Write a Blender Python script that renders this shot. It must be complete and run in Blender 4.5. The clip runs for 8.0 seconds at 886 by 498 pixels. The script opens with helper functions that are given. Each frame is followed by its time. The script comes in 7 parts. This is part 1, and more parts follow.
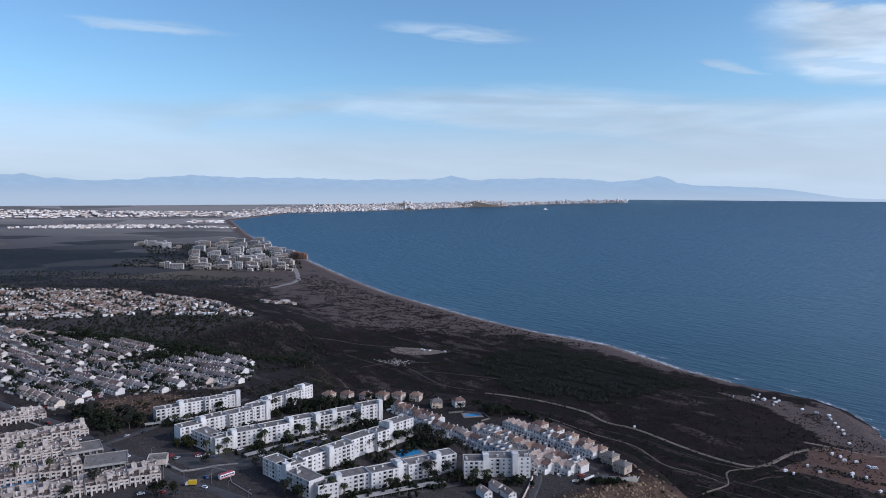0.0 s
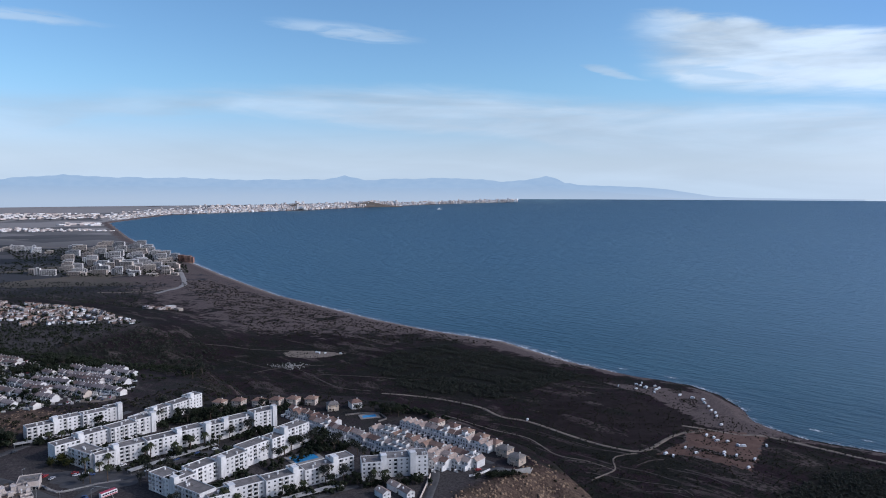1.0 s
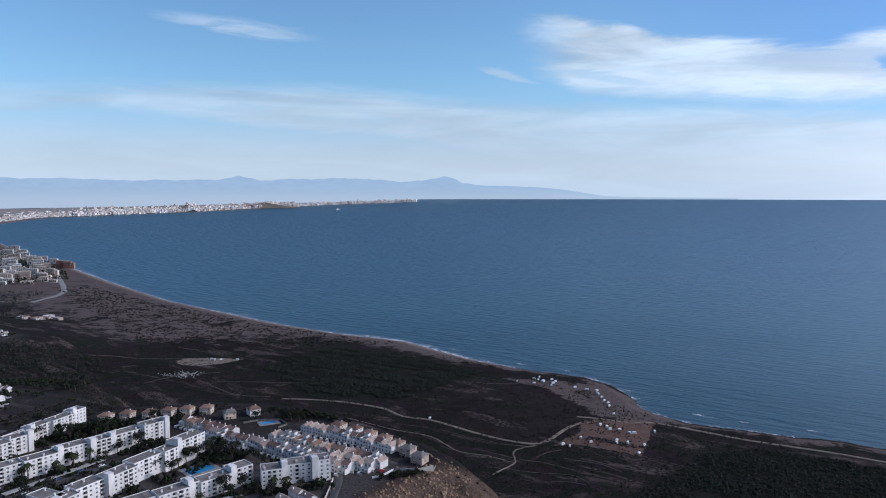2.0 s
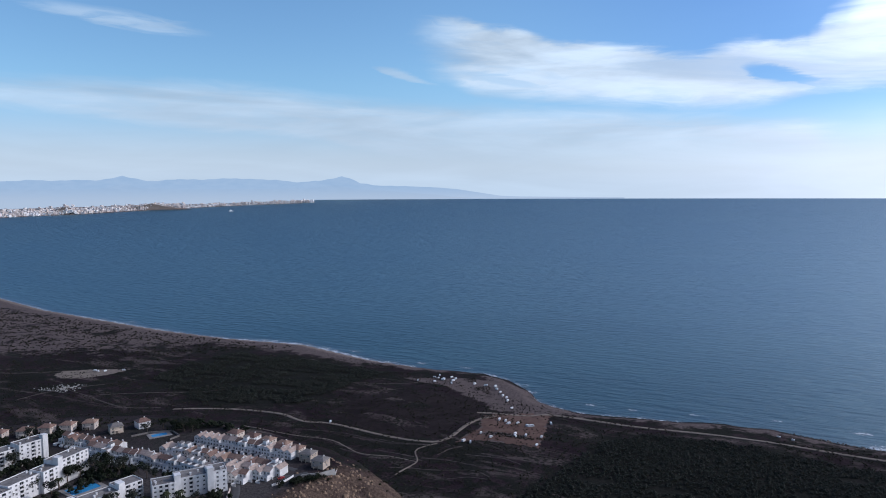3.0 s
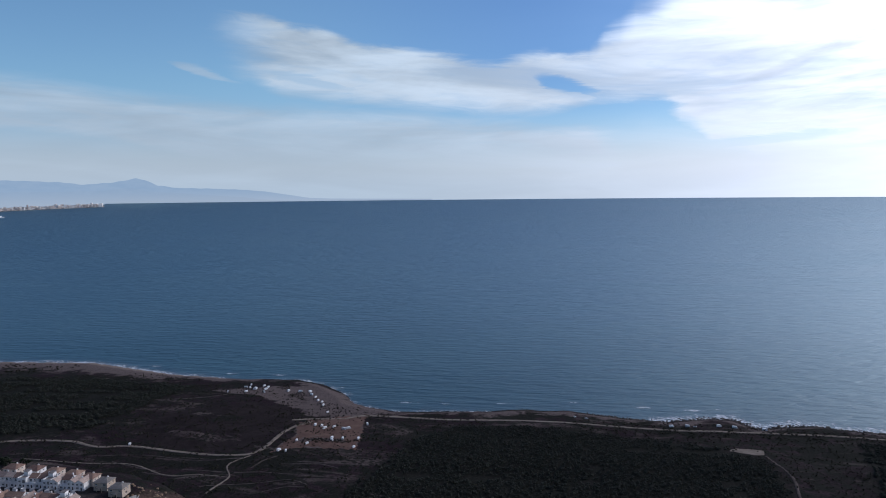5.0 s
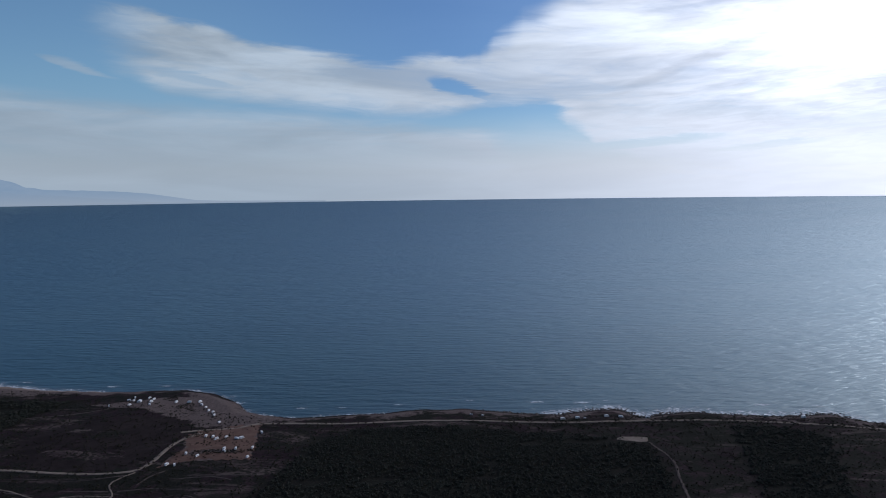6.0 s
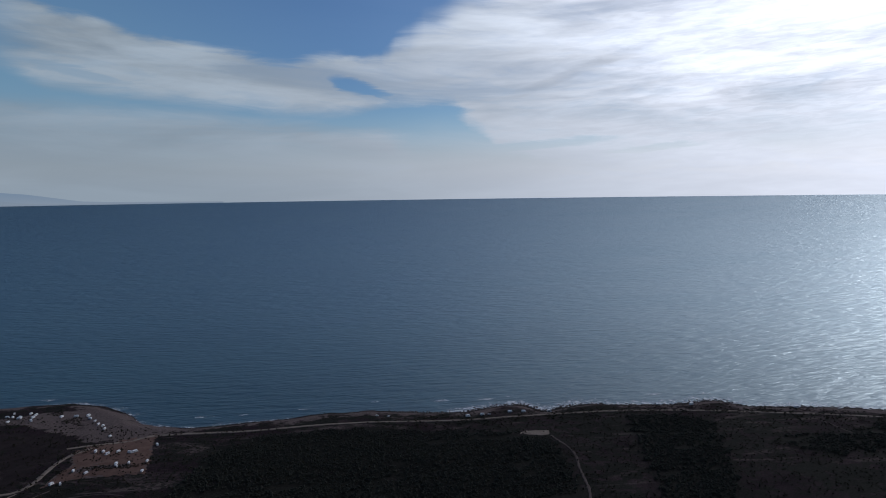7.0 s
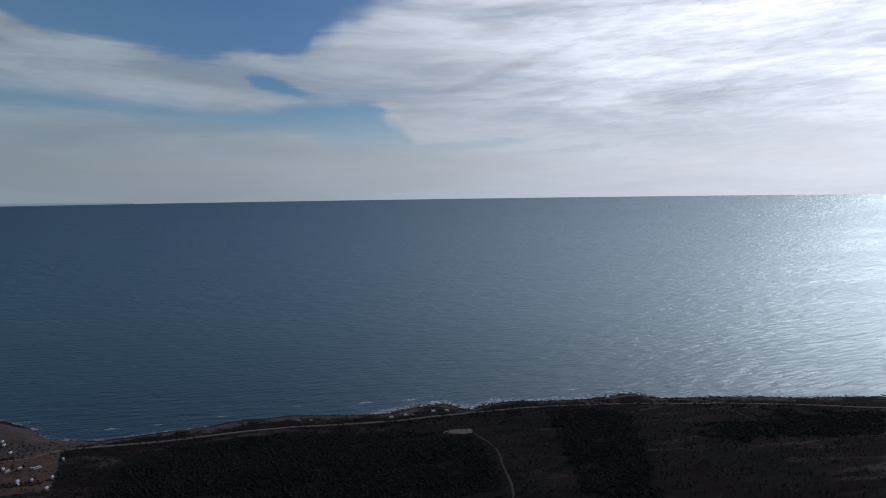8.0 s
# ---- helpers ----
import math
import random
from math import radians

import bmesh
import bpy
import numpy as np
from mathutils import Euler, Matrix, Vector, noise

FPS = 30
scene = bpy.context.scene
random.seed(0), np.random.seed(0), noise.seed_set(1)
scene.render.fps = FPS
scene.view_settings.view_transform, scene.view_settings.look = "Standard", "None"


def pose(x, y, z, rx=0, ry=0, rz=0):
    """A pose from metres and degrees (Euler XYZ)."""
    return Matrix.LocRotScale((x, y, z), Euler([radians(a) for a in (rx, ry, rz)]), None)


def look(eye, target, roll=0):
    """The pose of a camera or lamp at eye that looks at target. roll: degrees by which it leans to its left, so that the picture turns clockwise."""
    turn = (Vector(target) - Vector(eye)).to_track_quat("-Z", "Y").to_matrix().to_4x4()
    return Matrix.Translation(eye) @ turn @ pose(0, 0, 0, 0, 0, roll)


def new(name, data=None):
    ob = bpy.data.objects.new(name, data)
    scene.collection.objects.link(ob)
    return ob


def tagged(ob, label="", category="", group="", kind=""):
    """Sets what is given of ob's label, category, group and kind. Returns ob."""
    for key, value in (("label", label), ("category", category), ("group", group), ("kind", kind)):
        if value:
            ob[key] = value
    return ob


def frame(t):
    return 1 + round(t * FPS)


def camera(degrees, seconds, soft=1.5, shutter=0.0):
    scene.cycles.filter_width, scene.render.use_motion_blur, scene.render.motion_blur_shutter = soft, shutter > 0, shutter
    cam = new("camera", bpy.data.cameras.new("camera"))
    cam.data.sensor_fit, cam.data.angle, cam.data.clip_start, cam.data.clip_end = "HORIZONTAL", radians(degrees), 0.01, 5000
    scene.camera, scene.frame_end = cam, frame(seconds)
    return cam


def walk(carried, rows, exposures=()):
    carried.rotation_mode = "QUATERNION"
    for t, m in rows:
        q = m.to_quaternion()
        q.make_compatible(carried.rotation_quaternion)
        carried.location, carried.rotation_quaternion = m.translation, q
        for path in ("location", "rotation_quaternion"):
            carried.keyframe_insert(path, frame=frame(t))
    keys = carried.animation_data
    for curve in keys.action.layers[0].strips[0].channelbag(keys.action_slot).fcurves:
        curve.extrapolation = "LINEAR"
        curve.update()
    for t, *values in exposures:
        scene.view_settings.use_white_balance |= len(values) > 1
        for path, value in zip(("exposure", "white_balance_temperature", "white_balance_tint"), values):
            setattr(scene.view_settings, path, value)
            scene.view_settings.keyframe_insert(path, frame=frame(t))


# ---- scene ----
# ------------------------------------------------------------------ camera
EYE = 266.0
cam = camera(65.0, 8.0, soft=1.0)
ROWS = [
    (0.0, 0.00, -4.70, 0.30), (0.5, 4.19, -4.69, 0.22), (1.0, 8.71, -4.67, 0.14), (1.5, 12.76, -4.65, 0.06),
    (3.0, 25.34, -4.65, -0.25), (3.5, 29.04, -4.65, -0.32), (4.0, 33.04, -4.64, -0.41), (4.5, 36.75, -4.62, -0.47),
    (6.0, 49.49, -4.58, -0.72), (6.5, 53.48, -4.60, -0.78), (7.0, 57.42, -4.64, -0.80), (7.5, 60.75, -4.66, -0.83), (8.0, 63.86, -4.66, -0.82),
]
walk(cam, [(t, pose(0, 0, EYE, 90 + pitch, -roll, -yaw)) for t, yaw, pitch, roll in ROWS],
     exposures=[(0.0, 0.0, 5850, 17), (3.0, 0.0, 5850, 17), (4.5, -0.18, 5900, 17), (6.0, -0.65, 6000, 17), (7.0, -1.02, 6050, 16), (8.0, -1.25, 6100, 16)])

# ------------------------------------------------------------------ sky and sun
SUN_AZ, SUN_EL = 104.0, 30.0
SUN_WAY = Vector((math.sin(radians(SUN_AZ)) * math.cos(radians(SUN_EL)), math.cos(radians(SUN_AZ)) * math.cos(radians(SUN_EL)), math.sin(radians(SUN_EL))))


class Nodes:
    """A short hand for node trees."""

    def __init__(self, tree):
        self.tree = tree
        tree.nodes.clear()

    def add(self, kind, inputs=None, **props):
        n = self.tree.nodes.new(kind)
        for k, v in props.items():
            setattr(n, k, v)
        for k, v in (inputs or {}).items():
            if isinstance(v, bpy.types.NodeSocket):
                self.tree.links.new(v, n.inputs[k])
            else:
                n.inputs[k].default_value = v
        return n

    def math(self, op, a, b=0.0, c=0.0):
        return self.add("ShaderNodeMath", {0: a, 1: b, 2: c}, operation=op).outputs[0]

    def ramp(self, x, lo, hi, out0=0.0, out1=1.0, smooth=True):
        return self.add("ShaderNodeMapRange", {"Value": x, "From Min": lo, "From Max": hi, "To Min": out0, "To Max": out1},
                        interpolation_type="SMOOTHSTEP" if smooth else "LINEAR").outputs[0]

    def noise(self, vec, scale, detail=4.0, rough=0.55, dist=0.0):
        return self.add("ShaderNodeTexNoise", {"Vector": vec, "Scale": scale, "Detail": detail, "Roughness": rough, "Distortion": dist}).outputs[0]

    def mix(self, f, a, b):
        n = self.add("ShaderNodeMix", data_type="RGBA")
        for i, v in ((0, f), (6, a), (7, b)):
            if isinstance(v, bpy.types.NodeSocket):
                self.tree.links.new(v, n.inputs[i])
            else:
                n.inputs[i].default_value = v if i == 0 else (*v, 1.0)[:4]
        return n.outputs[2]

    def stops(self, x, rows):
        """A piecewise value of x, rows of (place in 0..1, value)."""
        n = self.add("ShaderNodeValToRGB", {0: x})
        e = n.color_ramp.elements
        n.color_ramp.interpolation = "EASE"
        while len(e) < len(rows):
            e.new(0.5)
        for i, (p, v) in enumerate(rows):
            e[i].position, e[i].color = p, (v, v, v, 1)
        return n.outputs[0]


def build_sky():
    world = bpy.data.worlds.new("sky")
    scene.world = world
    world.use_nodes = True
    n = Nodes(world.node_tree)
    sky = n.add("ShaderNodeTexSky", sky_type="NISHITA", sun_disc=False, sun_elevation=radians(SUN_EL),
                sun_rotation=radians(SUN_AZ), altitude=150.0, air_density=1.0, dust_density=0.6, ozone_density=2.0)
    way = n.add("ShaderNodeTexCoord").outputs["Generated"]
    s = n.add("ShaderNodeSeparateXYZ", {0: way})
    az = n.math("MULTIPLY", n.math("ARCTAN2", s.outputs[0], s.outputs[1]), 57.2958)
    el = n.math("MULTIPLY", n.math("ARCSINE", s.outputs[2]), 57.2958)
    flat = n.add("ShaderNodeCombineXYZ", {0: n.math("MULTIPLY", az, 0.05), 1: n.math("MULTIPLY", el, 0.17), 2: 0.0}).outputs[0]
    slant = n.add("ShaderNodeMapping", {"Vector": flat, "Rotation": (0, 0, radians(-9)), "Scale": (1.7, 0.9, 1.0)}, vector_type="TEXTURE").outputs[0]
    rise = n.add("ShaderNodeMapping", {"Vector": flat, "Rotation": (0, 0, radians(10)), "Scale": (1.5, 0.75, 1.0)}, vector_type="TEXTURE").outputs[0]
    big = n.noise(flat, 1.1, 3.0, 0.5, 0.5)
    soft = n.noise(slant, 1.7, 6.0, 0.52, 0.7)
    combed = n.noise(rise, 2.4, 6.0, 0.56, 0.6)
    fray = n.noise(slant, 6.5, 6.0, 0.62, 0.8)
    wob = n.math("ADD", n.math("MULTIPLY", n.math("SUBTRACT", big, 0.5), 1.0), n.math("MULTIPLY", n.math("SUBTRACT", soft, 0.5), 1.7))
    wob = n.math("ADD", wob, n.math("MULTIPLY", n.math("SUBTRACT", fray, 0.5), 1.3))
    a01 = n.ramp(az, -40.0, 110.0, smooth=False)

    def by_way(rows):
        """A height in degrees by compass direction, from rows of (direction, height)."""
        return n.math("MULTIPLY", n.stops(a01, [((p + 40.0) / 150.0, (v + 2.0) / 40.0) for p, v in rows]), 40.0)

    def between(top_rows, foot_rows, up_soft, down_soft, sway):
        """How far a sky layer covers, between its upper and lower edge."""
        lift = n.math("ADD", el, 2.0)
        over = n.math("ADD", n.math("SUBTRACT", by_way(top_rows), lift), n.math("MULTIPLY", wob, sway))
        under = n.math("ADD", n.math("SUBTRACT", lift, by_way(foot_rows)), n.math("MULTIPLY", wob, sway))
        over = n.math("DIVIDE", over, n.ramp(az, 52.0, 56.0, 1.0, 3.2))
        return n.math("MULTIPLY", n.ramp(over, *up_soft), n.ramp(under, *down_soft))

    def tuft(ca, ce, ra, re, slope, lo, hi):
        """A soft leaning ellipse of cloud or of clear air, 1 in its middle."""
        u = n.math("DIVIDE", n.math("ADD", n.math("SUBTRACT", az, ca), n.math("MULTIPLY", n.math("SUBTRACT", fray, 0.5), 4.0)), ra)
        v = n.math("SUBTRACT", n.math("ADD", n.math("SUBTRACT", el, ce), n.math("MULTIPLY", wob, 0.8)), n.math("MULTIPLY", n.math("SUBTRACT", az, ca), slope))
        v = n.math("DIVIDE", v, re)
        return n.ramp(n.math("ADD", n.math("MULTIPLY", u, u), n.math("MULTIPLY", v, v)), hi, lo)

    # the great cloud sheet that climbs towards the sun
    sheet = between([(-40, 13.5), (24, 13.9), (26, 13.9), (30, 13.1), (35.5, 11.9), (40, 11.2), (45, 10.6), (48, 11.1), (52.6, 11.1), (54.3, 12.4), (56.5, 13.9), (60, 15.6), (70, 22), (80, 34), (110, 34)],
                    [(-40, 10.5), (23, 10.3), (25, 9.3), (28.5, 7.9), (36, 7.3), (41, 6.9), (45, 6.5), (50, 6.4), (53, 6.9), (58, 6.8), (60, 5.2), (63, 2.5), (70, -2), (110, -2)],
                    (-0.25, 0.65), (-0.7, 1.2), 0.85)
    sheet = n.math("MULTIPLY", sheet, n.ramp(n.math("ADD", az, n.math("MULTIPLY", wob, 3.0)), 22.5, 29.0))
    for row in ((50.6, 8.2, 2.5, 0.62, -0.24, 1.0), (55.3, 6.3, 4.2, 0.62, 0.05, 1.0), (63.0, 3.7, 9.0, 0.5, 0.07, 0.6), (74.6, 3.45, 4.2, 0.32, 0.07, 0.5), (30.0, 9.2, 4.0, 0.4, -0.15, 0.35)):
        sheet = n.math("MULTIPLY", sheet, n.math("SUBTRACT", 1.0, n.math("MULTIPLY", tuft(*row[:5], 0.25, 1.3), row[5])))
    sheet = n.math("MAXIMUM", sheet, n.math("MULTIPLY", tuft(51.4, 7.4, 2.0, 0.2, -0.16, 0.2, 1.2), 0.8))
    sheet = n.math("MULTIPLY", sheet, n.ramp(soft, 0.28, 0.54, 0.74, 1.0))
    sheet = n.math("MULTIPLY", sheet, n.ramp(fray, 0.30, 0.55, 0.84, 1.0))
    # the long low veil
    veil = between([(-40, 6.3), (-32, 6.7), (-23, 7.1), (-15, 7.8), (-8, 8.3), (0, 8.6), (6, 8.7), (11, 8.5), (17, 7.9), (20, 7.7), (28, 7.2), (37, 6.8), (45, 6.1), (50, 5.7), (56, 5.6), (62, 5.4), (110, 5.2)],
                   [(-40, 1.5), (-25, 3.2), (-15, 5.4), (-8, 6.1), (-1.5, 5.5), (4, 4.9), (9, 4.5), (15, 4.0), (19, 3.0), (22, 2.4), (25, 1.2), (30, -2), (110, -2)],
                   (-0.3, 1.5), (-0.4, 0.8), 0.6)
    veil = n.math("MULTIPLY", veil, n.ramp(n.math("ADD", az, n.math("MULTIPLY", big, 8.0)), -30.0, 24.0, 0.42, 0.82))
    veil = n.math("MULTIPLY", veil, n.ramp(az, 40.0, 58.0, 1.0, 1.16))
    veil = n.math("MULTIPLY", veil, n.ramp(fray, 0.3, 0.6, 0.8, 1.0))
    wisp = n.math("MAXIMUM", tuft(-22.5, 12.05, 6.0, 0.42, -0.03, 0.0, 1.3), tuft(1.0, 12.6, 6.0, 0.7, -0.10, 0.0, 1.3))
    wisp = n.math("MULTIPLY", n.math("MAXIMUM", wisp, tuft(22.4, 9.3, 2.4, 0.34, -0.22, 0.0, 1.3)), n.ramp(fray, 0.32, 0.58, 0.12, 0.52))
    haze = n.ramp(el, 6.5, 0.2, 0.0, 1.0)
    cover = n.math("MAXIMUM", n.math("MAXIMUM", sheet, veil), n.math("MAXIMUM", wisp, haze))
    cover = n.math("MULTIPLY", cover, n.ramp(el, 45.0, 22.0, 0.3, 1.0))
    side = n.ramp(az, 28.0, 106.0)
    white = n.mix(side, (5.1, 6.2, 6.75), (11.2, 11.8, 12.4))
    shade = n.ramp(n.math("ADD", n.math("MULTIPLY", combed, 0.45), soft), 0.50, 0.98, 0.74, 1.17)
    shade = n.math("MULTIPLY", shade, n.math("ADD", n.math("MULTIPLY", n.ramp(el, 2.0, 9.5, -0.16, 0.14), n.ramp(az, 25.0, 50.0)), 1.0))
    for row in ((69.0, 9.6, 6.0, 0.55, 0.34, 0.15), (80.0, 8.8, 13.0, 0.5, 0.125, 0.13), (88.0, 7.1, 11.0, 0.4, 0.09, 0.13)):
        shade = n.math("MULTIPLY", shade, n.math("SUBTRACT", 1.0, n.math("MULTIPLY", tuft(*row[:5], 0.0, 1.4), row[5])))
    mackerel = n.ramp(n.noise(rise, 13.0, 4.0, 0.6, 0.6), 0.35, 0.65, 0.88, 1.06)
    shade = n.math("MULTIPLY", shade, n.math("ADD", n.math("MULTIPLY", n.math("SUBTRACT", mackerel, 1.0), n.ramp(az, 55.0, 85.0)), 1.0))
    shade = n.math("ADD", 1.0, n.math("MULTIPLY", n.math("SUBTRACT", shade, 1.0), n.ramp(el, 1.5, 8.0, 0.25, 1.0)))
    lit = n.add("ShaderNodeVectorMath", {0: white, "Scale": shade}, operation="SCALE").outputs[0]
    tint = n.mix(n.ramp(el, 14.0, 40.0), (0.96, 1.21, 1.25), (0.45, 0.58, 0.82))
    tint = n.mix(n.ramp(el, 9.0, 1.5), tint, (0.99, 1.03, 1.24))
    tint = n.mix(n.math("MULTIPLY", n.ramp(az, 24.0, 52.0), n.ramp(el, 2.0, 9.0)), tint, (0.60, 0.84, 1.06))
    clear = n.add("ShaderNodeMix", data_type="RGBA", blend_type="MULTIPLY")
    clear.inputs[0].default_value = 1.0
    n.tree.links.new(sky.outputs[0], clear.inputs[6])
    n.tree.links.new(tint, clear.inputs[7])
    colour = n.mix(cover, clear.outputs[2], lit)
    # the bright veil round the hidden sun
    toward = n.add("ShaderNodeVectorMath", {0: way, 1: tuple(SUN_WAY)}, operation="DOT_PRODUCT").outputs["Value"]
    off = n.math("DIVIDE", n.math("ARCCOSINE", n.math("MINIMUM", toward, 0.99999)), radians(32.0))
    glow = n.math("MULTIPLY", n.math("POWER", 2.71828, n.math("MULTIPLY", n.math("MULTIPLY", off, off), -1.0)), 15.0)
    glow = n.math("MULTIPLY", n.math("MULTIPLY", glow, shade), n.ramp(n.math("MAXIMUM", cover, n.ramp(el, 14.0, 22.0)), 0.0, 1.0, 0.2, 1.0))
    veil_light = n.add("ShaderNodeVectorMath", {0: (0.95, 0.975, 1.0), "Scale": glow}, operation="SCALE").outputs[0]
    colour = n.add("ShaderNodeVectorMath", {0: colour, 1: veil_light}, operation="ADD").outputs[0]
    bg = n.add("ShaderNodeBackground", {"Color": colour, "Strength": 0.11})
    n.add("ShaderNodeOutputWorld", {"Surface": bg.outputs[0]})


build_sky()
sun = new("sun", bpy.data.lights.new("sun", "SUN"))
sun.data.energy, sun.data.angle, sun.data.color = 2.2, radians(1.5), (1.0, 0.93, 0.85)
sun.matrix_world = look(SUN_WAY * 500, (0, 0, 0))

# ------------------------------------------------------------------ materials
def material(name, build):
    m = bpy.data.materials.new(name)
    m.use_nodes = True
    n = Nodes(m.node_tree)
    shader = build(n)
    n.add("ShaderNodeOutputMaterial", {"Surface": shader})
    return m


def surface(name, low, high, rough=0.8, scale=0.5, fine=6.0, bump=0.2, depth=0.05, metal=0.0, per_object=0.0, stain=0.25, specular=0.3):
    """Two-scale mottled surface between two colours, with stains and fine relief."""

    def build(n):
        at = n.add("ShaderNodeTexCoord").outputs["Object"]
        wide = n.noise(at, scale, 5.0, 0.6, 0.5)
        grain = n.noise(at, fine, 4.0, 0.6)
        f = n.math("ADD", n.math("MULTIPLY", n.math("SUBTRACT", wide, 0.5), 1.6), n.math("MULTIPLY", n.math("SUBTRACT", grain, 0.5), 0.9))
        colour = n.mix(n.ramp(f, -0.45, 0.45), low, high)
        if stain:
            streaks = n.noise(n.add("ShaderNodeMapping", {"Vector": at, "Scale": (1.0, 1.0, 0.15)}).outputs[0], scale * 3, 4.0, 0.6)
            colour = n.mix(n.ramp(streaks, 0.52, 0.75, 0.0, stain), colour, tuple(c * 0.55 for c in low))
        if per_object:
            rnd = n.add("ShaderNodeObjectInfo").outputs["Random"]
            colour = n.add("ShaderNodeHueSaturation", {"Color": colour, "Value": n.ramp(rnd, 0, 1, 1 - per_object, 1 + per_object, False),
                                                       "Hue": n.ramp(rnd, 0, 1, 0.5 - per_object * 0.03, 0.5 + per_object * 0.03, False)}).outputs[0]
        relief = n.add("ShaderNodeBump", {"Height": grain, "Strength": bump, "Distance": depth}).outputs[0]
        return n.add("ShaderNodeBsdfPrincipled", {"Base Color": colour, "Roughness": rough, "Metallic": metal, "Normal": relief, "Specular IOR Level": specular}).outputs[0]

    return material(name, build)


def sea_surface():
    def build(n):
        at = n.add("ShaderNodeNewGeometry").outputs["Position"]
        crest = n.add("ShaderNodeMapping", {"Vector": at, "Rotation": (0, 0, radians(-47)), "Scale": (4.5, 1.0, 1.0)}, vector_type="TEXTURE").outputs[0]
        swell = n.noise(crest, 0.085, 3.0, 0.5, 0.4)
        chop = n.noise(n.add("ShaderNodeMapping", {"Vector": at, "Rotation": (0, 0, radians(-42)), "Scale": (3.6, 1.0, 1.0)}, vector_type="TEXTURE").outputs[0], 0.19, 4.0, 0.6, 0.5)
        patch = n.noise(n.add("ShaderNodeMapping", {"Vector": at, "Rotation": (0, 0, radians(-45)), "Scale": (3.0, 1.0, 1.0)}, vector_type="TEXTURE").outputs[0], 0.006, 4.0, 0.55, 0.6)
        near = n.add("ShaderNodeAttribute", attribute_name="shallow").outputs["Fac"]
        deep = n.mix(n.ramp(patch, 0.3, 0.7), (0.0034, 0.035, 0.047), (0.0050, 0.046, 0.060))
        colour = n.mix(near, deep, (0.008, 0.036, 0.052))
        relief = n.add("ShaderNodeBump", {"Height": swell, "Strength": 0.9, "Distance": 5.5}).outputs[0]
        relief = n.add("ShaderNodeBump", {"Height": chop, "Strength": 0.9, "Distance": 2.6, "Normal": relief}).outputs[0]
        body = n.add("ShaderNodeBsdfPrincipled", {"Base Color": colour, "Roughness": n.ramp(patch, 0.3, 0.7, 0.56, 0.62), "IOR": 1.34, "Specular IOR Level": 0.55, "Specular Tint": (0.62, 0.86, 1.0, 1.0), "Normal": relief}).outputs[0]
        sheen = n.add("ShaderNodeBsdfAnisotropic", {"Color": (0.74, 0.92, 1.0, 1.0), "Roughness": n.ramp(patch, 0.3, 0.7, 0.38, 0.46), "Normal": relief}).outputs[0]
        mirror = n.add("ShaderNodeFresnel", {"IOR": 1.33}).outputs[0]
        return n.add("ShaderNodeMixShader", {0: n.math("MULTIPLY", mirror, 0.62), 1: body, 2: sheen}).outputs[0]

    return material("sea", build)


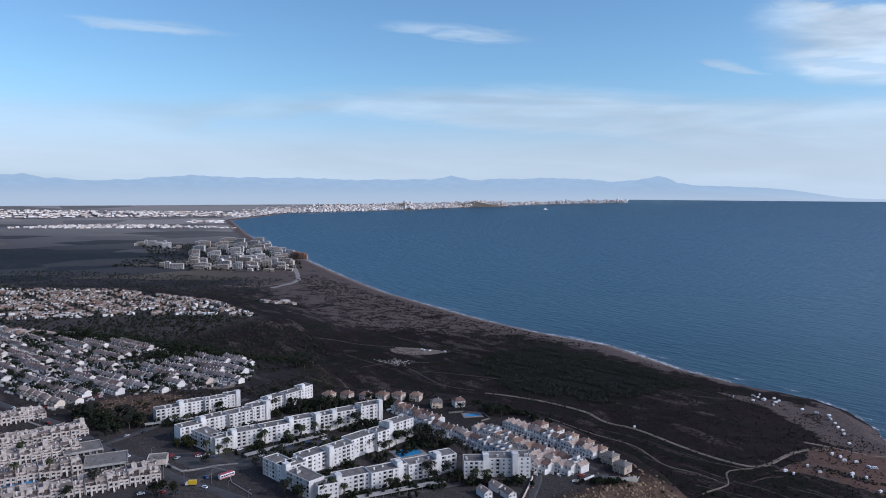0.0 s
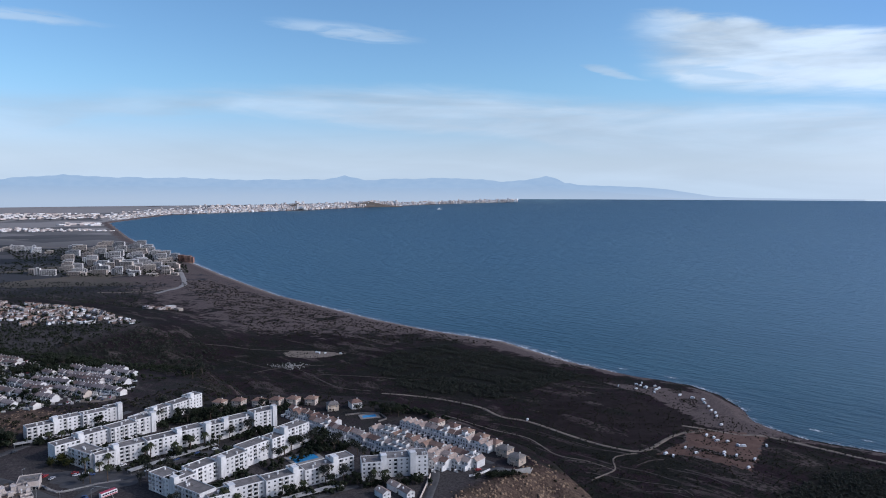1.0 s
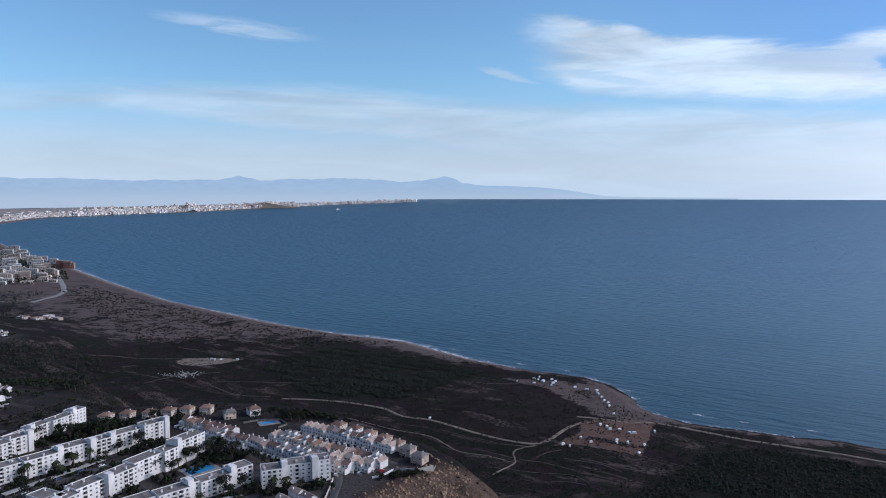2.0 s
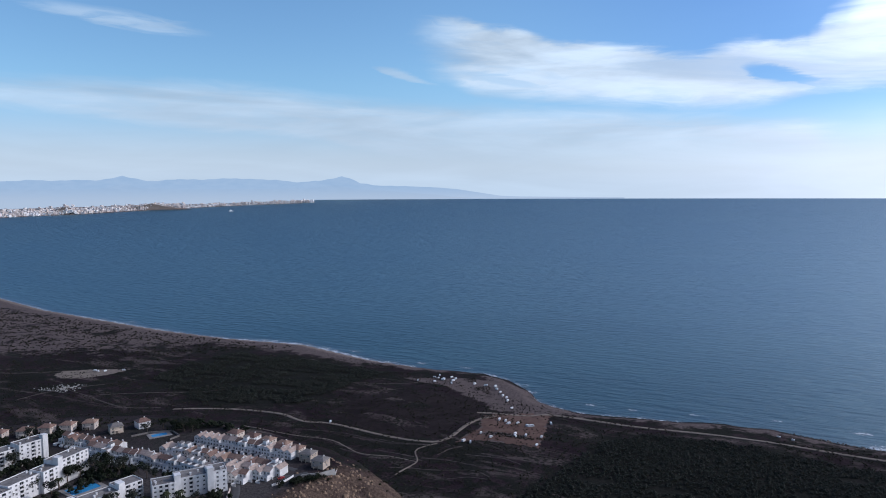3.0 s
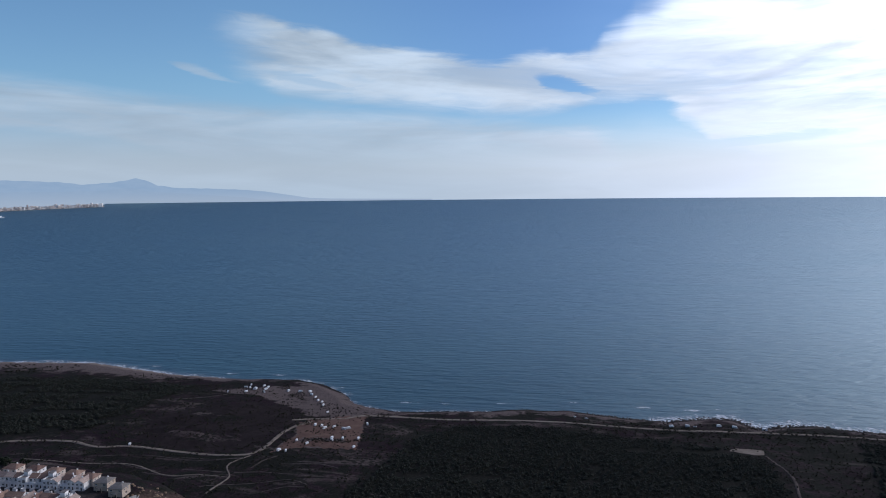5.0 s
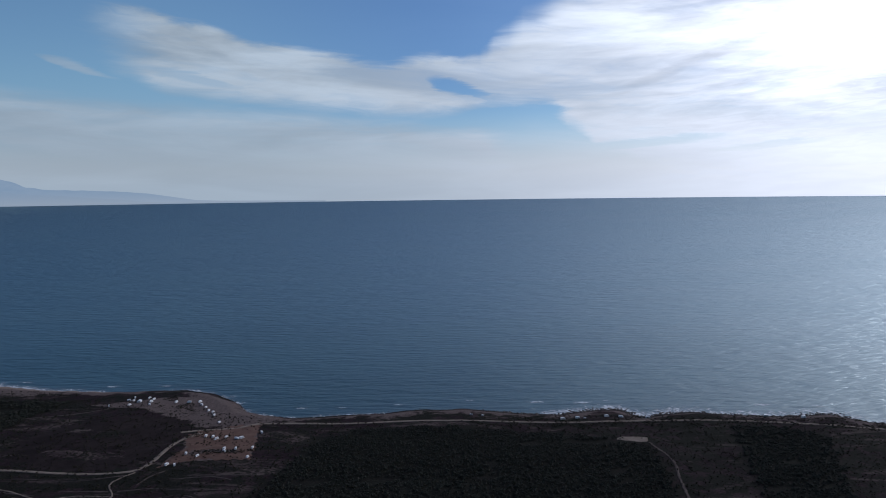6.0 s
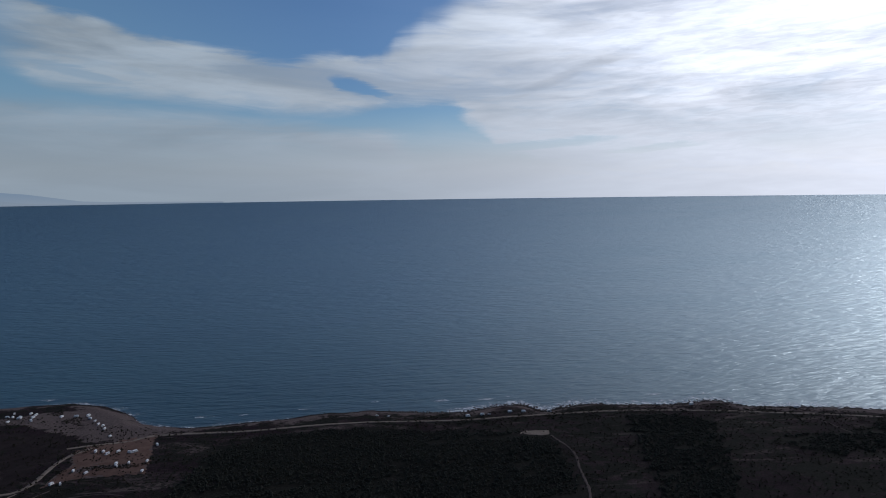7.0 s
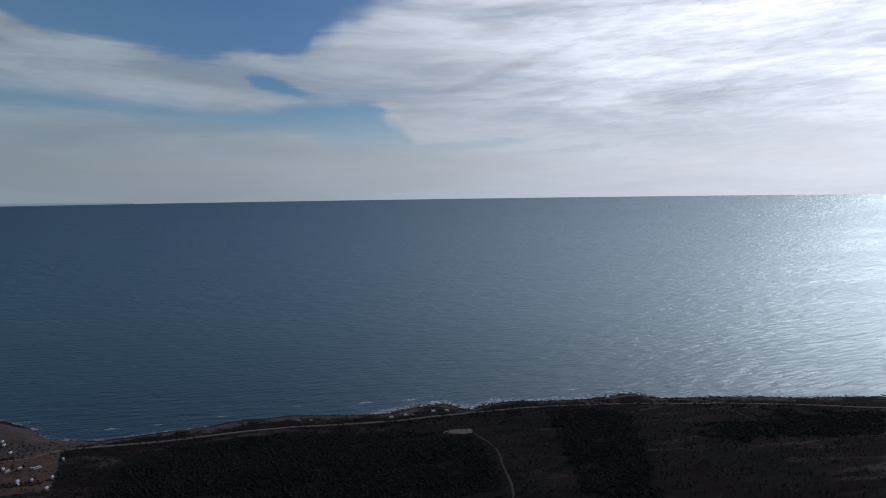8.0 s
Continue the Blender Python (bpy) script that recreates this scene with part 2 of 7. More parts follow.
def land_surface():
    """Dry coastal ground: soil, scrub, sand and made ground by the zones kept on the sheet."""

    def build(n):
        at = n.add("ShaderNodeNewGeometry").outputs["Position"]
        zone = n.add("ShaderNodeSeparateColor", {0: n.add("ShaderNodeAttribute", attribute_name="zone").outputs["Color"]})
        wide = n.noise(at, 0.012, 5.0, 0.6, 0.8)
        mid = n.noise(at, 0.07, 6.0, 0.65, 0.6)
        fine = n.noise(at, 0.6, 5.0, 0.7)
        soil = n.mix(n.ramp(fine, 0.3, 0.7), (0.0108, 0.0074, 0.0092), (0.0262, 0.0178, 0.0205))
        dry = n.mix(n.ramp(fine, 0.3, 0.7), (0.0168, 0.0118, 0.0136), (0.043, 0.0302, 0.0320))
        base = n.mix(n.ramp(wide, 0.40, 0.62), soil, dry)
        scrub = n.mix(n.ramp(fine, 0.3, 0.7), (0.0075, 0.0085, 0.0076), (0.020, 0.0200, 0.0160))
        base = n.mix(n.ramp(n.math("ADD", mid, n.math("MULTIPLY", n.math("SUBTRACT", wide, 0.5), 0.7)), 0.47, 0.56), base, scrub)
        base = n.mix(n.math("MULTIPLY", zone.outputs[1], n.ramp(mid, 0.25, 0.55, 0.7, 1.0)), base, scrub)
        # pale worn streaks of bare soil and broad dark stands of scrub
        lie = n.add("ShaderNodeMapping", {"Vector": at, "Rotation": (0, 0, radians(-52)), "Scale": (3.2, 1.0, 1.0)}, vector_type="TEXTURE").outputs[0]
        streak = n.noise(lie, 0.030, 6.0, 0.62, 0.9)
        stand = n.noise(at, 0.022, 6.0, 0.62, 0.7)
        worn = n.mix(n.ramp(fine, 0.3, 0.7), (0.060, 0.046, 0.042), (0.150, 0.120, 0.108))
        base = n.mix(n.math("MULTIPLY", n.ramp(streak, 0.53, 0.65), n.ramp(zone.outputs[1], 0.0, 0.5, 0.55, 0.0)), base, worn)
        base = n.mix(n.ramp(stand, 0.54, 0.62, 0.0, 0.8), base, scrub)
        # single low bushes and tussocks, denser in some stretches than in others
        tussock = n.add("ShaderNodeTexVoronoi", {"Vector": at, "Scale": 0.21, "Randomness": 1.0}).outputs["Distance"]
        crowd = n.ramp(n.noise(at, 0.018, 4.0, 0.6), 0.35, 0.62, 0.10, 0.46)
        base = n.mix(n.ramp(n.math("SUBTRACT", tussock, crowd), 0.10, -0.06, 0.0, 0.85), base, scrub)
        # strip fields far out on the plain, their tones lifted for air haze
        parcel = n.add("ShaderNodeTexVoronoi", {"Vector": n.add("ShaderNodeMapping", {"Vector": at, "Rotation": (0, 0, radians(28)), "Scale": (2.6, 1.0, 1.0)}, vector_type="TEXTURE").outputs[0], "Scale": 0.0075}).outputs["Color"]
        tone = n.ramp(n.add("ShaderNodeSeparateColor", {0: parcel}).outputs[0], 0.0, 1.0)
        hazed_crop = n.mix(tone, (0.028, 0.034, 0.040), (0.095, 0.092, 0.094))
        hazed_crop = n.mix(n.ramp(tone, 0.86, 0.97), hazed_crop, (0.12, 0.105, 0.085))
        # distance haze painted into the base colour, paler the farther out
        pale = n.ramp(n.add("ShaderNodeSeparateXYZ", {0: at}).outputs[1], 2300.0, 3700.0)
        hazed_crop = n.mix(n.math("MULTIPLY", pale, n.ramp(tone, 0.0, 0.6, 0.45, 1.0)), hazed_crop, (0.27, 0.255, 0.24))
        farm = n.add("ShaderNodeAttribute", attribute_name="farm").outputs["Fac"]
        base = n.mix(n.math("MULTIPLY", farm, 0.85), base, hazed_crop)
        bare = n.add("ShaderNodeAttribute", attribute_name="bare").outputs["Fac"]
        earth = n.mix(n.ramp(fine, 0.3, 0.7), (0.045, 0.031, 0.024), (0.125, 0.088, 0.066))
        sand = n.mix(n.ramp(fine, 0.3, 0.75), (0.056, 0.044, 0.042), (0.145, 0.116, 0.107))
        sand = n.mix(n.ramp(zone.outputs[0], 0.9, 0.99), sand, n.mix(n.ramp(fine, 0.3, 0.75), (0.12, 0.096, 0.082), (0.215, 0.176, 0.152)))
        edge = n.ramp(n.math("ADD", n.math("ADD", zone.outputs[0], n.math("MULTIPLY", n.math("SUBTRACT", mid, 0.5), 1.3)), n.math("MULTIPLY", n.math("SUBTRACT", stand, 0.5), -1.6)), 0.38, 0.62)
        base = n.mix(edge, base, sand)
        made = n.mix(n.ramp(fine, 0.3, 0.7), (0.040, 0.036, 0.036), (0.088, 0.079, 0.075))
        base = n.mix(n.math("MULTIPLY", zone.outputs[2], n.ramp(mid, 0.2, 0.5, 0.6, 1.0)), base, made)
        base = n.mix(n.math("MULTIPLY", bare, n.ramp(mid, 0.3, 0.55, 0.45, 1.0)), base, earth)
        height = n.math("ADD", mid, n.math("MULTIPLY", fine, 0.3))
        relief = n.add("ShaderNodeBump", {"Height": height, "Strength": 0.6, "Distance": 1.5}).outputs[0]
        return n.add("ShaderNodeBsdfPrincipled", {"Base Color": base, "Roughness": 0.95, "Normal": relief, "Specular IOR Level": 0.02}).outputs[0]

    return material("dry_land", build)


def island_surface(name, colours, rough=0.8, spread=0.25):
    """One of several colours for each separate piece of a joined mesh."""

    def build(n):
        rnd = n.add("ShaderNodeNewGeometry").outputs["Random Per Island"]
        node = n.add("ShaderNodeValToRGB", {0: rnd})
        node.color_ramp.interpolation = "CONSTANT"
        e = node.color_ramp.elements
        while len(e) < len(colours):
            e.new(0.5)
        for i, c in enumerate(colours):
            e[i].position, e[i].color = i / len(colours), (*c, 1)
        at = n.add("ShaderNodeNewGeometry").outputs["Position"]
        grain = n.noise(at, 0.8, 4.0, 0.6)
        colour = n.add("ShaderNodeHueSaturation", {"Color": node.outputs[0], "Value": n.ramp(grain, 0.25, 0.75, 1 - spread, 1 + spread)}).outputs[0]
        return n.add("ShaderNodeBsdfPrincipled", {"Base Color": colour, "Roughness": rough, "Specular IOR Level": 0.05}).outputs[0]

    return material(name, build)


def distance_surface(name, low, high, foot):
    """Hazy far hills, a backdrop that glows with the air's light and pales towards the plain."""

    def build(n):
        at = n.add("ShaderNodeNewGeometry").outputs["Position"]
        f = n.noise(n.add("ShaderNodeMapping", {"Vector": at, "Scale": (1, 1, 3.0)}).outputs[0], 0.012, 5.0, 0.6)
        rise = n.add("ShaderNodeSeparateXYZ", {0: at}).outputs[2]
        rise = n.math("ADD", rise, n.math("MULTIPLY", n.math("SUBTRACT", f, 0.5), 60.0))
        # air haze is put into the emission colour, thickest at the foot
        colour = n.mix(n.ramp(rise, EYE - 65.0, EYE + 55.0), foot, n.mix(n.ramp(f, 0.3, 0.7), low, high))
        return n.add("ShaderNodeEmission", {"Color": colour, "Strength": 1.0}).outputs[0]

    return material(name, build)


M_SEA, M_LAND = sea_surface(), land_surface()
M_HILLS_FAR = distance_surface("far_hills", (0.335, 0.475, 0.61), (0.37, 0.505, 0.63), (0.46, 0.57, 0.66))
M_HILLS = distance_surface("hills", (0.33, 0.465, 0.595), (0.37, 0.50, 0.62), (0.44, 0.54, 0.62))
M_AGED = surface("aged_white_render", (0.46, 0.43, 0.40), (0.62, 0.59, 0.56), 0.85, 0.3, 5.0, 0.1, 0.03, per_object=0.15, stain=0.5)
M_WHITE = surface("white_render", (0.50, 0.485, 0.47), (0.66, 0.645, 0.63), 0.85, 0.25, 5.0, 0.1, 0.03, per_object=0.1, stain=0.4)
M_CREAM = surface("cream_render", (0.44, 0.37, 0.31), (0.56, 0.48, 0.41), 0.85, 0.3, 5.0, 0.1, 0.03, per_object=0.15, stain=0.3)
M_FLAT_ROOF = surface("roof_felt", (0.105, 0.094, 0.086), (0.19, 0.172, 0.158), 0.9, 0.3, 4.0, 0.3, 0.05, per_object=0.15)
M_TILE = surface("clay_tile", (0.120, 0.072, 0.054), (0.215, 0.135, 0.103), 0.85, 0.6, 5.0, 0.5, 0.08, per_object=0.3)
M_TILE_PALE = surface("weathered_tile", (0.20, 0.15, 0.125), (0.33, 0.255, 0.215), 0.85, 0.6, 5.0, 0.5, 0.08, per_object=0.3)
M_GLASS = surface("dark_window", (0.02, 0.024, 0.03), (0.045, 0.05, 0.06), 0.12, 0.4, 2.0, 0.0, 0.01, stain=0, per_object=0.4, specular=0.5)
M_FOLIAGE = island_surface("pine_needles", [(0.024, 0.028, 0.023), (0.028, 0.032, 0.025), (0.033, 0.036, 0.028), (0.026, 0.030, 0.024), (0.036, 0.035, 0.029)], 0.85, 0.45)
M_SCRUB = island_surface("scrub_leaves", [(0.016, 0.018, 0.012), (0.024, 0.025, 0.016), (0.032, 0.028, 0.020), (0.020, 0.020, 0.014)], 0.85, 0.5)
M_BARK = surface("bark", (0.05, 0.035, 0.025), (0.10, 0.075, 0.055), 0.9, 2.0, 12.0, 0.5, 0.03)
M_ROAD = surface("asphalt", (0.040, 0.039, 0.040), (0.070, 0.068, 0.067), 0.9, 0.2, 4.0, 0.2, 0.03)
M_TRACK = surface("dusty_track", (0.115, 0.094, 0.078), (0.21, 0.176, 0.145), 0.95, 0.15, 2.0, 0.4, 0.08, specular=0.05)
M_PATH = surface("worn_soil", (0.045, 0.036, 0.033), (0.095, 0.078, 0.070), 0.95, 0.15, 2.0, 0.4, 0.08, specular=0.05)
M_POOL = surface("pool_water", (0.03, 0.20, 0.42), (0.05, 0.27, 0.50), 0.08, 0.5, 2.0, 0.1, 0.03, stain=0, specular=0.5)
M_CITY = island_surface("town_walls", [(0.60, 0.56, 0.52), (0.50, 0.44, 0.40), (0.68, 0.65, 0.62), (0.42, 0.36, 0.33), (0.56, 0.48, 0.42), (0.72, 0.70, 0.68)], 0.85, 0.12)

# ------------------------------------------------------------------ helpers for things
def grid_object(name, P, mat, closed=False):
    """A sheet from an array of points, rows by columns."""
    r, c = P.shape[:2]
    idx = np.arange(r * c).reshape(r, c)
    f = np.stack([idx[:-1, :-1], idx[:-1, 1:], idx[1:, 1:], idx[1:, :-1]], -1).reshape(-1, 4)
    me = bpy.data.meshes.new(name)
    me.vertices.add(r * c)
    me.vertices.foreach_set("co", P.reshape(-1))
    me.loops.add(len(f) * 4)
    me.loops.foreach_set("vertex_index", f.reshape(-1))
    me.polygons.add(len(f))
    me.polygons.foreach_set("loop_start", np.arange(len(f)) * 4)
    me.update(calc_edges=True)
    me.validate()
    me.materials.append(mat)
    me.shade_smooth()
    return new(name, me)


def far(P):
    """Beyond 1.5 km the plain and the sea climb in one soft curve to 4.9 km, so that the true skyline at 38 km stays in reach of the lens."""
    d = np.maximum(np.hypot(P[..., 0], P[..., 1]), 1.0)
    start, c = 1500.0, 231.8 / 3400.0 ** 2
    b = EYE / d - 2 * c * start
    s = np.where(d > start, (np.sqrt(np.maximum(b * b - 4 * c * (c * start ** 2 - EYE), 0)) - b) / (2 * c) / d, 1.0)
    return np.stack([P[..., 0] * s, P[..., 1] * s, EYE + (P[..., 2] - EYE) * s], -1)


def polar(az, d, z=0.0):
    return (d * math.sin(radians(az)), d * math.cos(radians(az)), z)


# the plan is drawn in units of 1.4 m
U = 1.4


def plan(pts):
    return [(x * U, y * U) for x, y in pts]


SHORE = [polar(15.5, 27000)[:2], polar(14.8, 13800)[:2], polar(9.9, 11700)[:2], polar(4.4, 9400)[:2], polar(-2.1, 7350)[:2], polar(-7.6, 6680)[:2],
         polar(-13, 5980)[:2], (-1352, 4445), (-845, 3018), (-605, 2402), (-395, 1962), (-239, 1589), (-111, 1305), (-22, 1157), (56, 1030),
         (128, 935), (209, 853), (258, 738), (300, 675), (322, 654), (344, 632), (356, 596), (353, 553), (343, 522), (347, 501), (356, 480), (371, 464), (392, 447),
         (415, 425), (433, 415), (446, 404), (452, 393), (460, 386), (468, 380), (478, 355), (489, 331), (505, 306), (534, 289), (551, 270), (543, 246), (560, 238), (582, 221), (594, 193), (617, 157), (648, 128), (645, 96), (676, 37), (697, -19), (730, -87), (820, -500), (900, -3000), (900, -27000)]


def segment_distance(x, y, pts):
    best = np.full(x.shape, 1e9)
    for (ax, ay), (bx, by) in zip(pts[:-1], pts[1:]):
        dx, dy = bx - ax, by - ay
        t = np.clip(((x - ax) * dx + (y - ay) * dy) / (dx * dx + dy * dy), 0, 1)
        best = np.minimum(best, np.hypot(x - ax - t * dx, y - ay - t * dy))
    return best


def inside(x, y, pts):
    hit = np.zeros(x.shape, bool)
    for (ax, ay), (bx, by) in zip(pts, pts[1:] + pts[:1]):
        if ay == by:
            continue
        hit ^= ((ay > y) != (by > y)) & (x < (bx - ax) * (y - ay) / (by - ay) + ax)
    return hit


def signed(x, y, pts):
    """Distance to a closed outline, positive inside."""
    d = segment_distance(x, y, pts + pts[:1])
    return np.where(inside(x, y, pts), d, -d)


LAND = SHORE + [(-40000, -27000), (-40000, 40000), (7000, 40000)]


def inland(x, y):
    d = segment_distance(x, y, SHORE)
    return np.where(inside(x, y, LAND), d, -d)


def ease(x, lo, hi):
    t = np.clip((x - lo) / (hi - lo), 0, 1)
    return t * t * (3 - 2 * t)


def ripple(x, y, size, seed=0.0):
    """Cheap smooth unevenness between -1 and 1."""
    a, b = x / size + seed * 3.7, y / size - seed * 1.9
    return (np.sin(a * 1.3 + 1.7 * np.sin(b * 0.9 + seed)) + np.sin(b * 1.7 + 1.3 * np.sin(a * 1.1 - seed)) + np.sin((a + b) * 2.3 + seed)) / 3


PLATEAU = [(48, 283), (72, 300), (90, 312), (82, 342), (58, 382), (30, 410), (8, 432), (-24, 444), (-80, 446), (-100, 500), (-110, 540), (-160, 560), (-250, 620),
           (-330, 640), (-700, 700), (-900, 300), (-900, -400), (60, -400), (60, 150)]
TOWN_HILL = [(-230, 880), (-330, 1000), (-520, 1110), (-760, 1130), (-1100, 1000), (-900, 700), (-420, 660), (-300, 720)]
CAR_PARK = [(219, 443), (230, 453), (252, 466), (263, 487), (281, 499), (326, 481), (313, 463), (283, 424), (267, 409), (254, 425), (239, 440)]
HEADLAND = [(280, 585), (287, 510), (300, 488), (345, 470), (360, 500), (350, 580), (310, 615), (255, 640), (262, 618)]


CLIFF = [(44, 262), (52, 284), (72, 299), (96, 311), (112, 318), (125, 306), (110, 280), (80, 255), (60, 245)]
TERRACES = [(-138, 447), (-130, 470), (-134, 498), (-150, 535), (-176, 545), (-245, 600), (-330, 628), (-420, 660), (-470, 610), (-400, 520), (-330, 470), (-270, 425), (-226, 392), (-205, 420)]
BANK = [(-197, 380), (-210, 415), (-176, 432), (-158, 424), (-160, 394), (-182, 374)]


def ground_plan(x, y):
    x, y = np.asarray(x, float), np.asarray(y, float)
    s = inland(x, y)
    low = np.where(s < 0, np.maximum(s * 0.12, -6.0), 3.0 * ease(s, 0, 16) + 6.0 * ease(s, 15, 160) + 5.0 * ease(s, 200, 500))
    low = low + ripple(x, y, 23.0) * 0.9 * ease(s, 10, 80) + ripple(x, y, 71.0, 2.0) * 1.8 * ease(s, 60, 250)
    p = signed(x, y, PLATEAU)
    wobble = ripple(x, y, 9.0, 1.0) * 4 * (1 - ease(np.abs(p + 20), 5, 40))
    high = ease(p + wobble, -75, 2)
    hill = ease(signed(x, y, TOWN_HILL), -160, 20)
    top = 62.0 - 10.0 * ease(y, 420, 620)
    return low + high * (top - low) + (1 - high) * hill * (30.0 - low)


def ground(x, y):
    """The height of the land, in metres."""
    return U * ground_plan(np.asarray(x, float) / U, np.asarray(y, float) / U)


def ground_at(x, y):
    return float(ground(np.array([x]), np.array([y]))[0])


# ------------------------------------------------------------------ land, sea, hills
def build_land():
    az = np.radians(np.concatenate([np.arange(-180, -60, 4.0), np.arange(-60, -36, 0.6), np.arange(-36, 100, 0.19), np.arange(100, 130, 0.6), np.arange(130, 180, 4.0), [180.0]]))
    d = np.concatenate([np.linspace(0, 200, 12), np.linspace(210, 700, 210), 700 * (14500 / 700) ** np.linspace(0.004, 1, 180)])
    A, D = np.meshgrid(az, d)
    D = np.minimum(D, np.interp(np.degrees(A), [-24, -8, 6, 14], [9400, 10200, 13000, 14500]))
    x, y = D * np.sin(A), D * np.cos(A)
    s = inland(x, y)
    z = ground_plan(x, y)
    keep = ease(D, 2500, 6000)
    z = z * (1 - keep) + np.where(s > 0, 3.0, -4.0) * keep
    P = far(U * np.stack([x, y, z], -1))
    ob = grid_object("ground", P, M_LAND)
    sand = np.clip(1.15 - s / (26 + 10 * ripple(x, y, 60.0) + 45 * ease(y, 560, 900)), 0, 1)
    sand = sand * np.maximum(ease(s, 5, 12), ease(y, 600, 700))
    sand = np.maximum(sand, ease(signed(x, y, CAR_PARK), -3, 4) * 0.9)
    sand = np.maximum(sand, ease(signed(x, y, HEADLAND), -6, 8) * 0.8)
    sand = np.maximum(sand, 0.63 * ease(s, 0, 20) * (1 - ease(s, 150, 330)) * ease(y, 780, 950) * (1 - ease(y, 1700, 2300)))
    woods = np.zeros_like(x)
    for w in WOODS:
        woods = np.maximum(woods, ease(signed(x, y, w), -8, 8))
    paved = (0.25 + 0.5 * (1 - ease(y, 330, 400))) * ease(signed(x, y, PLATEAU), -4, 4) * ease(-x, -95, -60) * ease(y, 200, 260)
    paved = np.maximum(paved, 0.85 * ease(signed(x, y, TOWN_HILL), -20, 20))
    paved = np.maximum(paved, 0.8 * ease(signed(x, y, TERRACES), -4, 8))
    bare = ease(signed(x, y, CLIFF), -4, 6) * 0.9
    bare = np.maximum(bare, ease(signed(x, y, BANK), -4, 5))
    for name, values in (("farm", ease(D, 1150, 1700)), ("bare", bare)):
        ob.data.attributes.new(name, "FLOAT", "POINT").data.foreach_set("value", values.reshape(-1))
    col = ob.data.color_attributes.new("zone", "FLOAT_COLOR", "POINT")
    col.data.foreach_set("color", np.stack([sand, woods, paved, np.ones_like(x)], -1).reshape(-1))
    return tagged(ob, "dry scrubby coastal land with sandy shore", "ground", kind="structure")


def build_sea():
    az = np.radians(np.concatenate([np.arange(-24, 101, 0.5), np.arange(101, 186, 3.0)]))
    d = np.concatenate([np.linspace(380, 1500, 80), 1500 * (27500 / 1500) ** np.linspace(0.01, 1, 120)])
    A, D = np.meshgrid(az, d)
    D = np.minimum(D, np.interp(np.degrees(A), [-24, -8, 6, 14, 14.7, 14.8], [9300, 10100, 12900, 14000, 14000, 20000]))
    x, y = D * np.sin(A), D * np.cos(A)
    P = far(U * np.stack([x, y, np.zeros_like(x)], -1))
    ob = grid_object("water", P, M_SEA)
    a = ob.data.attributes.new("shallow", "FLOAT", "POINT")
    a.data.foreach_set("value", (1 - ease(-inland(x, y), 0, 45)).reshape(-1) * 0.8)
    return tagged(ob, "calm blue sea with small waves", "sea", kind="structure")


def build_hills(name, mat, reach, rows, rough, seed, label):
    """A far range: its ridge by compass direction and height in degrees."""
    az = np.arange(-50, 40, 0.08)
    e = np.interp(az, [r[0] for r in rows], [r[1] for r in rows])
    e = e + rough * (0.6 * ripple(az, az * 0.3, 1.6, seed) + 0.4 * ripple(az, az * 0.2, 0.45, seed + 1)) * np.clip(e / 0.5, 0, 1)
    strips = []
    for back, lift in ((0, -0.9), (10, 0.35), (30, 0.75), (60, 1.0), (90, 0.3)):
        D = reach + back
        h = EYE + D * np.tan(np.radians(np.where(lift < 0, -1.6, (e + 0.22) * lift - 0.35 * (1 - lift))))
        strips.append(np.stack([D * np.sin(np.radians(az)), D * np.cos(np.radians(az)), h], -1))
    return tagged(grid_object(name, np.array(strips), mat), label, "mountains", kind="structure")


WOODS = [
    [(29, 734), (80, 790), (126, 813), (209, 734), (248, 661), (210, 636), (140, 583), (64, 609)],
    [(285, 380), (318, 402), (362, 404), (400, 368), (430, 318), (457, 266), (470, 212), (440, 182), (392, 152), (350, 138), (200, 300), (208, 340)],
    [(553, 177), (577, 142), (578, 114), (518, 94), (451, 74), (400, 57), (385, 95), (461, 134)],
    [(563, 59), (585, 31), (633, -1), (664, -80), (585, -70), (561, -8), (530, 28), (534, 52)],
]
build_land()
build_sea()
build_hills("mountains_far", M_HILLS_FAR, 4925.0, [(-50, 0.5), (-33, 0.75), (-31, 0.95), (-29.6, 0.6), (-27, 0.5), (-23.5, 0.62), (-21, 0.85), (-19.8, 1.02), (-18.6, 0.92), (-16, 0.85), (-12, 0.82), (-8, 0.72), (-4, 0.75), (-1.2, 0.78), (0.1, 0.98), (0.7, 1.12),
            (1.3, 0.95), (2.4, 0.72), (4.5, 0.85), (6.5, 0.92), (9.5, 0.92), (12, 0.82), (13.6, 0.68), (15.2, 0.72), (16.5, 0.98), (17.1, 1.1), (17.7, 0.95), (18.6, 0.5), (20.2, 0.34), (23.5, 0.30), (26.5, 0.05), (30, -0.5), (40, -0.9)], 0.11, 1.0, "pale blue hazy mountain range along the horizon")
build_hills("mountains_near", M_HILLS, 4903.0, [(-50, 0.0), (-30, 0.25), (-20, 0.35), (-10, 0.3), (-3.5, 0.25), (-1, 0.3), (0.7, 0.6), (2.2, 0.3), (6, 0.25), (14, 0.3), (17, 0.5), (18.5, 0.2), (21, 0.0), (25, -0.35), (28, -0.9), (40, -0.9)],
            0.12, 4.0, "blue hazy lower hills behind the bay")

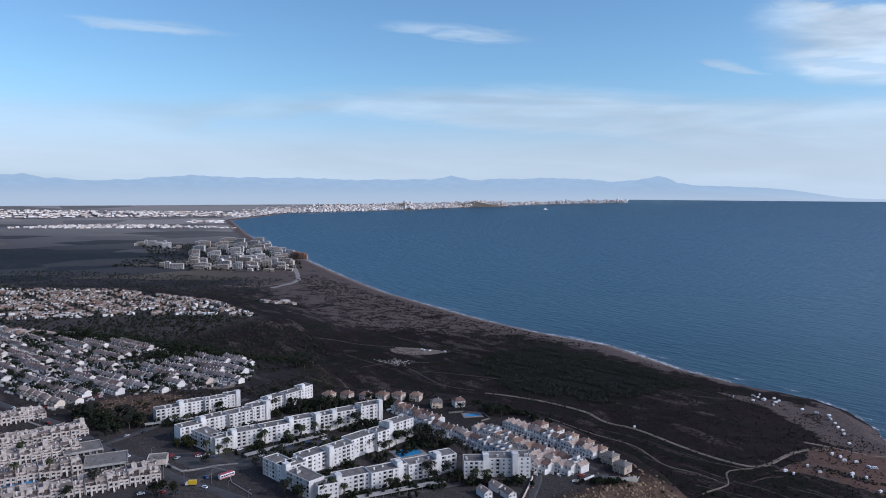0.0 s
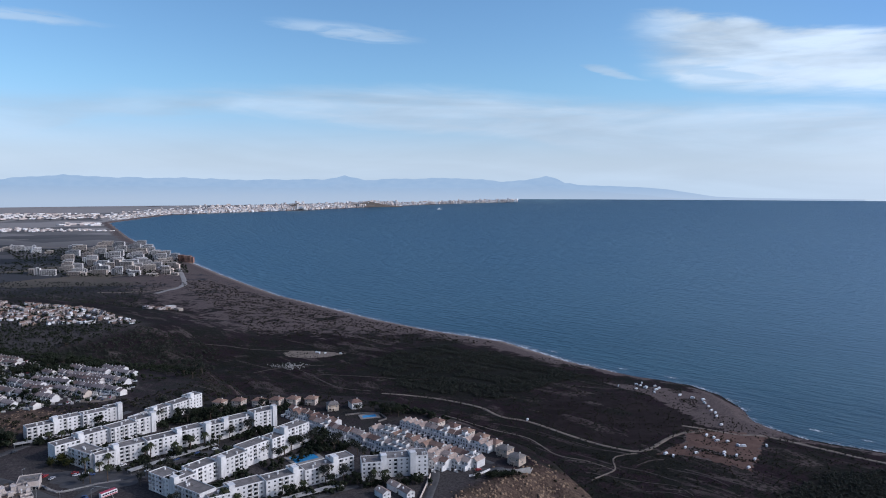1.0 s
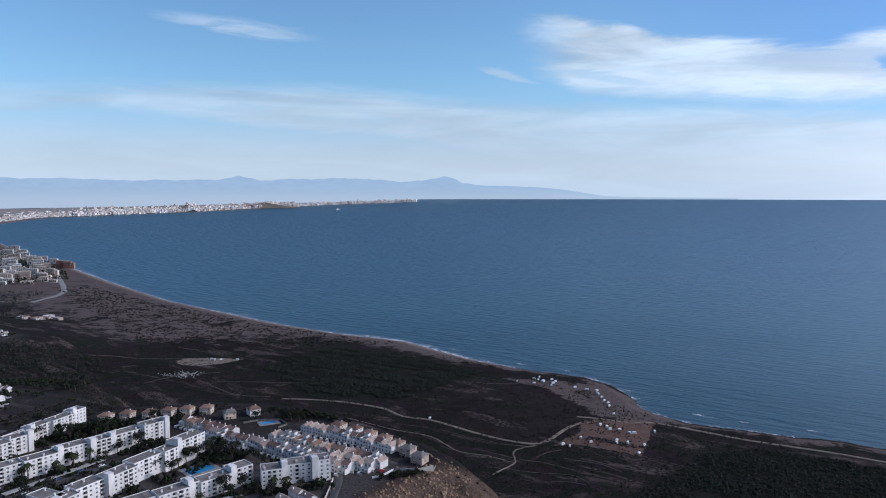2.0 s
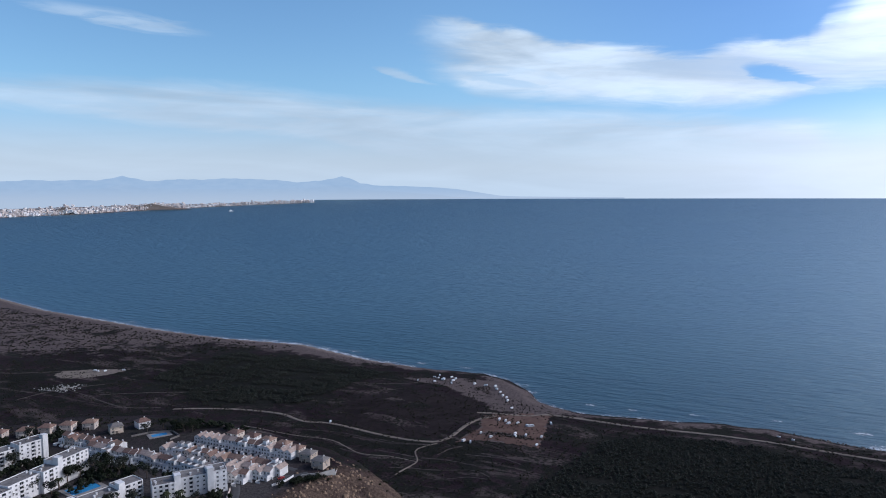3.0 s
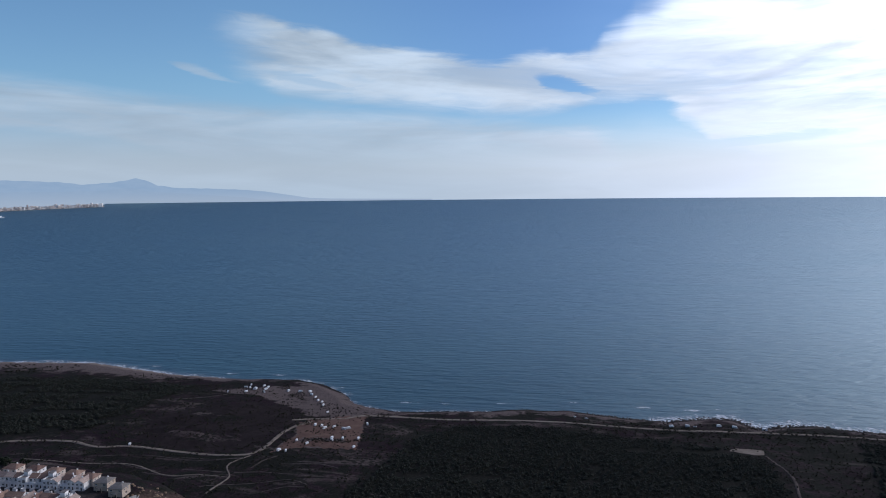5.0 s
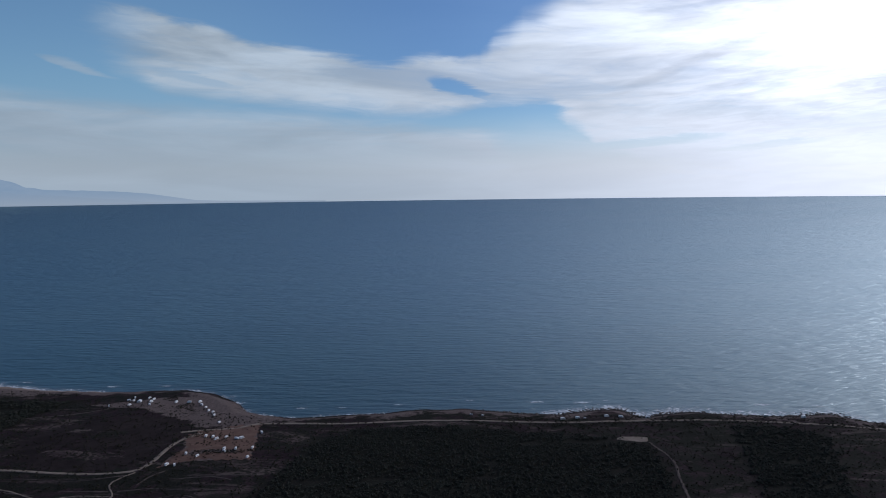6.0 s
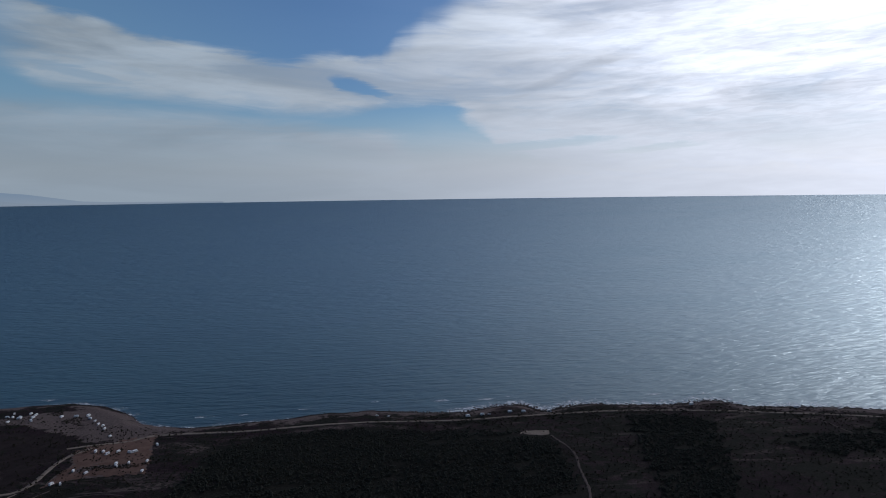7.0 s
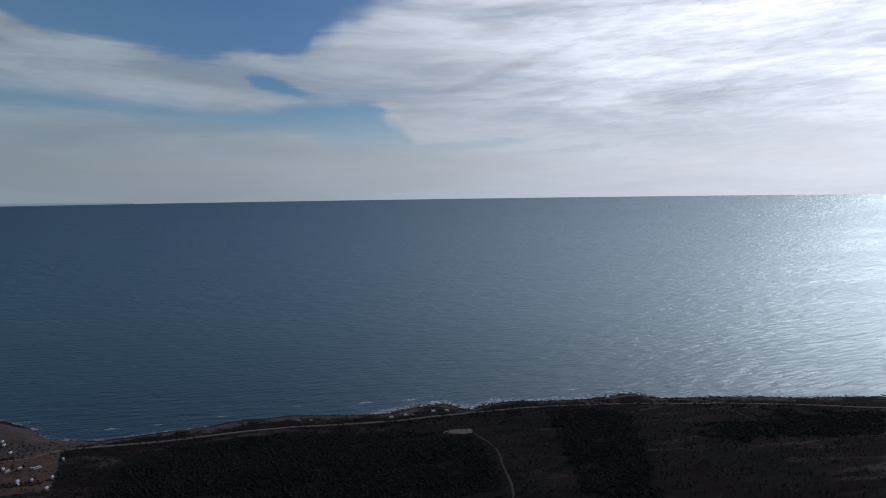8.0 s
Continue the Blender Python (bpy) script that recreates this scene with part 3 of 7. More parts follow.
# ------------------------------------------------------------------ shapes
class Shape:
    """Collects verts and faces with material slots, then becomes a mesh that can be shared."""

    def __init__(self):
        self.v, self.f, self.m = [], [], []

    def face(self, pts, mat=0):
        i = len(self.v)
        self.v += [tuple(p) for p in pts]
        self.f.append(tuple(range(i, i + len(pts))))
        self.m.append(mat)

    def box(self, x0, y0, z0, x1, y1, z1, mat=0, skip=""):
        i = len(self.v)
        self.v += [(x0, y0, z0), (x1, y0, z0), (x1, y1, z0), (x0, y1, z0), (x0, y0, z1), (x1, y0, z1), (x1, y1, z1), (x0, y1, z1)]
        sides = {"b": (0, 3, 2, 1), "t": (4, 5, 6, 7), "f": (0, 1, 5, 4), "r": (1, 2, 6, 5), "k": (2, 3, 7, 6), "l": (3, 0, 4, 7)}
        for k, q in sides.items():
            if k not in skip:
                self.f.append(tuple(i + n for n in q))
                self.m.append(mat)

    def prism(self, outline, axis, lo, hi, mat=0):
        """An outline (pairs) drawn out along an axis: 'x' takes (y, z), 'y' takes (x, z)."""
        def at(p, t):
            return (t, p[0], p[1]) if axis == "x" else (p[0], t, p[1])
        n, i = len(outline), len(self.v)
        self.v += [at(p, lo) for p in outline] + [at(p, hi) for p in outline]
        self.f += [tuple(range(i, i + n)), tuple(range(i + 2 * n - 1, i + n - 1, -1))]
        self.f += [(i + k, i + n + k, i + n + (k + 1) % n, i + (k + 1) % n) for k in range(n)]
        self.m += [mat] * (n + 2)

    def panel(self, at, along, inward, length, height, openings, reveal, mat=0):
        """An upright wall face with openings (u0, u1, v0, v1) cut through it and their reveals."""
        a, b, o = Vector(along), Vector(inward), Vector(at)
        up = Vector((0, 0, 1))
        us = sorted({0.0, length, *[q for w in openings for q in w[:2]]})
        vs = sorted({0.0, height, *[q for w in openings for q in w[2:]]})
        for u0, u1 in zip(us, us[1:]):
            for v0, v1 in zip(vs, vs[1:]):
                cu, cv = (u0 + u1) / 2, (v0 + v1) / 2
                if not any(w[0] < cu < w[1] and w[2] < cv < w[3] for w in openings):
                    self.face([o + a * u + up * v for u, v in ((u0, v0), (u1, v0), (u1, v1), (u0, v1))], mat)
        for u0, u1, v0, v1 in openings:
            ring = [(u0, v0), (u1, v0), (u1, v1), (u0, v1)]
            for (p, q), (r, s) in zip(ring, ring[1:] + ring[:1]):
                self.face([o + a * p + up * q, o + a * r + up * s, o + a * r + up * s + b * reveal, o + a * p + up * q + b * reveal], mat)

    def mesh(self, name, *mats, weld=False):
        if weld:
            seen, index = {}, []
            for v in self.v:
                index.append(seen.setdefault(tuple(round(c, 4) for c in v), len(seen)))
            self.v, self.f = list(seen), [tuple(index[i] for i in f) for f in self.f]
        me = bpy.data.meshes.new(name)
        me.from_pydata(self.v, [], self.f)
        for m in mats:
            me.materials.append(m)
        me.polygons.foreach_set("material_index", self.m)
        me.update()
        return me


def part(name, mesh, parent, at=(0, 0, 0), turn=0.0, label=""):
    ob = new(name, mesh)
    ob.parent = parent
    ob.location, ob.rotation_euler = at, (0, 0, radians(turn))
    return tagged(ob, label)


FAMILY = {}


def again(ob, m):
    """A further copy of a thing with its parts at the pose m, sharing meshes; the list of parts is looked up once."""
    if ob.name not in FAMILY:
        FAMILY[ob.name] = list(ob.children)
    made = ob.copy()
    scene.collection.objects.link(made)
    for kid in FAMILY[ob.name]:
        c = kid.copy()
        scene.collection.objects.link(c)
        c.parent = made
    made.matrix_basis = m
    return made


def strew(template_v, template_f, places, rng, squash=(0.8, 1.2)):
    """Many turned and scaled copies of one small mesh in one pair of arrays: places are x, y, z, size."""
    tv, tf, p = np.array(template_v), np.array(template_f), np.array(places)
    a = np.array([rng.uniform(0, 6.283) for _ in places])[:, None]
    k = np.array([rng.uniform(*squash) for _ in places])[:, None]
    c, n, s = np.cos(a), np.sin(a), p[:, 3:4]
    v = np.stack([(tv[:, 0] * c - tv[:, 1] * n) * s + p[:, 0:1], (tv[:, 0] * n + tv[:, 1] * c) * s + p[:, 1:2], tv[:, 2] * s * k + p[:, 2:3]], -1)
    f = tf[None] + (np.arange(len(p)) * len(tv))[:, None, None]
    return v.reshape(-1, 3), f.reshape(-1, tf.shape[1])


def big_mesh(name, v, f, mat, smooth=False):
    me = bpy.data.meshes.new(name)
    n = f.shape[1]
    me.vertices.add(len(v))
    me.vertices.foreach_set("co", np.asarray(v, np.float32).reshape(-1))
    me.loops.add(len(f) * n)
    me.loops.foreach_set("vertex_index", f.astype(np.int32).reshape(-1))
    me.polygons.add(len(f))
    me.polygons.foreach_set("loop_start", np.arange(len(f), dtype=np.int32) * n)
    me.update(calc_edges=True)
    me.validate()
    me.materials.append(mat)
    if smooth:
        me.shade_smooth()
    return me


def smooth_line(pts, step=4.0):
    """Points along a soft curve through pts."""
    p = [Vector((a, b)) for a, b in pts]
    p = [p[0] * 2 - p[1]] + p + [p[-1] * 2 - p[-2]]
    out = []
    for i in range(1, len(p) - 2):
        n = max(2, int((p[i + 1] - p[i]).length / step))
        for k in range(n):
            t = k / n
            a, b, c, d = p[i - 1], p[i], p[i + 1], p[i + 2]
            out.append(0.5 * ((2 * b) + (c - a) * t + (2 * a - 5 * b + 4 * c - d) * t * t + (3 * b - a - 3 * c + d) * t ** 3))
    out.append(p[-2])
    return out


def strip(name, pts, width, mat, label, category="road", lift=0.12, ragged=0.0, seed=1):
    """A road or track laid on the land along a soft line, with a slightly crowned section and ragged edges."""
    line = smooth_line(plan(pts), 3.0)
    rng = random.Random(seed)
    rows = []
    for i, p in enumerate(line):
        t = (line[min(i + 1, len(line) - 1)] - line[max(i - 1, 0)]).normalized()
        n = Vector((-t.y, t.x))
        wl, wr = [width / 2 * (1 + ragged * rng.uniform(-1, 1)) for _ in range(2)]
        rows.append([(p.x + n.x * o, p.y + n.y * o, k) for o, k in ((-wr, -0.25), (-wr * 0.92, 0.0), (-wr * 0.3, 0.04), (wl * 0.3, 0.04), (wl * 0.92, 0.0), (wl, -0.25))])
    P = np.array(rows)
    P[..., 2] += ground(P[..., 0], P[..., 1]) + lift
    ob = grid_object(name, far(P), mat)
    return tagged(ob, label, category, kind="structure")


# ------------------------------------------------------------------ more surfaces
M_CREAM_DARK = surface("sand_render", (0.36, 0.29, 0.23), (0.47, 0.39, 0.31), 0.85, 0.3, 5.0, 0.1, 0.03, per_object=0.2)
M_BRICKISH = surface("terracotta_render", (0.25, 0.13, 0.09), (0.36, 0.20, 0.14), 0.85, 0.3, 5.0, 0.1, 0.03, per_object=0.2)
M_TILE_GREY = surface("greyed_tile", (0.13, 0.105, 0.098), (0.23, 0.19, 0.178), 0.85, 0.6, 5.0, 0.5, 0.08, per_object=0.35)
M_WARM = surface("warm_white_render", (0.37, 0.315, 0.28), (0.53, 0.465, 0.42), 0.85, 0.3, 5.0, 0.1, 0.03, per_object=0.12, stain=0.45)
M_CONCRETE = surface("concrete", (0.24, 0.23, 0.215), (0.36, 0.345, 0.32), 0.9, 0.3, 4.0, 0.2, 0.04)
M_PAVING = surface("pale_paving", (0.16, 0.15, 0.14), (0.26, 0.24, 0.22), 0.9, 0.2, 3.0, 0.3, 0.04)
M_RUBBER = surface("rubber", (0.012, 0.012, 0.012), (0.025, 0.025, 0.025), 0.8, 3.0, 20.0, 0.1, 0.01, stain=0)
M_STEEL = surface("galvanised_steel", (0.32, 0.33, 0.34), (0.45, 0.46, 0.47), 0.45, 2.0, 12.0, 0.1, 0.01, metal=0.8, stain=0.1)
M_ROCK = surface("shore_rock", (0.035, 0.030, 0.027), (0.085, 0.072, 0.062), 0.9, 0.3, 2.0, 0.8, 0.3)
M_CLIFF = surface("ochre_rock", (0.13, 0.085, 0.055), (0.24, 0.165, 0.11), 0.95, 0.25, 1.5, 0.8, 0.4)
M_HEDGE = island_surface("hedge_leaves", [(0.012, 0.016, 0.010), (0.016, 0.021, 0.012), (0.022, 0.025, 0.016)], 0.8, 0.5)
M_OLIVE = island_surface("olive_leaves", [(0.035, 0.036, 0.012), (0.048, 0.046, 0.014), (0.028, 0.032, 0.012)], 0.8, 0.5)
M_PALM = island_surface("palm_leaves", [(0.022, 0.030, 0.014), (0.034, 0.040, 0.020), (0.044, 0.044, 0.026)], 0.7, 0.4)


def paint(name, rgb):
    return surface(name, tuple(c * 0.85 for c in rgb), rgb, 0.3, 0.8, 6.0, 0.02, 0.01, stain=0.12, specular=0.5)


M_CAR = [paint("white_paint", (0.72, 0.72, 0.72)), paint("silver_paint", (0.38, 0.39, 0.41)), paint("dark_paint", (0.03, 0.033, 0.04)),
         paint("blue_paint", (0.04, 0.08, 0.2)), paint("red_paint", (0.33, 0.03, 0.03))]
M_YELLOW, M_RED, M_VAN = paint("yellow_paint", (0.62, 0.40, 0.02)), paint("bus_red_paint", (0.40, 0.04, 0.06)), paint("van_white_paint", (0.80, 0.80, 0.79))

# ------------------------------------------------------------------ apartment blocks
SHARED = {}


def shared(key, make):
    if key not in SHARED:
        SHARED[key] = make()
    return SHARED[key]


def window_mesh(w, h):
    """A pane set back in a white frame with a middle post, one connected piece. Origin at the lower left of the opening, outside towards -y."""
    def make():
        s, t = Shape(), 0.09
        us, vs = (0, t, w / 2 - 0.04, w / 2 + 0.04, w - t, w), (0, t, h - t, h)
        for i in range(5):
            for k in range(3):
                pane = k == 1 and i in (1, 3)
                y = 0.2 if pane else 0.12
                s.face([(us[i], y, vs[k]), (us[i + 1], y, vs[k]), (us[i + 1], y, vs[k + 1]), (us[i], y, vs[k + 1])], 1 if pane else 0)
                if pane:
                    ring = [(us[i], vs[k]), (us[i + 1], vs[k]), (us[i + 1], vs[k + 1]), (us[i], vs[k + 1])]
                    for (a, b), (c, d) in zip(ring, ring[1:] + ring[:1]):
                        s.face([(a, 0.12, b), (c, 0.12, d), (c, 0.2, d), (a, 0.2, b)])
        return s.mesh("window", M_WHITE, M_GLASS, weld=True)
    return shared(("window", w, h), make)


def balcony_mesh(w, h, deep=1.4):
    """A loggia: back wall with a glazed door, floor, and a parapet with a rail."""
    def make():
        s = Shape()
        s.box(0, deep - 0.04, 0, w, deep + 0.1, h, 0)
        s.box(w * 0.15, deep - 0.12, 0.05, w * 0.85, deep - 0.05, 2.1, 1)
        s.box(-0.15, -0.35, -0.18, w + 0.15, deep, 0.0, 0)
        s.box(-0.15, -0.35, 0.0, w + 0.15, -0.23, 0.85, 0)
        s.box(-0.15, -0.23, 0.0, -0.03, 0.0, 0.85, 0)
        s.box(w + 0.03, -0.23, 0.0, w + 0.15, 0.0, 0.85, 0)
        s.box(-0.15, -0.32, 0.95, w + 0.15, -0.26, 1.0, 2)
        return s.mesh("balcony", M_WHITE, M_GLASS, M_STEEL)
    return shared(("balcony", w, h, deep), make)


def vent_mesh():
    def make():
        s = Shape()
        s.box(-0.45, -0.45, 0, 0.45, 0.45, 1.1)
        s.box(-0.6, -0.6, 1.25, 0.6, 0.6, 1.38)
        for x in (-0.4, 0.3):
            for y in (-0.4, 0.3):
                s.box(x, y, 1.1, x + 0.1, y + 0.1, 1.25)
        return s.mesh("roof_vent", M_WHITE)
    return shared("vent", make)


BASE = 62.0 * U


def apartment(a, length, turn, storeys, base=BASE, depth=11.0, tower="", pattern="wbwb", ends="l", seed=0, label=""):
    """One block: rendered walls with cut openings, flat roof behind a parapet, stair tower, windows and loggias."""
    rng = random.Random(seed)
    pattern = (pattern * 9)[:max(1, round(length / 3.5))]
    h, top = 2.55, storeys * 2.55 + 0.4
    block = tagged(new("apartment_block"), label or "white rendered apartment block with flat grey roof and loggias", "apartment block", "apartment blocks")
    block.matrix_basis = pose(a[0], a[1], base, 0, 0, turn)
    front, windows, balconies = [], [], []
    pitch = length / len(pattern)
    for lvl in range(storeys):
        z = 0.4 + lvl * h
        for i, c in enumerate(pattern):
            u = pitch * (i + 0.5)
            if c == "b":
                w = round(min(2.8, pitch * 0.72), 2)
                balconies.append((u - w / 2, z + 0.1, w))
                front.append((u - w / 2, u + w / 2, z + 0.1, z + 2.3))
            elif c == "w":
                windows.append((u - 0.65, z + 0.85))
                front.append((u - 0.65, u + 0.65, z + 0.85, z + 2.1))
    s = Shape()
    s.panel((0, 0, -3), (1, 0, 0), (0, 1, 0), length, 3, [], 0)
    s.panel((0, 0, 0), (1, 0, 0), (0, 1, 0), length, top, front, 0.25)
    side = [(u, u + 0.9, 0.4 + lvl * h + 1.0, 0.4 + lvl * h + 2.0) for lvl in range(storeys) for u in (depth * 0.3, depth * 0.62)]
    s.panel((0, depth, -3), (0, -1, 0), (1, 0, 0), depth, 3, [], 0)
    s.panel((0, depth, 0), (0, -1, 0), (1, 0, 0), depth, top, side if "l" in ends else [], 0.25)
    s.panel((length, 0, -3), (0, 1, 0), (-1, 0, 0), depth, 3, [], 0)
    s.panel((length, 0, 0), (0, 1, 0), (-1, 0, 0), depth, top, side if "r" in ends else [], 0.25)
    s.panel((length, depth, -3), (-1, 0, 0), (0, -1, 0), length, top + 3, [], 0)
    t = 0.25
    for b in ((0, 0, length, t), (0, depth - t, length, depth), (0, t, t, depth - t), (length - t, t, length, depth - t)):
        s.box(b[0], b[1], top, b[2], b[3], top + 0.45, skip="b")
    part("wall", s.mesh("wall", M_WHITE), block)
    r = Shape()
    r.box(t, t, top - 0.3, length - t, depth - t, top + 0.05, skip="b")
    for i in range(rng.randint(1, 2)):
        x, y = rng.uniform(2, length - 3), rng.uniform(2, depth - 3)
        r.box(x, y, top + 0.05, x + rng.uniform(1, 2), y + rng.uniform(0.8, 1.6), top + 0.4, 0)
    part("roof", r.mesh("roof", M_FLAT_ROOF), block, label="grey felt flat roof")
    for u, z in windows:
        part("window", window_mesh(1.3, 1.25), block, (u, 0, z))
    for u, z, w in balconies:
        part("balcony", balcony_mesh(w, 2.2), block, (u, 0, z))
    for k, (u0, u1, v0, v1) in enumerate(side):
        if "l" in ends:
            part("window", window_mesh(0.9, 1.0), block, (0, depth - u0, v0), -90)
        if "r" in ends:
            part("window", window_mesh(0.9, 1.0), block, (length, u0, v0), 90)
    for i in range(rng.randint(2, 3)):
        part("roof_vent", vent_mesh(), block, (rng.uniform(1.5, length - 1.5), rng.uniform(2, depth - 2), top + 0.05))
    for c in tower:
        u = {"l": -0.3, "r": length - 3.2, "m": length / 2 - 1.7}[c]
        q = Shape()
        hole = [(0.9, 1.5, 1.6 + lvl * h, 2.9 + lvl * h) for lvl in range(storeys)]
        q.panel((0, 0, -3), (1, 0, 0), (0, 1, 0), 3.5, 3, [], 0)
        q.panel((0, 0, 0), (1, 0, 0), (0, 1, 0), 3.5, top + 2.6, [], 0.2)
        q.panel((0, 4.4, -3), (0, -1, 0), (1, 0, 0), 4.4, top + 5.6, [], 0)
        q.panel((3.5, 0, -3), (0, 1, 0), (-1, 0, 0), 4.4, top + 5.6, [], 0)
        q.panel((3.5, 4.4, top - 0.4), (-1, 0, 0), (0, -1, 0), 3.5, 3.0, [], 0)
        q.box(-0.12, -0.12, top + 2.6, 3.62, 4.52, top + 2.85)
        part("stair_tower", q.mesh("stair_tower", M_WHITE), block, (u, -0.9, 0), label="plain white stair tower rising above the roof")
    return block


def apartment_row(a, b, blocks, base=BASE, depth=11.0, seed=0):
    """Blocks end to end from a towards b: each is length in plan units, storeys, level, set-back, tower, pattern, ends."""
    turn = math.degrees(math.atan2(b[1] - a[1], b[0] - a[0]))
    a, u = (a[0] * U, a[1] * U), 0.0
    c, s = math.cos(radians(turn)), math.sin(radians(turn))
    for i, (length, storeys, level, back, tower, pattern, ends) in enumerate(blocks):
        length *= U
        back = back * 0.4 + (0.0, 3.4, 0.9, 4.0, 1.6, 3.2, 0.4)[i % 7]
        at = (a[0] + c * u - s * back, a[1] + s * u + c * back)
        apartment(at, length - 0.02, turn, storeys, base + level, depth - 0.013 * i, tower, pattern, ends, seed * 10 + i)
        u += length


apartment_row((-51, 278), (8, 309), [(9, 4, 0, 0, "", "ww", "l"), (15, 4, 0.4, 1.0, "l", "bwwb", ""), (13, 4, 0.9, 0.2, "", "wwbb", ""), (5, 4, 1.6, -0.5, "l", "w", "l"),
                                      (14, 4, 1.0, 0.6, "", "wwbw", ""), (10.5, 4, 2.2, -0.4, "l", "wb", "r")], base=BASE - 1.6, seed=1)
apartment_row((10, 301.5), (39, 302.5), [(9, 4, 0, 0, "", "wbb", "l"), (13, 4, 0.6, -1.2, "l", "wwb", ""), (8, 5, -0.4, -0.4, "l", "ww", "r")], base=BASE + 0.5, depth=12, seed=2)
apartment_row((-68, 294), (-14, 350), [(11, 4, 0.0, 0, "l", "wwb", "l"), (13, 4, 0.6, 1.5, "", "wbw", ""), (15, 4, 1.2, 0.5, "l", "bwwb", ""), (15, 4, 1.8, 1.2, "", "wwbw", ""), (8, 4, 2.6, 0.2, "", "wb", ""),
                                        (17, 5, 2.2, -0.6, "l", "wwbwb", "r")], seed=3)
apartment_row((-110, 329), (-29, 383), [(9, 4, 0, 0, "", "ww", "l"), (15, 4, 0.0, 2.0, "l", "wbbw", ""), (15, 4, 0.6, 2.6, "", "wwbw", ""), (14, 4, 1.0, 2.0, "l", "wbww", ""), (10, 4, 1.4, 1.0, "l", "bb", ""),
                                        (16, 4, 1.4, 0.0, "l", "wbwb", ""), (13, 5, 1.0, -0.8, "r", "wwb", "r")], seed=4)
apartment_row((-133, 345), (-104, 372), [(12, 4, -0.5, 0, "", "wbw", "l"), (15, 4, 0.4, 0.8, "l", "wwbw", ""), (14, 4, 1.0, 0.0, "", "bwb", "r"), (11, 4, 1.4, 0.6, "r", "wb", "r")], seed=5)
apartment_row((-158, 376), (-127, 398), [(13, 4, -1.5, 0, "", "bbw", "l"), (14, 4, -0.8, 0.5, "l", "wwb", ""), (13, 4, -0.4, 0.1, "", "bwb", ""), (8, 4, -0.2, 0.6, "r", "ww", "r")], depth=10, seed=6)
apartment_row((-107, 384), (-85, 413), [(13, 4, -1.6, 0, "l", "wwb", "l"), (12, 4, -1.0, 0.6, "l", "bwb", ""), (14, 4, -0.2, 0.0, "", "wbw", ""), (9, 4, 0.4, 0.5, "l", "ww", "r")], depth=10, seed=7)
# the end wings that face down to the street
apartment((-67 * U, 291 * U), 23.0, -43, 4, BASE, 11.0, "", "bbw", "", 81, "white apartment wing with open stair balconies")
apartment((-81 * U, 306 * U), 20.0, -43, 4, BASE, 11.0, "", "bbw", "", 82, "white apartment wing with open stair balconies")
apartment((-126 * U, 342 * U), 24.0, -40, 4, BASE, 11.0, "", "bbw", "", 83, "white apartment wing with open stair balconies")

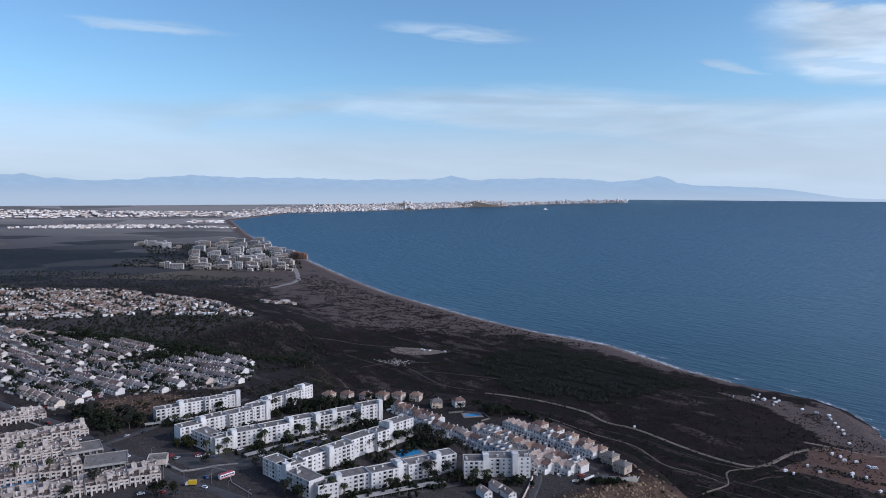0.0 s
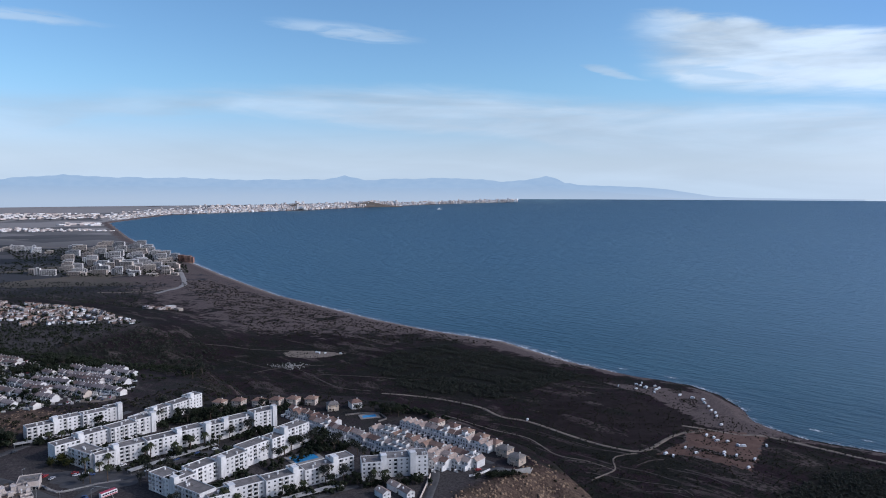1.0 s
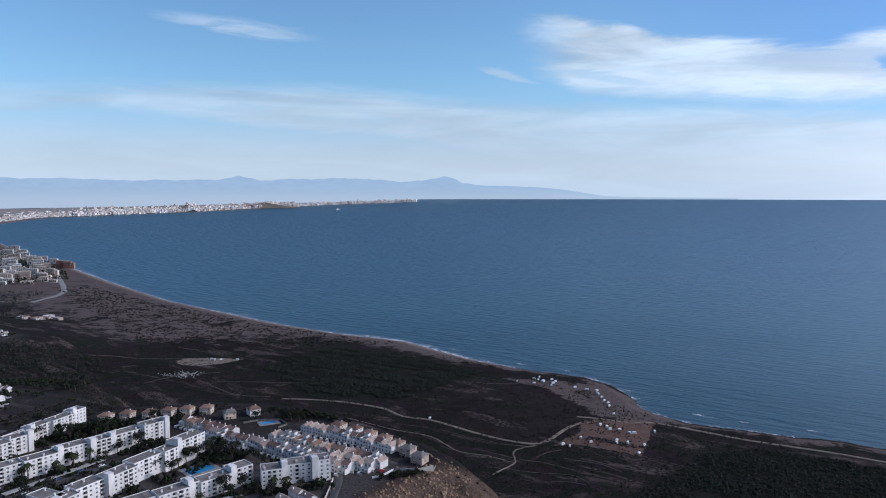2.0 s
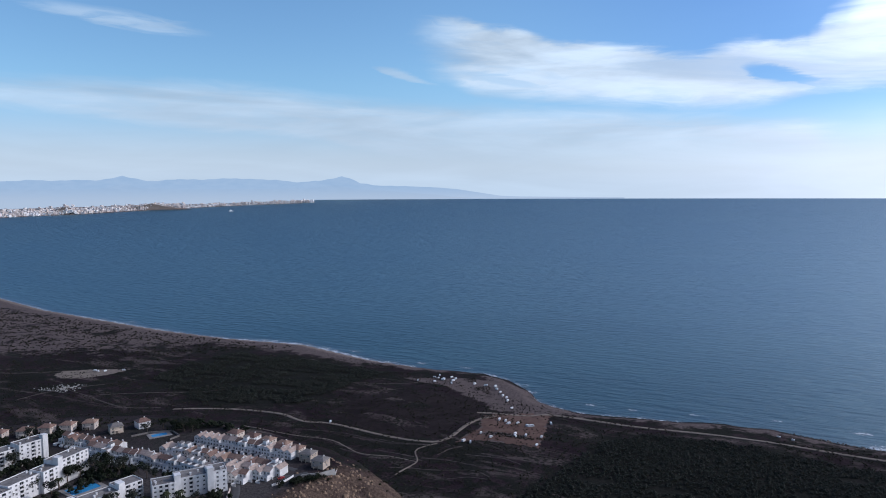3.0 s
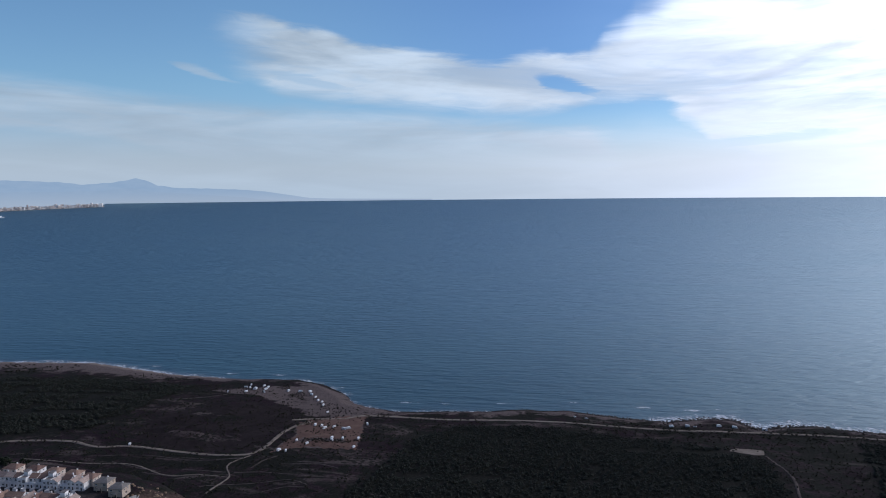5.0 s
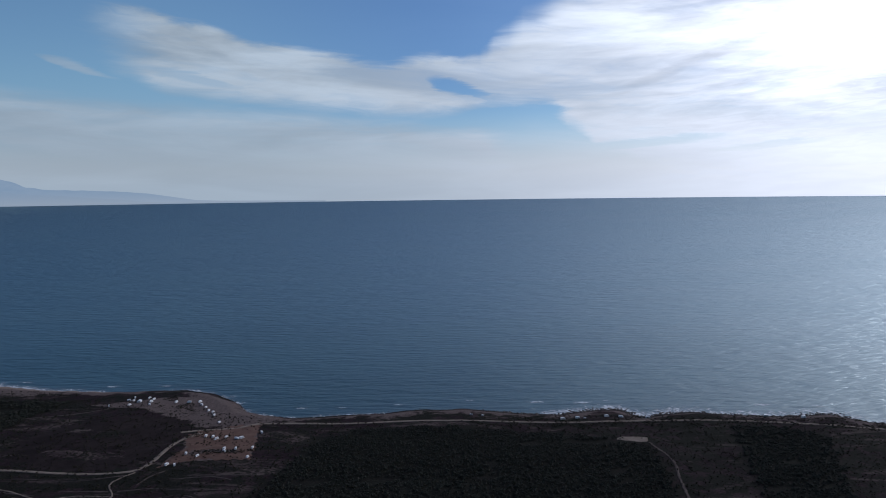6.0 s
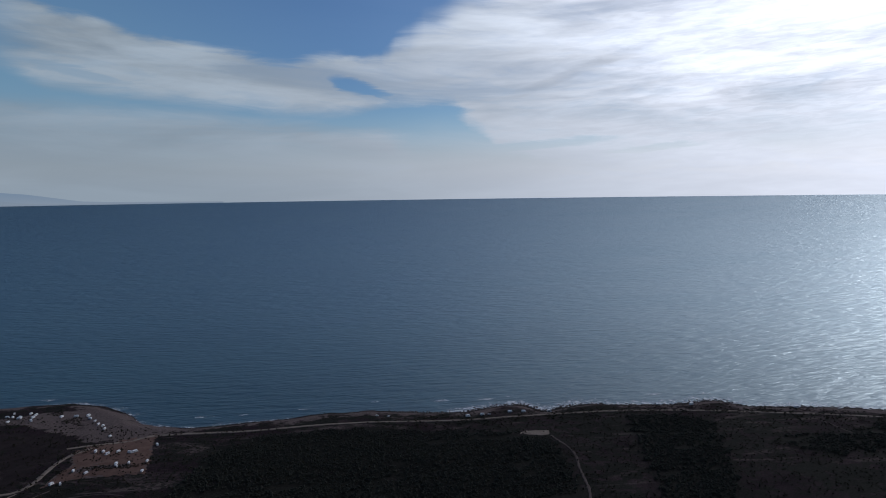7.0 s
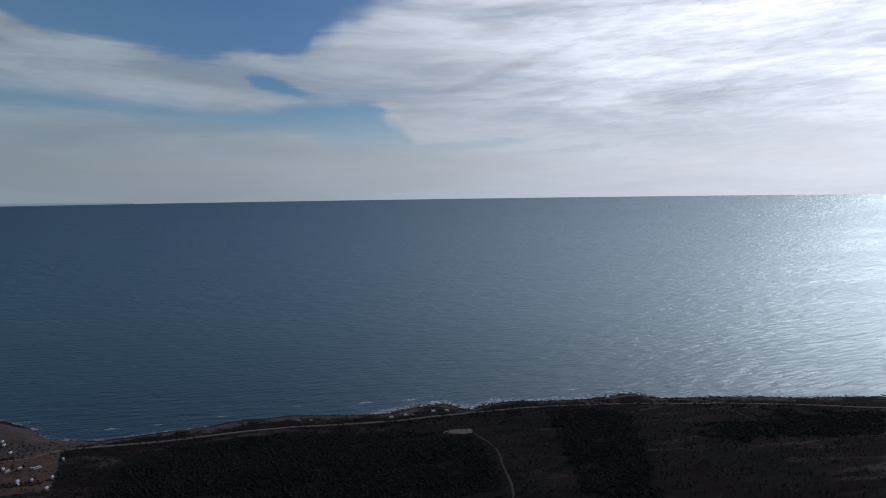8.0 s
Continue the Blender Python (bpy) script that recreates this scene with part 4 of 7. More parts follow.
# ------------------------------------------------------------------ houses
def house_parts(kind, wall_mat, roof_mat, slim=False):
    """The parts of one house, width along x, front towards -y: a list of name, mesh, place, turn, label."""
    s, r, p = Shape(), Shape(), []
    w = 5.6
    if kind == "ridge":
        # a roof ridge along the row, a terrace over the ground floor in front
        s.panel((0, 0, 0), (1, 0, 0), (0, 1, 0), w, 3.6, [(0.6, 2.2, 0.9, 2.2), (3.4, 4.4, 0.0, 2.1)], 0.2)
        s.panel((0, 3, 2.6), (1, 0, 0), (0, 1, 0), w, 2.7, [(0.8, 2.2, 0.3, 2.2), (3.4, 4.6, 1.0, 2.1)], 0.2)
        s.box(0, 0.2, 2.55, w, 3, 2.65, skip="")
        for x0, x1 in ((0, 0.2), (w - 0.2, w)):
            s.box(x0, 0.2, 2.65, x1, 3, 3.6)
        s.prism([(0, 0), (10, 0), (10, 5.2), (6.5, 6.9), (3, 5.3), (3, 2.6), (0, 2.6)], "x", 0.0, 0.2)
        s.prism([(0, 0), (10, 0), (10, 5.2), (6.5, 6.9), (3, 5.3), (3, 2.6), (0, 2.6)], "x", w - 0.2, w)
        s.box(0.2, 9.8, 0, w - 0.2, 10, 5.2)
        r.prism([(2.6, 5.15), (2.6, 5.33), (6.5, 7.2), (10.4, 5.25), (10.4, 5.07), (6.5, 7.02)], "x", -0.05, w + 0.05)
        holes = [("window", window_mesh(1.6, 1.3), (0.6, 0, 0.9)), ("door", door_mesh(), (3.4, 0, 0)), ("window", window_mesh(1.4, 1.9), (0.8, 3, 2.9)), ("window", window_mesh(1.2, 1.1), (3.4, 3, 3.6))]
        chim = (4.6, 7.2, 6.4)
    elif kind == "valley":
        # a low ridge along the row between white party walls, a walled terrace in front
        w = 5.6
        s.panel((0, 0, 0), (1, 0, 0), (0, 1, 0), w, 2.9, [(0.6, 2.4, 0.6, 2.3), (3.3, 4.9, 0.0, 2.2)], 0.3)
        s.panel((0, 2.0, 2.3), (1, 0, 0), (0, 1, 0), w, 2.1, [(0.6, 2.6, 0.1, 1.9), (3.4, 4.8, 0.6, 1.8)], 0.3)
        s.box(0.2, 0.3, 2.1, w - 0.2, 2.0, 2.3, mat=1)
        out = [(0, 0), (8.6, 0), (8.6, 4.3), (5.4, 6.0), (2.0, 4.3), (2.0, 3.0), (0, 3.0)]
        s.prism(out, "x", 0.0, 0.2)
        s.prism(out, "x", w - 0.2, w)
        s.box(0.2, 8.4, 0, w - 0.2, 8.6, 4.3)
        s.face([(0.2, 0.32, 0), (w - 0.2, 0.32, 0), (w - 0.2, 0.32, 2.1), (0.2, 0.32, 2.1)], 2)
        s.face([(0.2, 2.32, 2.3), (w - 0.2, 2.32, 2.3), (w - 0.2, 2.32, 4.3), (0.2, 2.32, 4.3)], 2)
        r.prism([(1.5, 4.05), (1.5, 4.22), (5.4, 6.25), (9.0, 4.3), (9.0, 4.13), (5.4, 6.05)], "x", -0.02, w - 0.12)
        holes = [("window", window_mesh(1.8, 1.7), (0.6, 0, 0.6))]
        chim = (1.2, 6.6, 4.9)
    elif kind == "gable":
        # a gable to the front
        s.panel((0, 0, 0), (1, 0, 0), (0, 1, 0), w, 5.0, [(0.6, 2.0, 3.2, 4.4), (3.4, 4.8, 3.2, 4.4), (0.6, 2.2, 0.9, 2.2), (3.4, 4.4, 0.0, 2.1)], 0.2)
        s.prism([(0, 5.0), (w, 5.0), (w / 2, 6.6)], "y", 0.0, 0.25)
        s.prism([(0, 0), (w, 0), (w, 5.0), (w / 2, 6.6), (0, 5.0)], "y", 8.6, 8.8)
        s.box(0, 0.25, 0, 0.2, 8.6, 5.0)
        s.box(w - 0.2, 0.25, 0, w, 8.6, 5.0)
        r.prism([(-0.2, 4.85), (-0.2, 5.05), (w / 2, 6.85), (w + 0.2, 5.05), (w + 0.2, 4.85), (w / 2, 6.65)], "y", -0.35, 9.1)
        holes = [("window", window_mesh(1.4, 1.2), (0.6, 0, 3.2)), ("window", window_mesh(1.4, 1.2), (3.4, 0, 3.2)), ("window", window_mesh(1.6, 1.3), (0.6, 0, 0.9)), ("door", door_mesh(), (3.4, 0, 0))]
        chim = (1.2, 5.5, 5.4)
    elif kind == "terrace":
        # a flat roof terrace with a stair box
        s.panel((0, 0, 0), (1, 0, 0), (0, 1, 0), w, 6.4, [(0.6, 2.0, 3.4, 4.7), (3.2, 4.9, 3.0, 5.1), (0.6, 2.2, 0.9, 2.2), (3.4, 4.4, 0.0, 2.1)], 0.2)
        s.box(0, 0.2, 0, 0.2, 9, 6.4)
        s.box(w - 0.2, 0.2, 0, w, 9, 6.4)
        s.box(0.2, 8.8, 0, w - 0.2, 9, 6.4)
        s.box(0.2, 5.5, 5.5, 3.2, 8.8, 8.0)
        r.box(0.2, 0.2, 5.3, w - 0.2, 8.8, 5.5)
        r.prism([(5.2, 8.0), (5.2, 8.15), (9.0, 8.6), (9.0, 8.45)], "x", 0.05, 3.35)
        holes = [("window", window_mesh(1.4, 1.3), (0.6, 0, 3.4)), ("window", window_mesh(1.7, 2.1), (3.2, 0, 3.0)), ("window", window_mesh(1.6, 1.3), (0.6, 0, 0.9)), ("door", door_mesh(), (3.4, 0, 0))]
        chim = (4.4, 7.5, 5.5)
    else:
        # a detached house with a hipped roof and a porch
        W, D, H = 9.0, 8.5, 5.2
        s.panel((0, 0, 0), (1, 0, 0), (0, 1, 0), W, H, [(1.0, 2.4, 3.2, 4.4), (6.4, 7.8, 3.2, 4.4), (1.0, 2.6, 0.9, 2.2), (4.0, 5.0, 0, 2.1)], 0.2)
        s.panel((W, 0, 0), (0, 1, 0), (-1, 0, 0), D, H, [(2, 3.3, 3.2, 4.4), (5.2, 6.5, 3.2, 4.4), (3.4, 5.0, 0.9, 2.2)], 0.2)
        s.panel((0, D, 0), (0, -1, 0), (1, 0, 0), D, H, [(3.6, 4.9, 3.2, 4.4)], 0.2)
        s.panel((W, D, 0), (-1, 0, 0), (0, -1, 0), W, H, [], 0)
        s.box(W * 0.3, -1.8, 2.4, W * 0.7, 0, 2.6)
        s.box(W * 0.3, -1.8, 0, W * 0.3 + 0.3, -1.5, 2.4)
        s.box(W * 0.7 - 0.3, -1.8, 0, W * 0.7, -1.5, 2.4)
        o = 0.5
        e = [(-o, -o, H), (W + o, -o, H), (W + o, D + o, H), (-o, D + o, H)]
        k = [(W * 0.32, D / 2, H + 2.1), (W * 0.68, D / 2, H + 2.1)]
        r.face([e[0], e[1], k[1], k[0]])
        r.face([e[1], e[2], k[1]])
        r.face([e[2], e[3], k[0], k[1]])
        r.face([e[3], e[0], k[0]])
        r.box(-o, -o, H - 0.15, W + o, D + o, H, skip="t")
        holes = [("window", window_mesh(1.4, 1.2), (1.0, 0, 3.2)), ("window", window_mesh(1.4, 1.2), (6.4, 0, 3.2)), ("window", window_mesh(1.6, 1.3), (1.0, 0, 0.9)), ("door", door_mesh(), (4.0, 0, 0)),
                 ("window", window_mesh(1.3, 1.2), (W, 2, 3.2), 90), ("window", window_mesh(1.3, 1.2), (W, 5.2, 3.2), 90), ("window", window_mesh(1.6, 1.3), (W, 3.4, 0.9), 90), ("window", window_mesh(1.3, 1.2), (0, 4.9, 3.2), -90)]
        chim = (6.4, 5.0, 6.0)
    s.box(0, 0, -3.0, w if kind != "villa" else 9.0, 8.5, -0.01, skip="t")
    p.append(("wall", s.mesh("wall", wall_mat, M_FLAT_ROOF, M_GLASS), (0, 0, 0), 0, ""))
    p.append(("roof", r.mesh("roof", roof_mat), (0, 0, 0), 0, ""))
    for h in holes:
        p.append((h[0], h[1], h[2], h[3] if len(h) > 3 else 0, ""))
    p.append(("chimney", chimney_mesh(), chim, 0, ""))
    if slim:
        return [q for i, q in enumerate(p) if i < 4 or q[0] == "chimney"]
    if kind != "villa":
        p.append(("garden_wall", garden_wall_mesh(w), (0, -4.5, 0), 0, "white garden wall with a gate gap"))
    return p


def door_mesh():
    def make():
        s = Shape()
        s.box(0.03, 0.14, 0.02, 0.97, 0.19, 2.08, 0)
        for z in (0.2, 1.2):
            s.box(0.18, 0.11, z, 0.82, 0.14, z + 0.7, 0)
        s.box(0.82, 0.07, 1.0, 0.88, 0.14, 1.12, 1)
        return s.mesh("door", M_BARK, M_STEEL)
    return shared("door", make)


def chimney_mesh():
    def make():
        s = Shape()
        s.box(-0.35, -0.3, -1.2, 0.35, 0.3, 1.3)
        s.box(-0.45, -0.4, 1.3, 0.45, 0.4, 1.42)
        s.box(-0.25, -0.2, 1.42, 0.25, 0.2, 1.65)
        return s.mesh("chimney", M_WHITE)
    return shared("chimney", make)


def garden_wall_mesh(w):
    """Side wall and front wall with raised gate post, drawn as one bent piece."""
    def make():
        s = Shape()
        plan_line = [(0, 4.5), (0, 0), (w * 0.62, 0), (w * 0.62, 0.2), (0.18, 0.2), (0.18, 4.5)]
        i, n = len(s.v), len(plan_line)
        s.v += [(x, y, z) for z in (-1.0, 1.4) for x, y in plan_line]
        s.f += [(i + k, i + (k + 1) % n, i + n + (k + 1) % n, i + n + k) for k in range(n)]
        s.f += [(i + n, i + n + 1, i + n + 4, i + n + 5), (i + n + 1, i + n + 2, i + n + 3, i + n + 4)]
        s.m += [0] * (n + 2)
        return s.mesh("garden_wall", M_WHITE)
    return shared(("garden_wall", w), make)


HOUSES = {}
LOOKS = {
    "ridge_clay": ("ridge", M_WHITE, M_TILE, "white terraced house with clay tile roof and terrace", "terraced house"),
    "ridge_pale": ("ridge", M_WHITE, M_TILE_PALE, "white terraced house with weathered grey-brown tile roof", "terraced house"),
    "gable_pale": ("gable", M_WHITE, M_TILE_PALE, "white terraced house with weathered tile gable roof", "terraced house"),
    "gable_clay": ("gable", M_CREAM, M_TILE, "cream terraced house with clay tile gable roof", "terraced house"),
    "terrace": ("terrace", M_WHITE, M_FLAT_ROOF, "white terraced house with flat roof terrace and stair box", "terraced house"),
    "gable_far": ("gable", M_WHITE, M_TILE_PALE, "white terraced house with weathered tile gable roof", "terraced house"),
    "ridge_far": ("ridge", M_WHITE, M_TILE_PALE, "white terraced house with weathered grey-brown tile roof", "terraced house"),
    "clay_far": ("gable", M_CREAM, M_TILE_PALE, "cream terraced house with brown tile gable roof", "terraced house"),
    "valley_grey": ("valley", M_WHITE, M_TILE_GREY, "small white terraced house with grey-brown tile roof", "terraced house"),
    "valley_pale": ("valley", M_CREAM, M_TILE_PALE, "small cream terraced house with pale tile roof", "terraced house"),
    "valley_brown": ("valley", M_CREAM, M_TILE_PALE, "small cream terraced house with brown tile roof", "terraced house"),
    "villa": ("villa", M_CREAM, M_TILE, "cream detached house with hipped clay tile roof", "house"),
    "villa_white": ("villa", M_WHITE, M_TILE, "white detached house with hipped clay tile roof", "house"),
    "villa_sand": ("villa", M_CREAM_DARK, M_FLAT_ROOF, "sand-coloured detached house with dark hipped roof", "house"),
}


def house(look_key, x, y, dz, turn, group):
    """A house at a place of the plan, on the land there."""
    m = pose(x * U, y * U, ground_at(x * U, y * U) + dz, 0, 0, turn)
    if look_key in HOUSES:
        ob = again(HOUSES[look_key], m)
    else:
        kind, wall, roof, label, cat = LOOKS[look_key]
        ob = HOUSES[look_key] = tagged(new("house" if cat == "house" else "terraced_house"), label, cat)
        for name, mesh, at, t, lab in house_parts(kind, wall, roof, "far" in look_key or kind == "valley"):
            part(name, mesh, ob, at, t, lab)
        ob.matrix_basis = m
    return tagged(ob, group=group)


ROW = (0.66, -0.75)
ROW_TURN = math.degrees(math.atan2(ROW[1], ROW[0]))


def terrace(a, count, looks, group, rng, step=5.6, skip=0.0):
    """A row of houses from a along the streets' direction."""
    step /= U
    for i in range(round(count * U)):
        if rng.random() < skip:
            continue
        x, y = a[0] + ROW[0] * step * i, a[1] + ROW[1] * step * i
        x, y = x + 0.75 * rng.uniform(-0.5, 0.5), y + 0.66 * rng.uniform(-0.5, 0.5)
        house(rng.choice(looks), x, y, rng.uniform(-0.2, 0.3), ROW_TURN, group)


rng = random.Random(5)
near_looks = ["ridge_clay", "ridge_pale", "terrace", "gable_pale", "gable_clay", "ridge_clay"]
terrace((2, 357), 12, near_looks, "terraced houses on the plateau", rng)
terrace((16, 361), 13, near_looks, "terraced houses on the plateau", rng)
terrace((33, 370), 11, ["ridge_clay", "terrace", "gable_pale", "ridge_pale"], "terraced houses on the plateau", rng)
terrace((41, 323), 4, ["gable_pale", "ridge_pale"], "terraced houses on the plateau", rng)
terrace((-30, 400), 7, ["ridge_clay", "gable_clay"], "terraced houses on the plateau", rng)
terrace((-18, 378), 6, ["ridge_clay", "ridge_pale", "terrace"], "terraced houses on the plateau", rng)
for x, y in ((49, 368), (56, 359), (62, 350), (68, 341), (72.5, 332)):
    house(rng.choice(["villa", "villa_white"]), x, y, 0.0, ROW_TURN, "detached houses along the plateau edge")
house("villa_sand", 76, 323, 0.0, ROW_TURN, "detached houses along the plateau edge")
house("villa_sand", 79, 312, 0.0, ROW_TURN, "detached houses along the plateau edge")
for x, y in ((-74, 420), (-63, 421), (-51, 419), (-41, 420), (-31, 420), (-20, 418)):
    house("villa", x, y, 0.0, -20 + rng.uniform(-8, 8), "detached houses behind the apartments")
for x, y, t in ((8, 405, 20), (-6, 403, 10)):
    house("villa_white" if x > 0 else "villa_sand", x, y, 0.0, t, "detached houses behind the apartments")
for x, y, t in ((18, 281, 30), (24, 287, 35), (28, 280, 30)):
    house("gable_pale", x, y, -1.5, t, "terraced houses below the tower block")

# the terraces across the valley: the place of each row's last gable and the number of houses behind it
VALLEY_WAY = (0.81, -0.59)
VALLEY_TURN = math.degrees(math.atan2(VALLEY_WAY[1], VALLEY_WAY[0]))


PLACED = []


def valley_row(x, y, count, look_key, rng):
    rise = 0.0
    PLACED.extend((x * U - VALLEY_WAY[0] * 5.6 * (i + 0.5) + 2.5, y * U - VALLEY_WAY[1] * 5.6 * (i + 0.5) + 3.5) for i in range(count))
    for i in range(count):
        back = rng.uniform(-0.7, 0.7)
        rise = 0.6 * rise + rng.uniform(-0.35, 0.35)
        far_on = (i + 1) * 5.6 / U
        house(look_key if rng.random() < 0.85 else "valley_pale", x - VALLEY_WAY[0] * far_on + 0.59 * back, y - VALLEY_WAY[1] * far_on + 0.81 * back, rise, VALLEY_TURN, "terraces across the valley")


for x, y, n in ((-204, 425, 7), (-222, 420, 9), (-227, 442, 8), (-242, 435, 9), (-218, 458, 8), (-173, 444, 9), (-157, 455, 8), (-141, 460, 9), (-181, 489, 9), (-196, 484, 9),
                (-193, 459, 8), (-143, 488, 10), (-168, 526, 9), (-177, 514, 8), (-191, 433, 7), (-147, 517, 6), (-158, 534, 6), (-260, 443, 9), (-296, 459, 5), (-288, 470, 8)):
    valley_row(x, y, n, "valley_grey", rng)
valley_row(-227, 399, 13, "valley_brown", rng)
for i in range(17):
    house("gable_far", -362 - 4.1 * i, 668 + 0.9 * i, rng.uniform(-0.3, 0.3), -6, "white gabled terrace on the slope")

# ------------------------------------------------------------------ town rows at the foot of the hill
M_ROOF_TILES = surface("terrace_floor_tiles", (0.10, 0.085, 0.078), (0.22, 0.18, 0.16), 0.9, 0.3, 4.0, 0.3, 0.05, per_object=0.55)


def row_house_parts(build):
    """A three-storey terraced house with balconies and an outer stair; build 0 has a tiled back roof, 1 a stair box and pergola, 2 a lower walled terrace."""
    s, r, w = Shape(), Shape(), 6.0
    deck = (5.1, 5.5, 4.6)[build]
    holes = [(0.5, 2.7, 0.3, 2.4), (3.6, 5.4, 0.3, 2.4), (0.5, 2.7, 3.0, deck - 0.2), (3.6, 5.2, 3.2, deck - 0.4)]
    s.panel((0, 0, 0), (1, 0, 0), (0, 1, 0), w, deck + 0.7, holes, 0.35)
    if build == 0:
        side = [(0, 0), (10.5, 0), (10.5, 5.9), (8.4, 7.1), (6.4, 6.1), (6.4, 6.3), (0, 6.3)]
    elif build == 1:
        side = [(0, 0), (10.5, 0), (10.5, deck + 0.9), (5.8, deck + 0.9), (5.8, deck + 0.5), (0, deck + 0.5)]
    else:
        side = [(0, 0), (10.5, 0), (10.5, deck + 1.6), (7.6, deck + 1.6), (7.6, deck + 0.8), (0, deck + 0.8)]
    s.prism(side, "x", 0, 0.25)
    s.prism(side, "x", w - 0.25, w)
    s.box(0.25, 10.3, 0, w - 0.25, 10.5, deck + 0.8)
    s.box(w * 0.35, 0.3, deck, w * 0.38, 6.4, deck + 0.9)
    s.box(0.25, 0.05, deck + 0.7, 1.6, 0.3, deck + 1.2)
    s.box(0, 0, -4, w, 10.5, -0.01, skip="t")
    if build == 0:
        s.panel((0.25, 6.6, deck), (1, 0, 0), (0, 1, 0), w - 0.5, 1.0, [], 0.0)
        r.box(0.25, 0.36, deck - 0.2, w - 0.25, 6.6, deck)
        r.prism([(6.2, 5.95), (6.2, 6.1), (8.4, 7.3), (10.8, 5.95), (10.8, 5.8), (8.4, 7.12)], "x", -0.02, w - 0.12)
    else:
        r.box(0.25, 0.36, deck - 0.2, w - 0.25, 10.3, deck)
    p = [("wall", s.mesh("wall", M_WARM), (0, 0, 0), 0, ""), ("roof", r.mesh("roof", M_ROOF_TILES), (0, 0, 0), 0, "")]
    if build == 1:
        q = Shape()
        q.box(0.3, 6.6, deck, 3.1, 9.6, deck + 2.3)
        q.prism([(6.3, deck + 2.3), (9.9, deck + 2.3), (9.9, deck + 2.45), (6.3, deck + 2.75)], "x", 0.15, 3.3)
        p.append(("stair_box", q.mesh("stair_box", M_WARM), (0, 0, 0), 0, ""))
        g = Shape()
        for x in (3.5, 5.4):
            for y in (1.0, 4.0):
                g.box(x, y, deck, x + 0.14, y + 0.14, deck + 2.1)
        for k in range(6):
            g.box(3.3, 0.9 + k * 0.6, deck + 2.1, 5.7, 1.0 + k * 0.6, deck + 2.22)
        p.append(("pergola", g.mesh("pergola", M_BARK), (0, 0, 0), 0, "dark timber pergola"))
    if build == 2:
        q = Shape()
        q.box(0.25, 4.4, deck, w - 0.25, 4.6, deck + 1.1)
        q.box(3.4, 7.6, deck, 5.6, 9.8, deck + 2.0)
        p.append(("terrace_wall", q.mesh("terrace_wall", M_WARM), (0, 0, 0), 0, ""))
    st = Shape()
    flight = [(-4.2, -1.0)]
    for i in range(16):
        flight += [(-4.2 + i * 0.26, 0.18 * (i + 1)), (-4.2 + (i + 1) * 0.26, 0.18 * (i + 1))]
    st.prism(flight + [(-0.04, -1.0)], "x", w * 0.46, w * 0.6)
    st.prism([(-4.2, -1.0), (-0.04, -1.0), (-0.04, 3.3), (-0.6, 3.3), (-4.2, 0.9)], "x", w * 0.43, w * 0.46)
    p.append(("outer_stair", st.mesh("outer_stair", M_WARM), (0, 0, 0), 0, "cream outside stair"))
    p.append(("balcony", balcony_mesh(2.2, 2.1, 1.0), (0.5, 0, 3.0), 0, ""))
    for u0, u1, v0, v1 in holes[:2]:
        p.append(("window", window_mesh(round(u1 - u0, 2), 2.1), (u0, 0, v0), 0, ""))
    p += [("window", window_mesh(1.6, round(deck - 3.6, 2)), (3.6, 0, 3.2), 0, "")]
    p.append(("chimney", chimney_mesh(), (1.4, 9.2, deck + 1.0), 0, ""))
    return p


row_rng = random.Random(12)
ROW_KINDS = []
for build, words in enumerate(("cream stepped row house with balconies and outside stair", "cream row house with roof terrace, pergola and stair box", "low cream row house with walled roof terrace")):
    row_house = tagged(new("row_house"), words, "row house", "row houses by the lower street")
    for name, mesh, at, t, lab in row_house_parts(build):
        part(name, mesh, row_house, at, t, lab)
    ROW_KINDS.append(row_house)
set_down = set()


def row_place(m):
    ob = row_rng.choice(ROW_KINDS)
    if ob.name in set_down:
        return again(ob, m)
    set_down.add(ob.name)
    ob.matrix_basis = m
    return ob


for (x0, y0), n, turn in (((-128, 297), 12, 31), ((-167, 305), 10, 33), ((-180, 329), 9, 38), ((-189, 354), 9, 38), ((-226, 380), 5, 40), ((-236, 352), 5, 40), ((-226, 336), 5, 40)):
    c, s = math.cos(radians(turn)), math.sin(radians(turn))
    for i in range(round(n * U)):
        k = row_rng.uniform(-1.4, 1.0)
        row_place(pose(x0 * U - c * 6.0 * i - s * k, y0 * U - s * 6.0 * i + c * k, BASE - 0.8 - 0.05 * i + row_rng.uniform(-0.8, 0.6), 0, 0, turn))
    # the backs of the next row, built against the first
    for i in range(round(n * U)):
        k = 21.8 + row_rng.uniform(-0.3, 1.0)
        row_place(pose(x0 * U - c * 6.0 * (i - 1) - s * k, y0 * U - s * 6.0 * (i - 1) + c * k, BASE - 0.6 - 0.05 * i + row_rng.uniform(-0.8, 0.6), 0, 0, turn + 180))


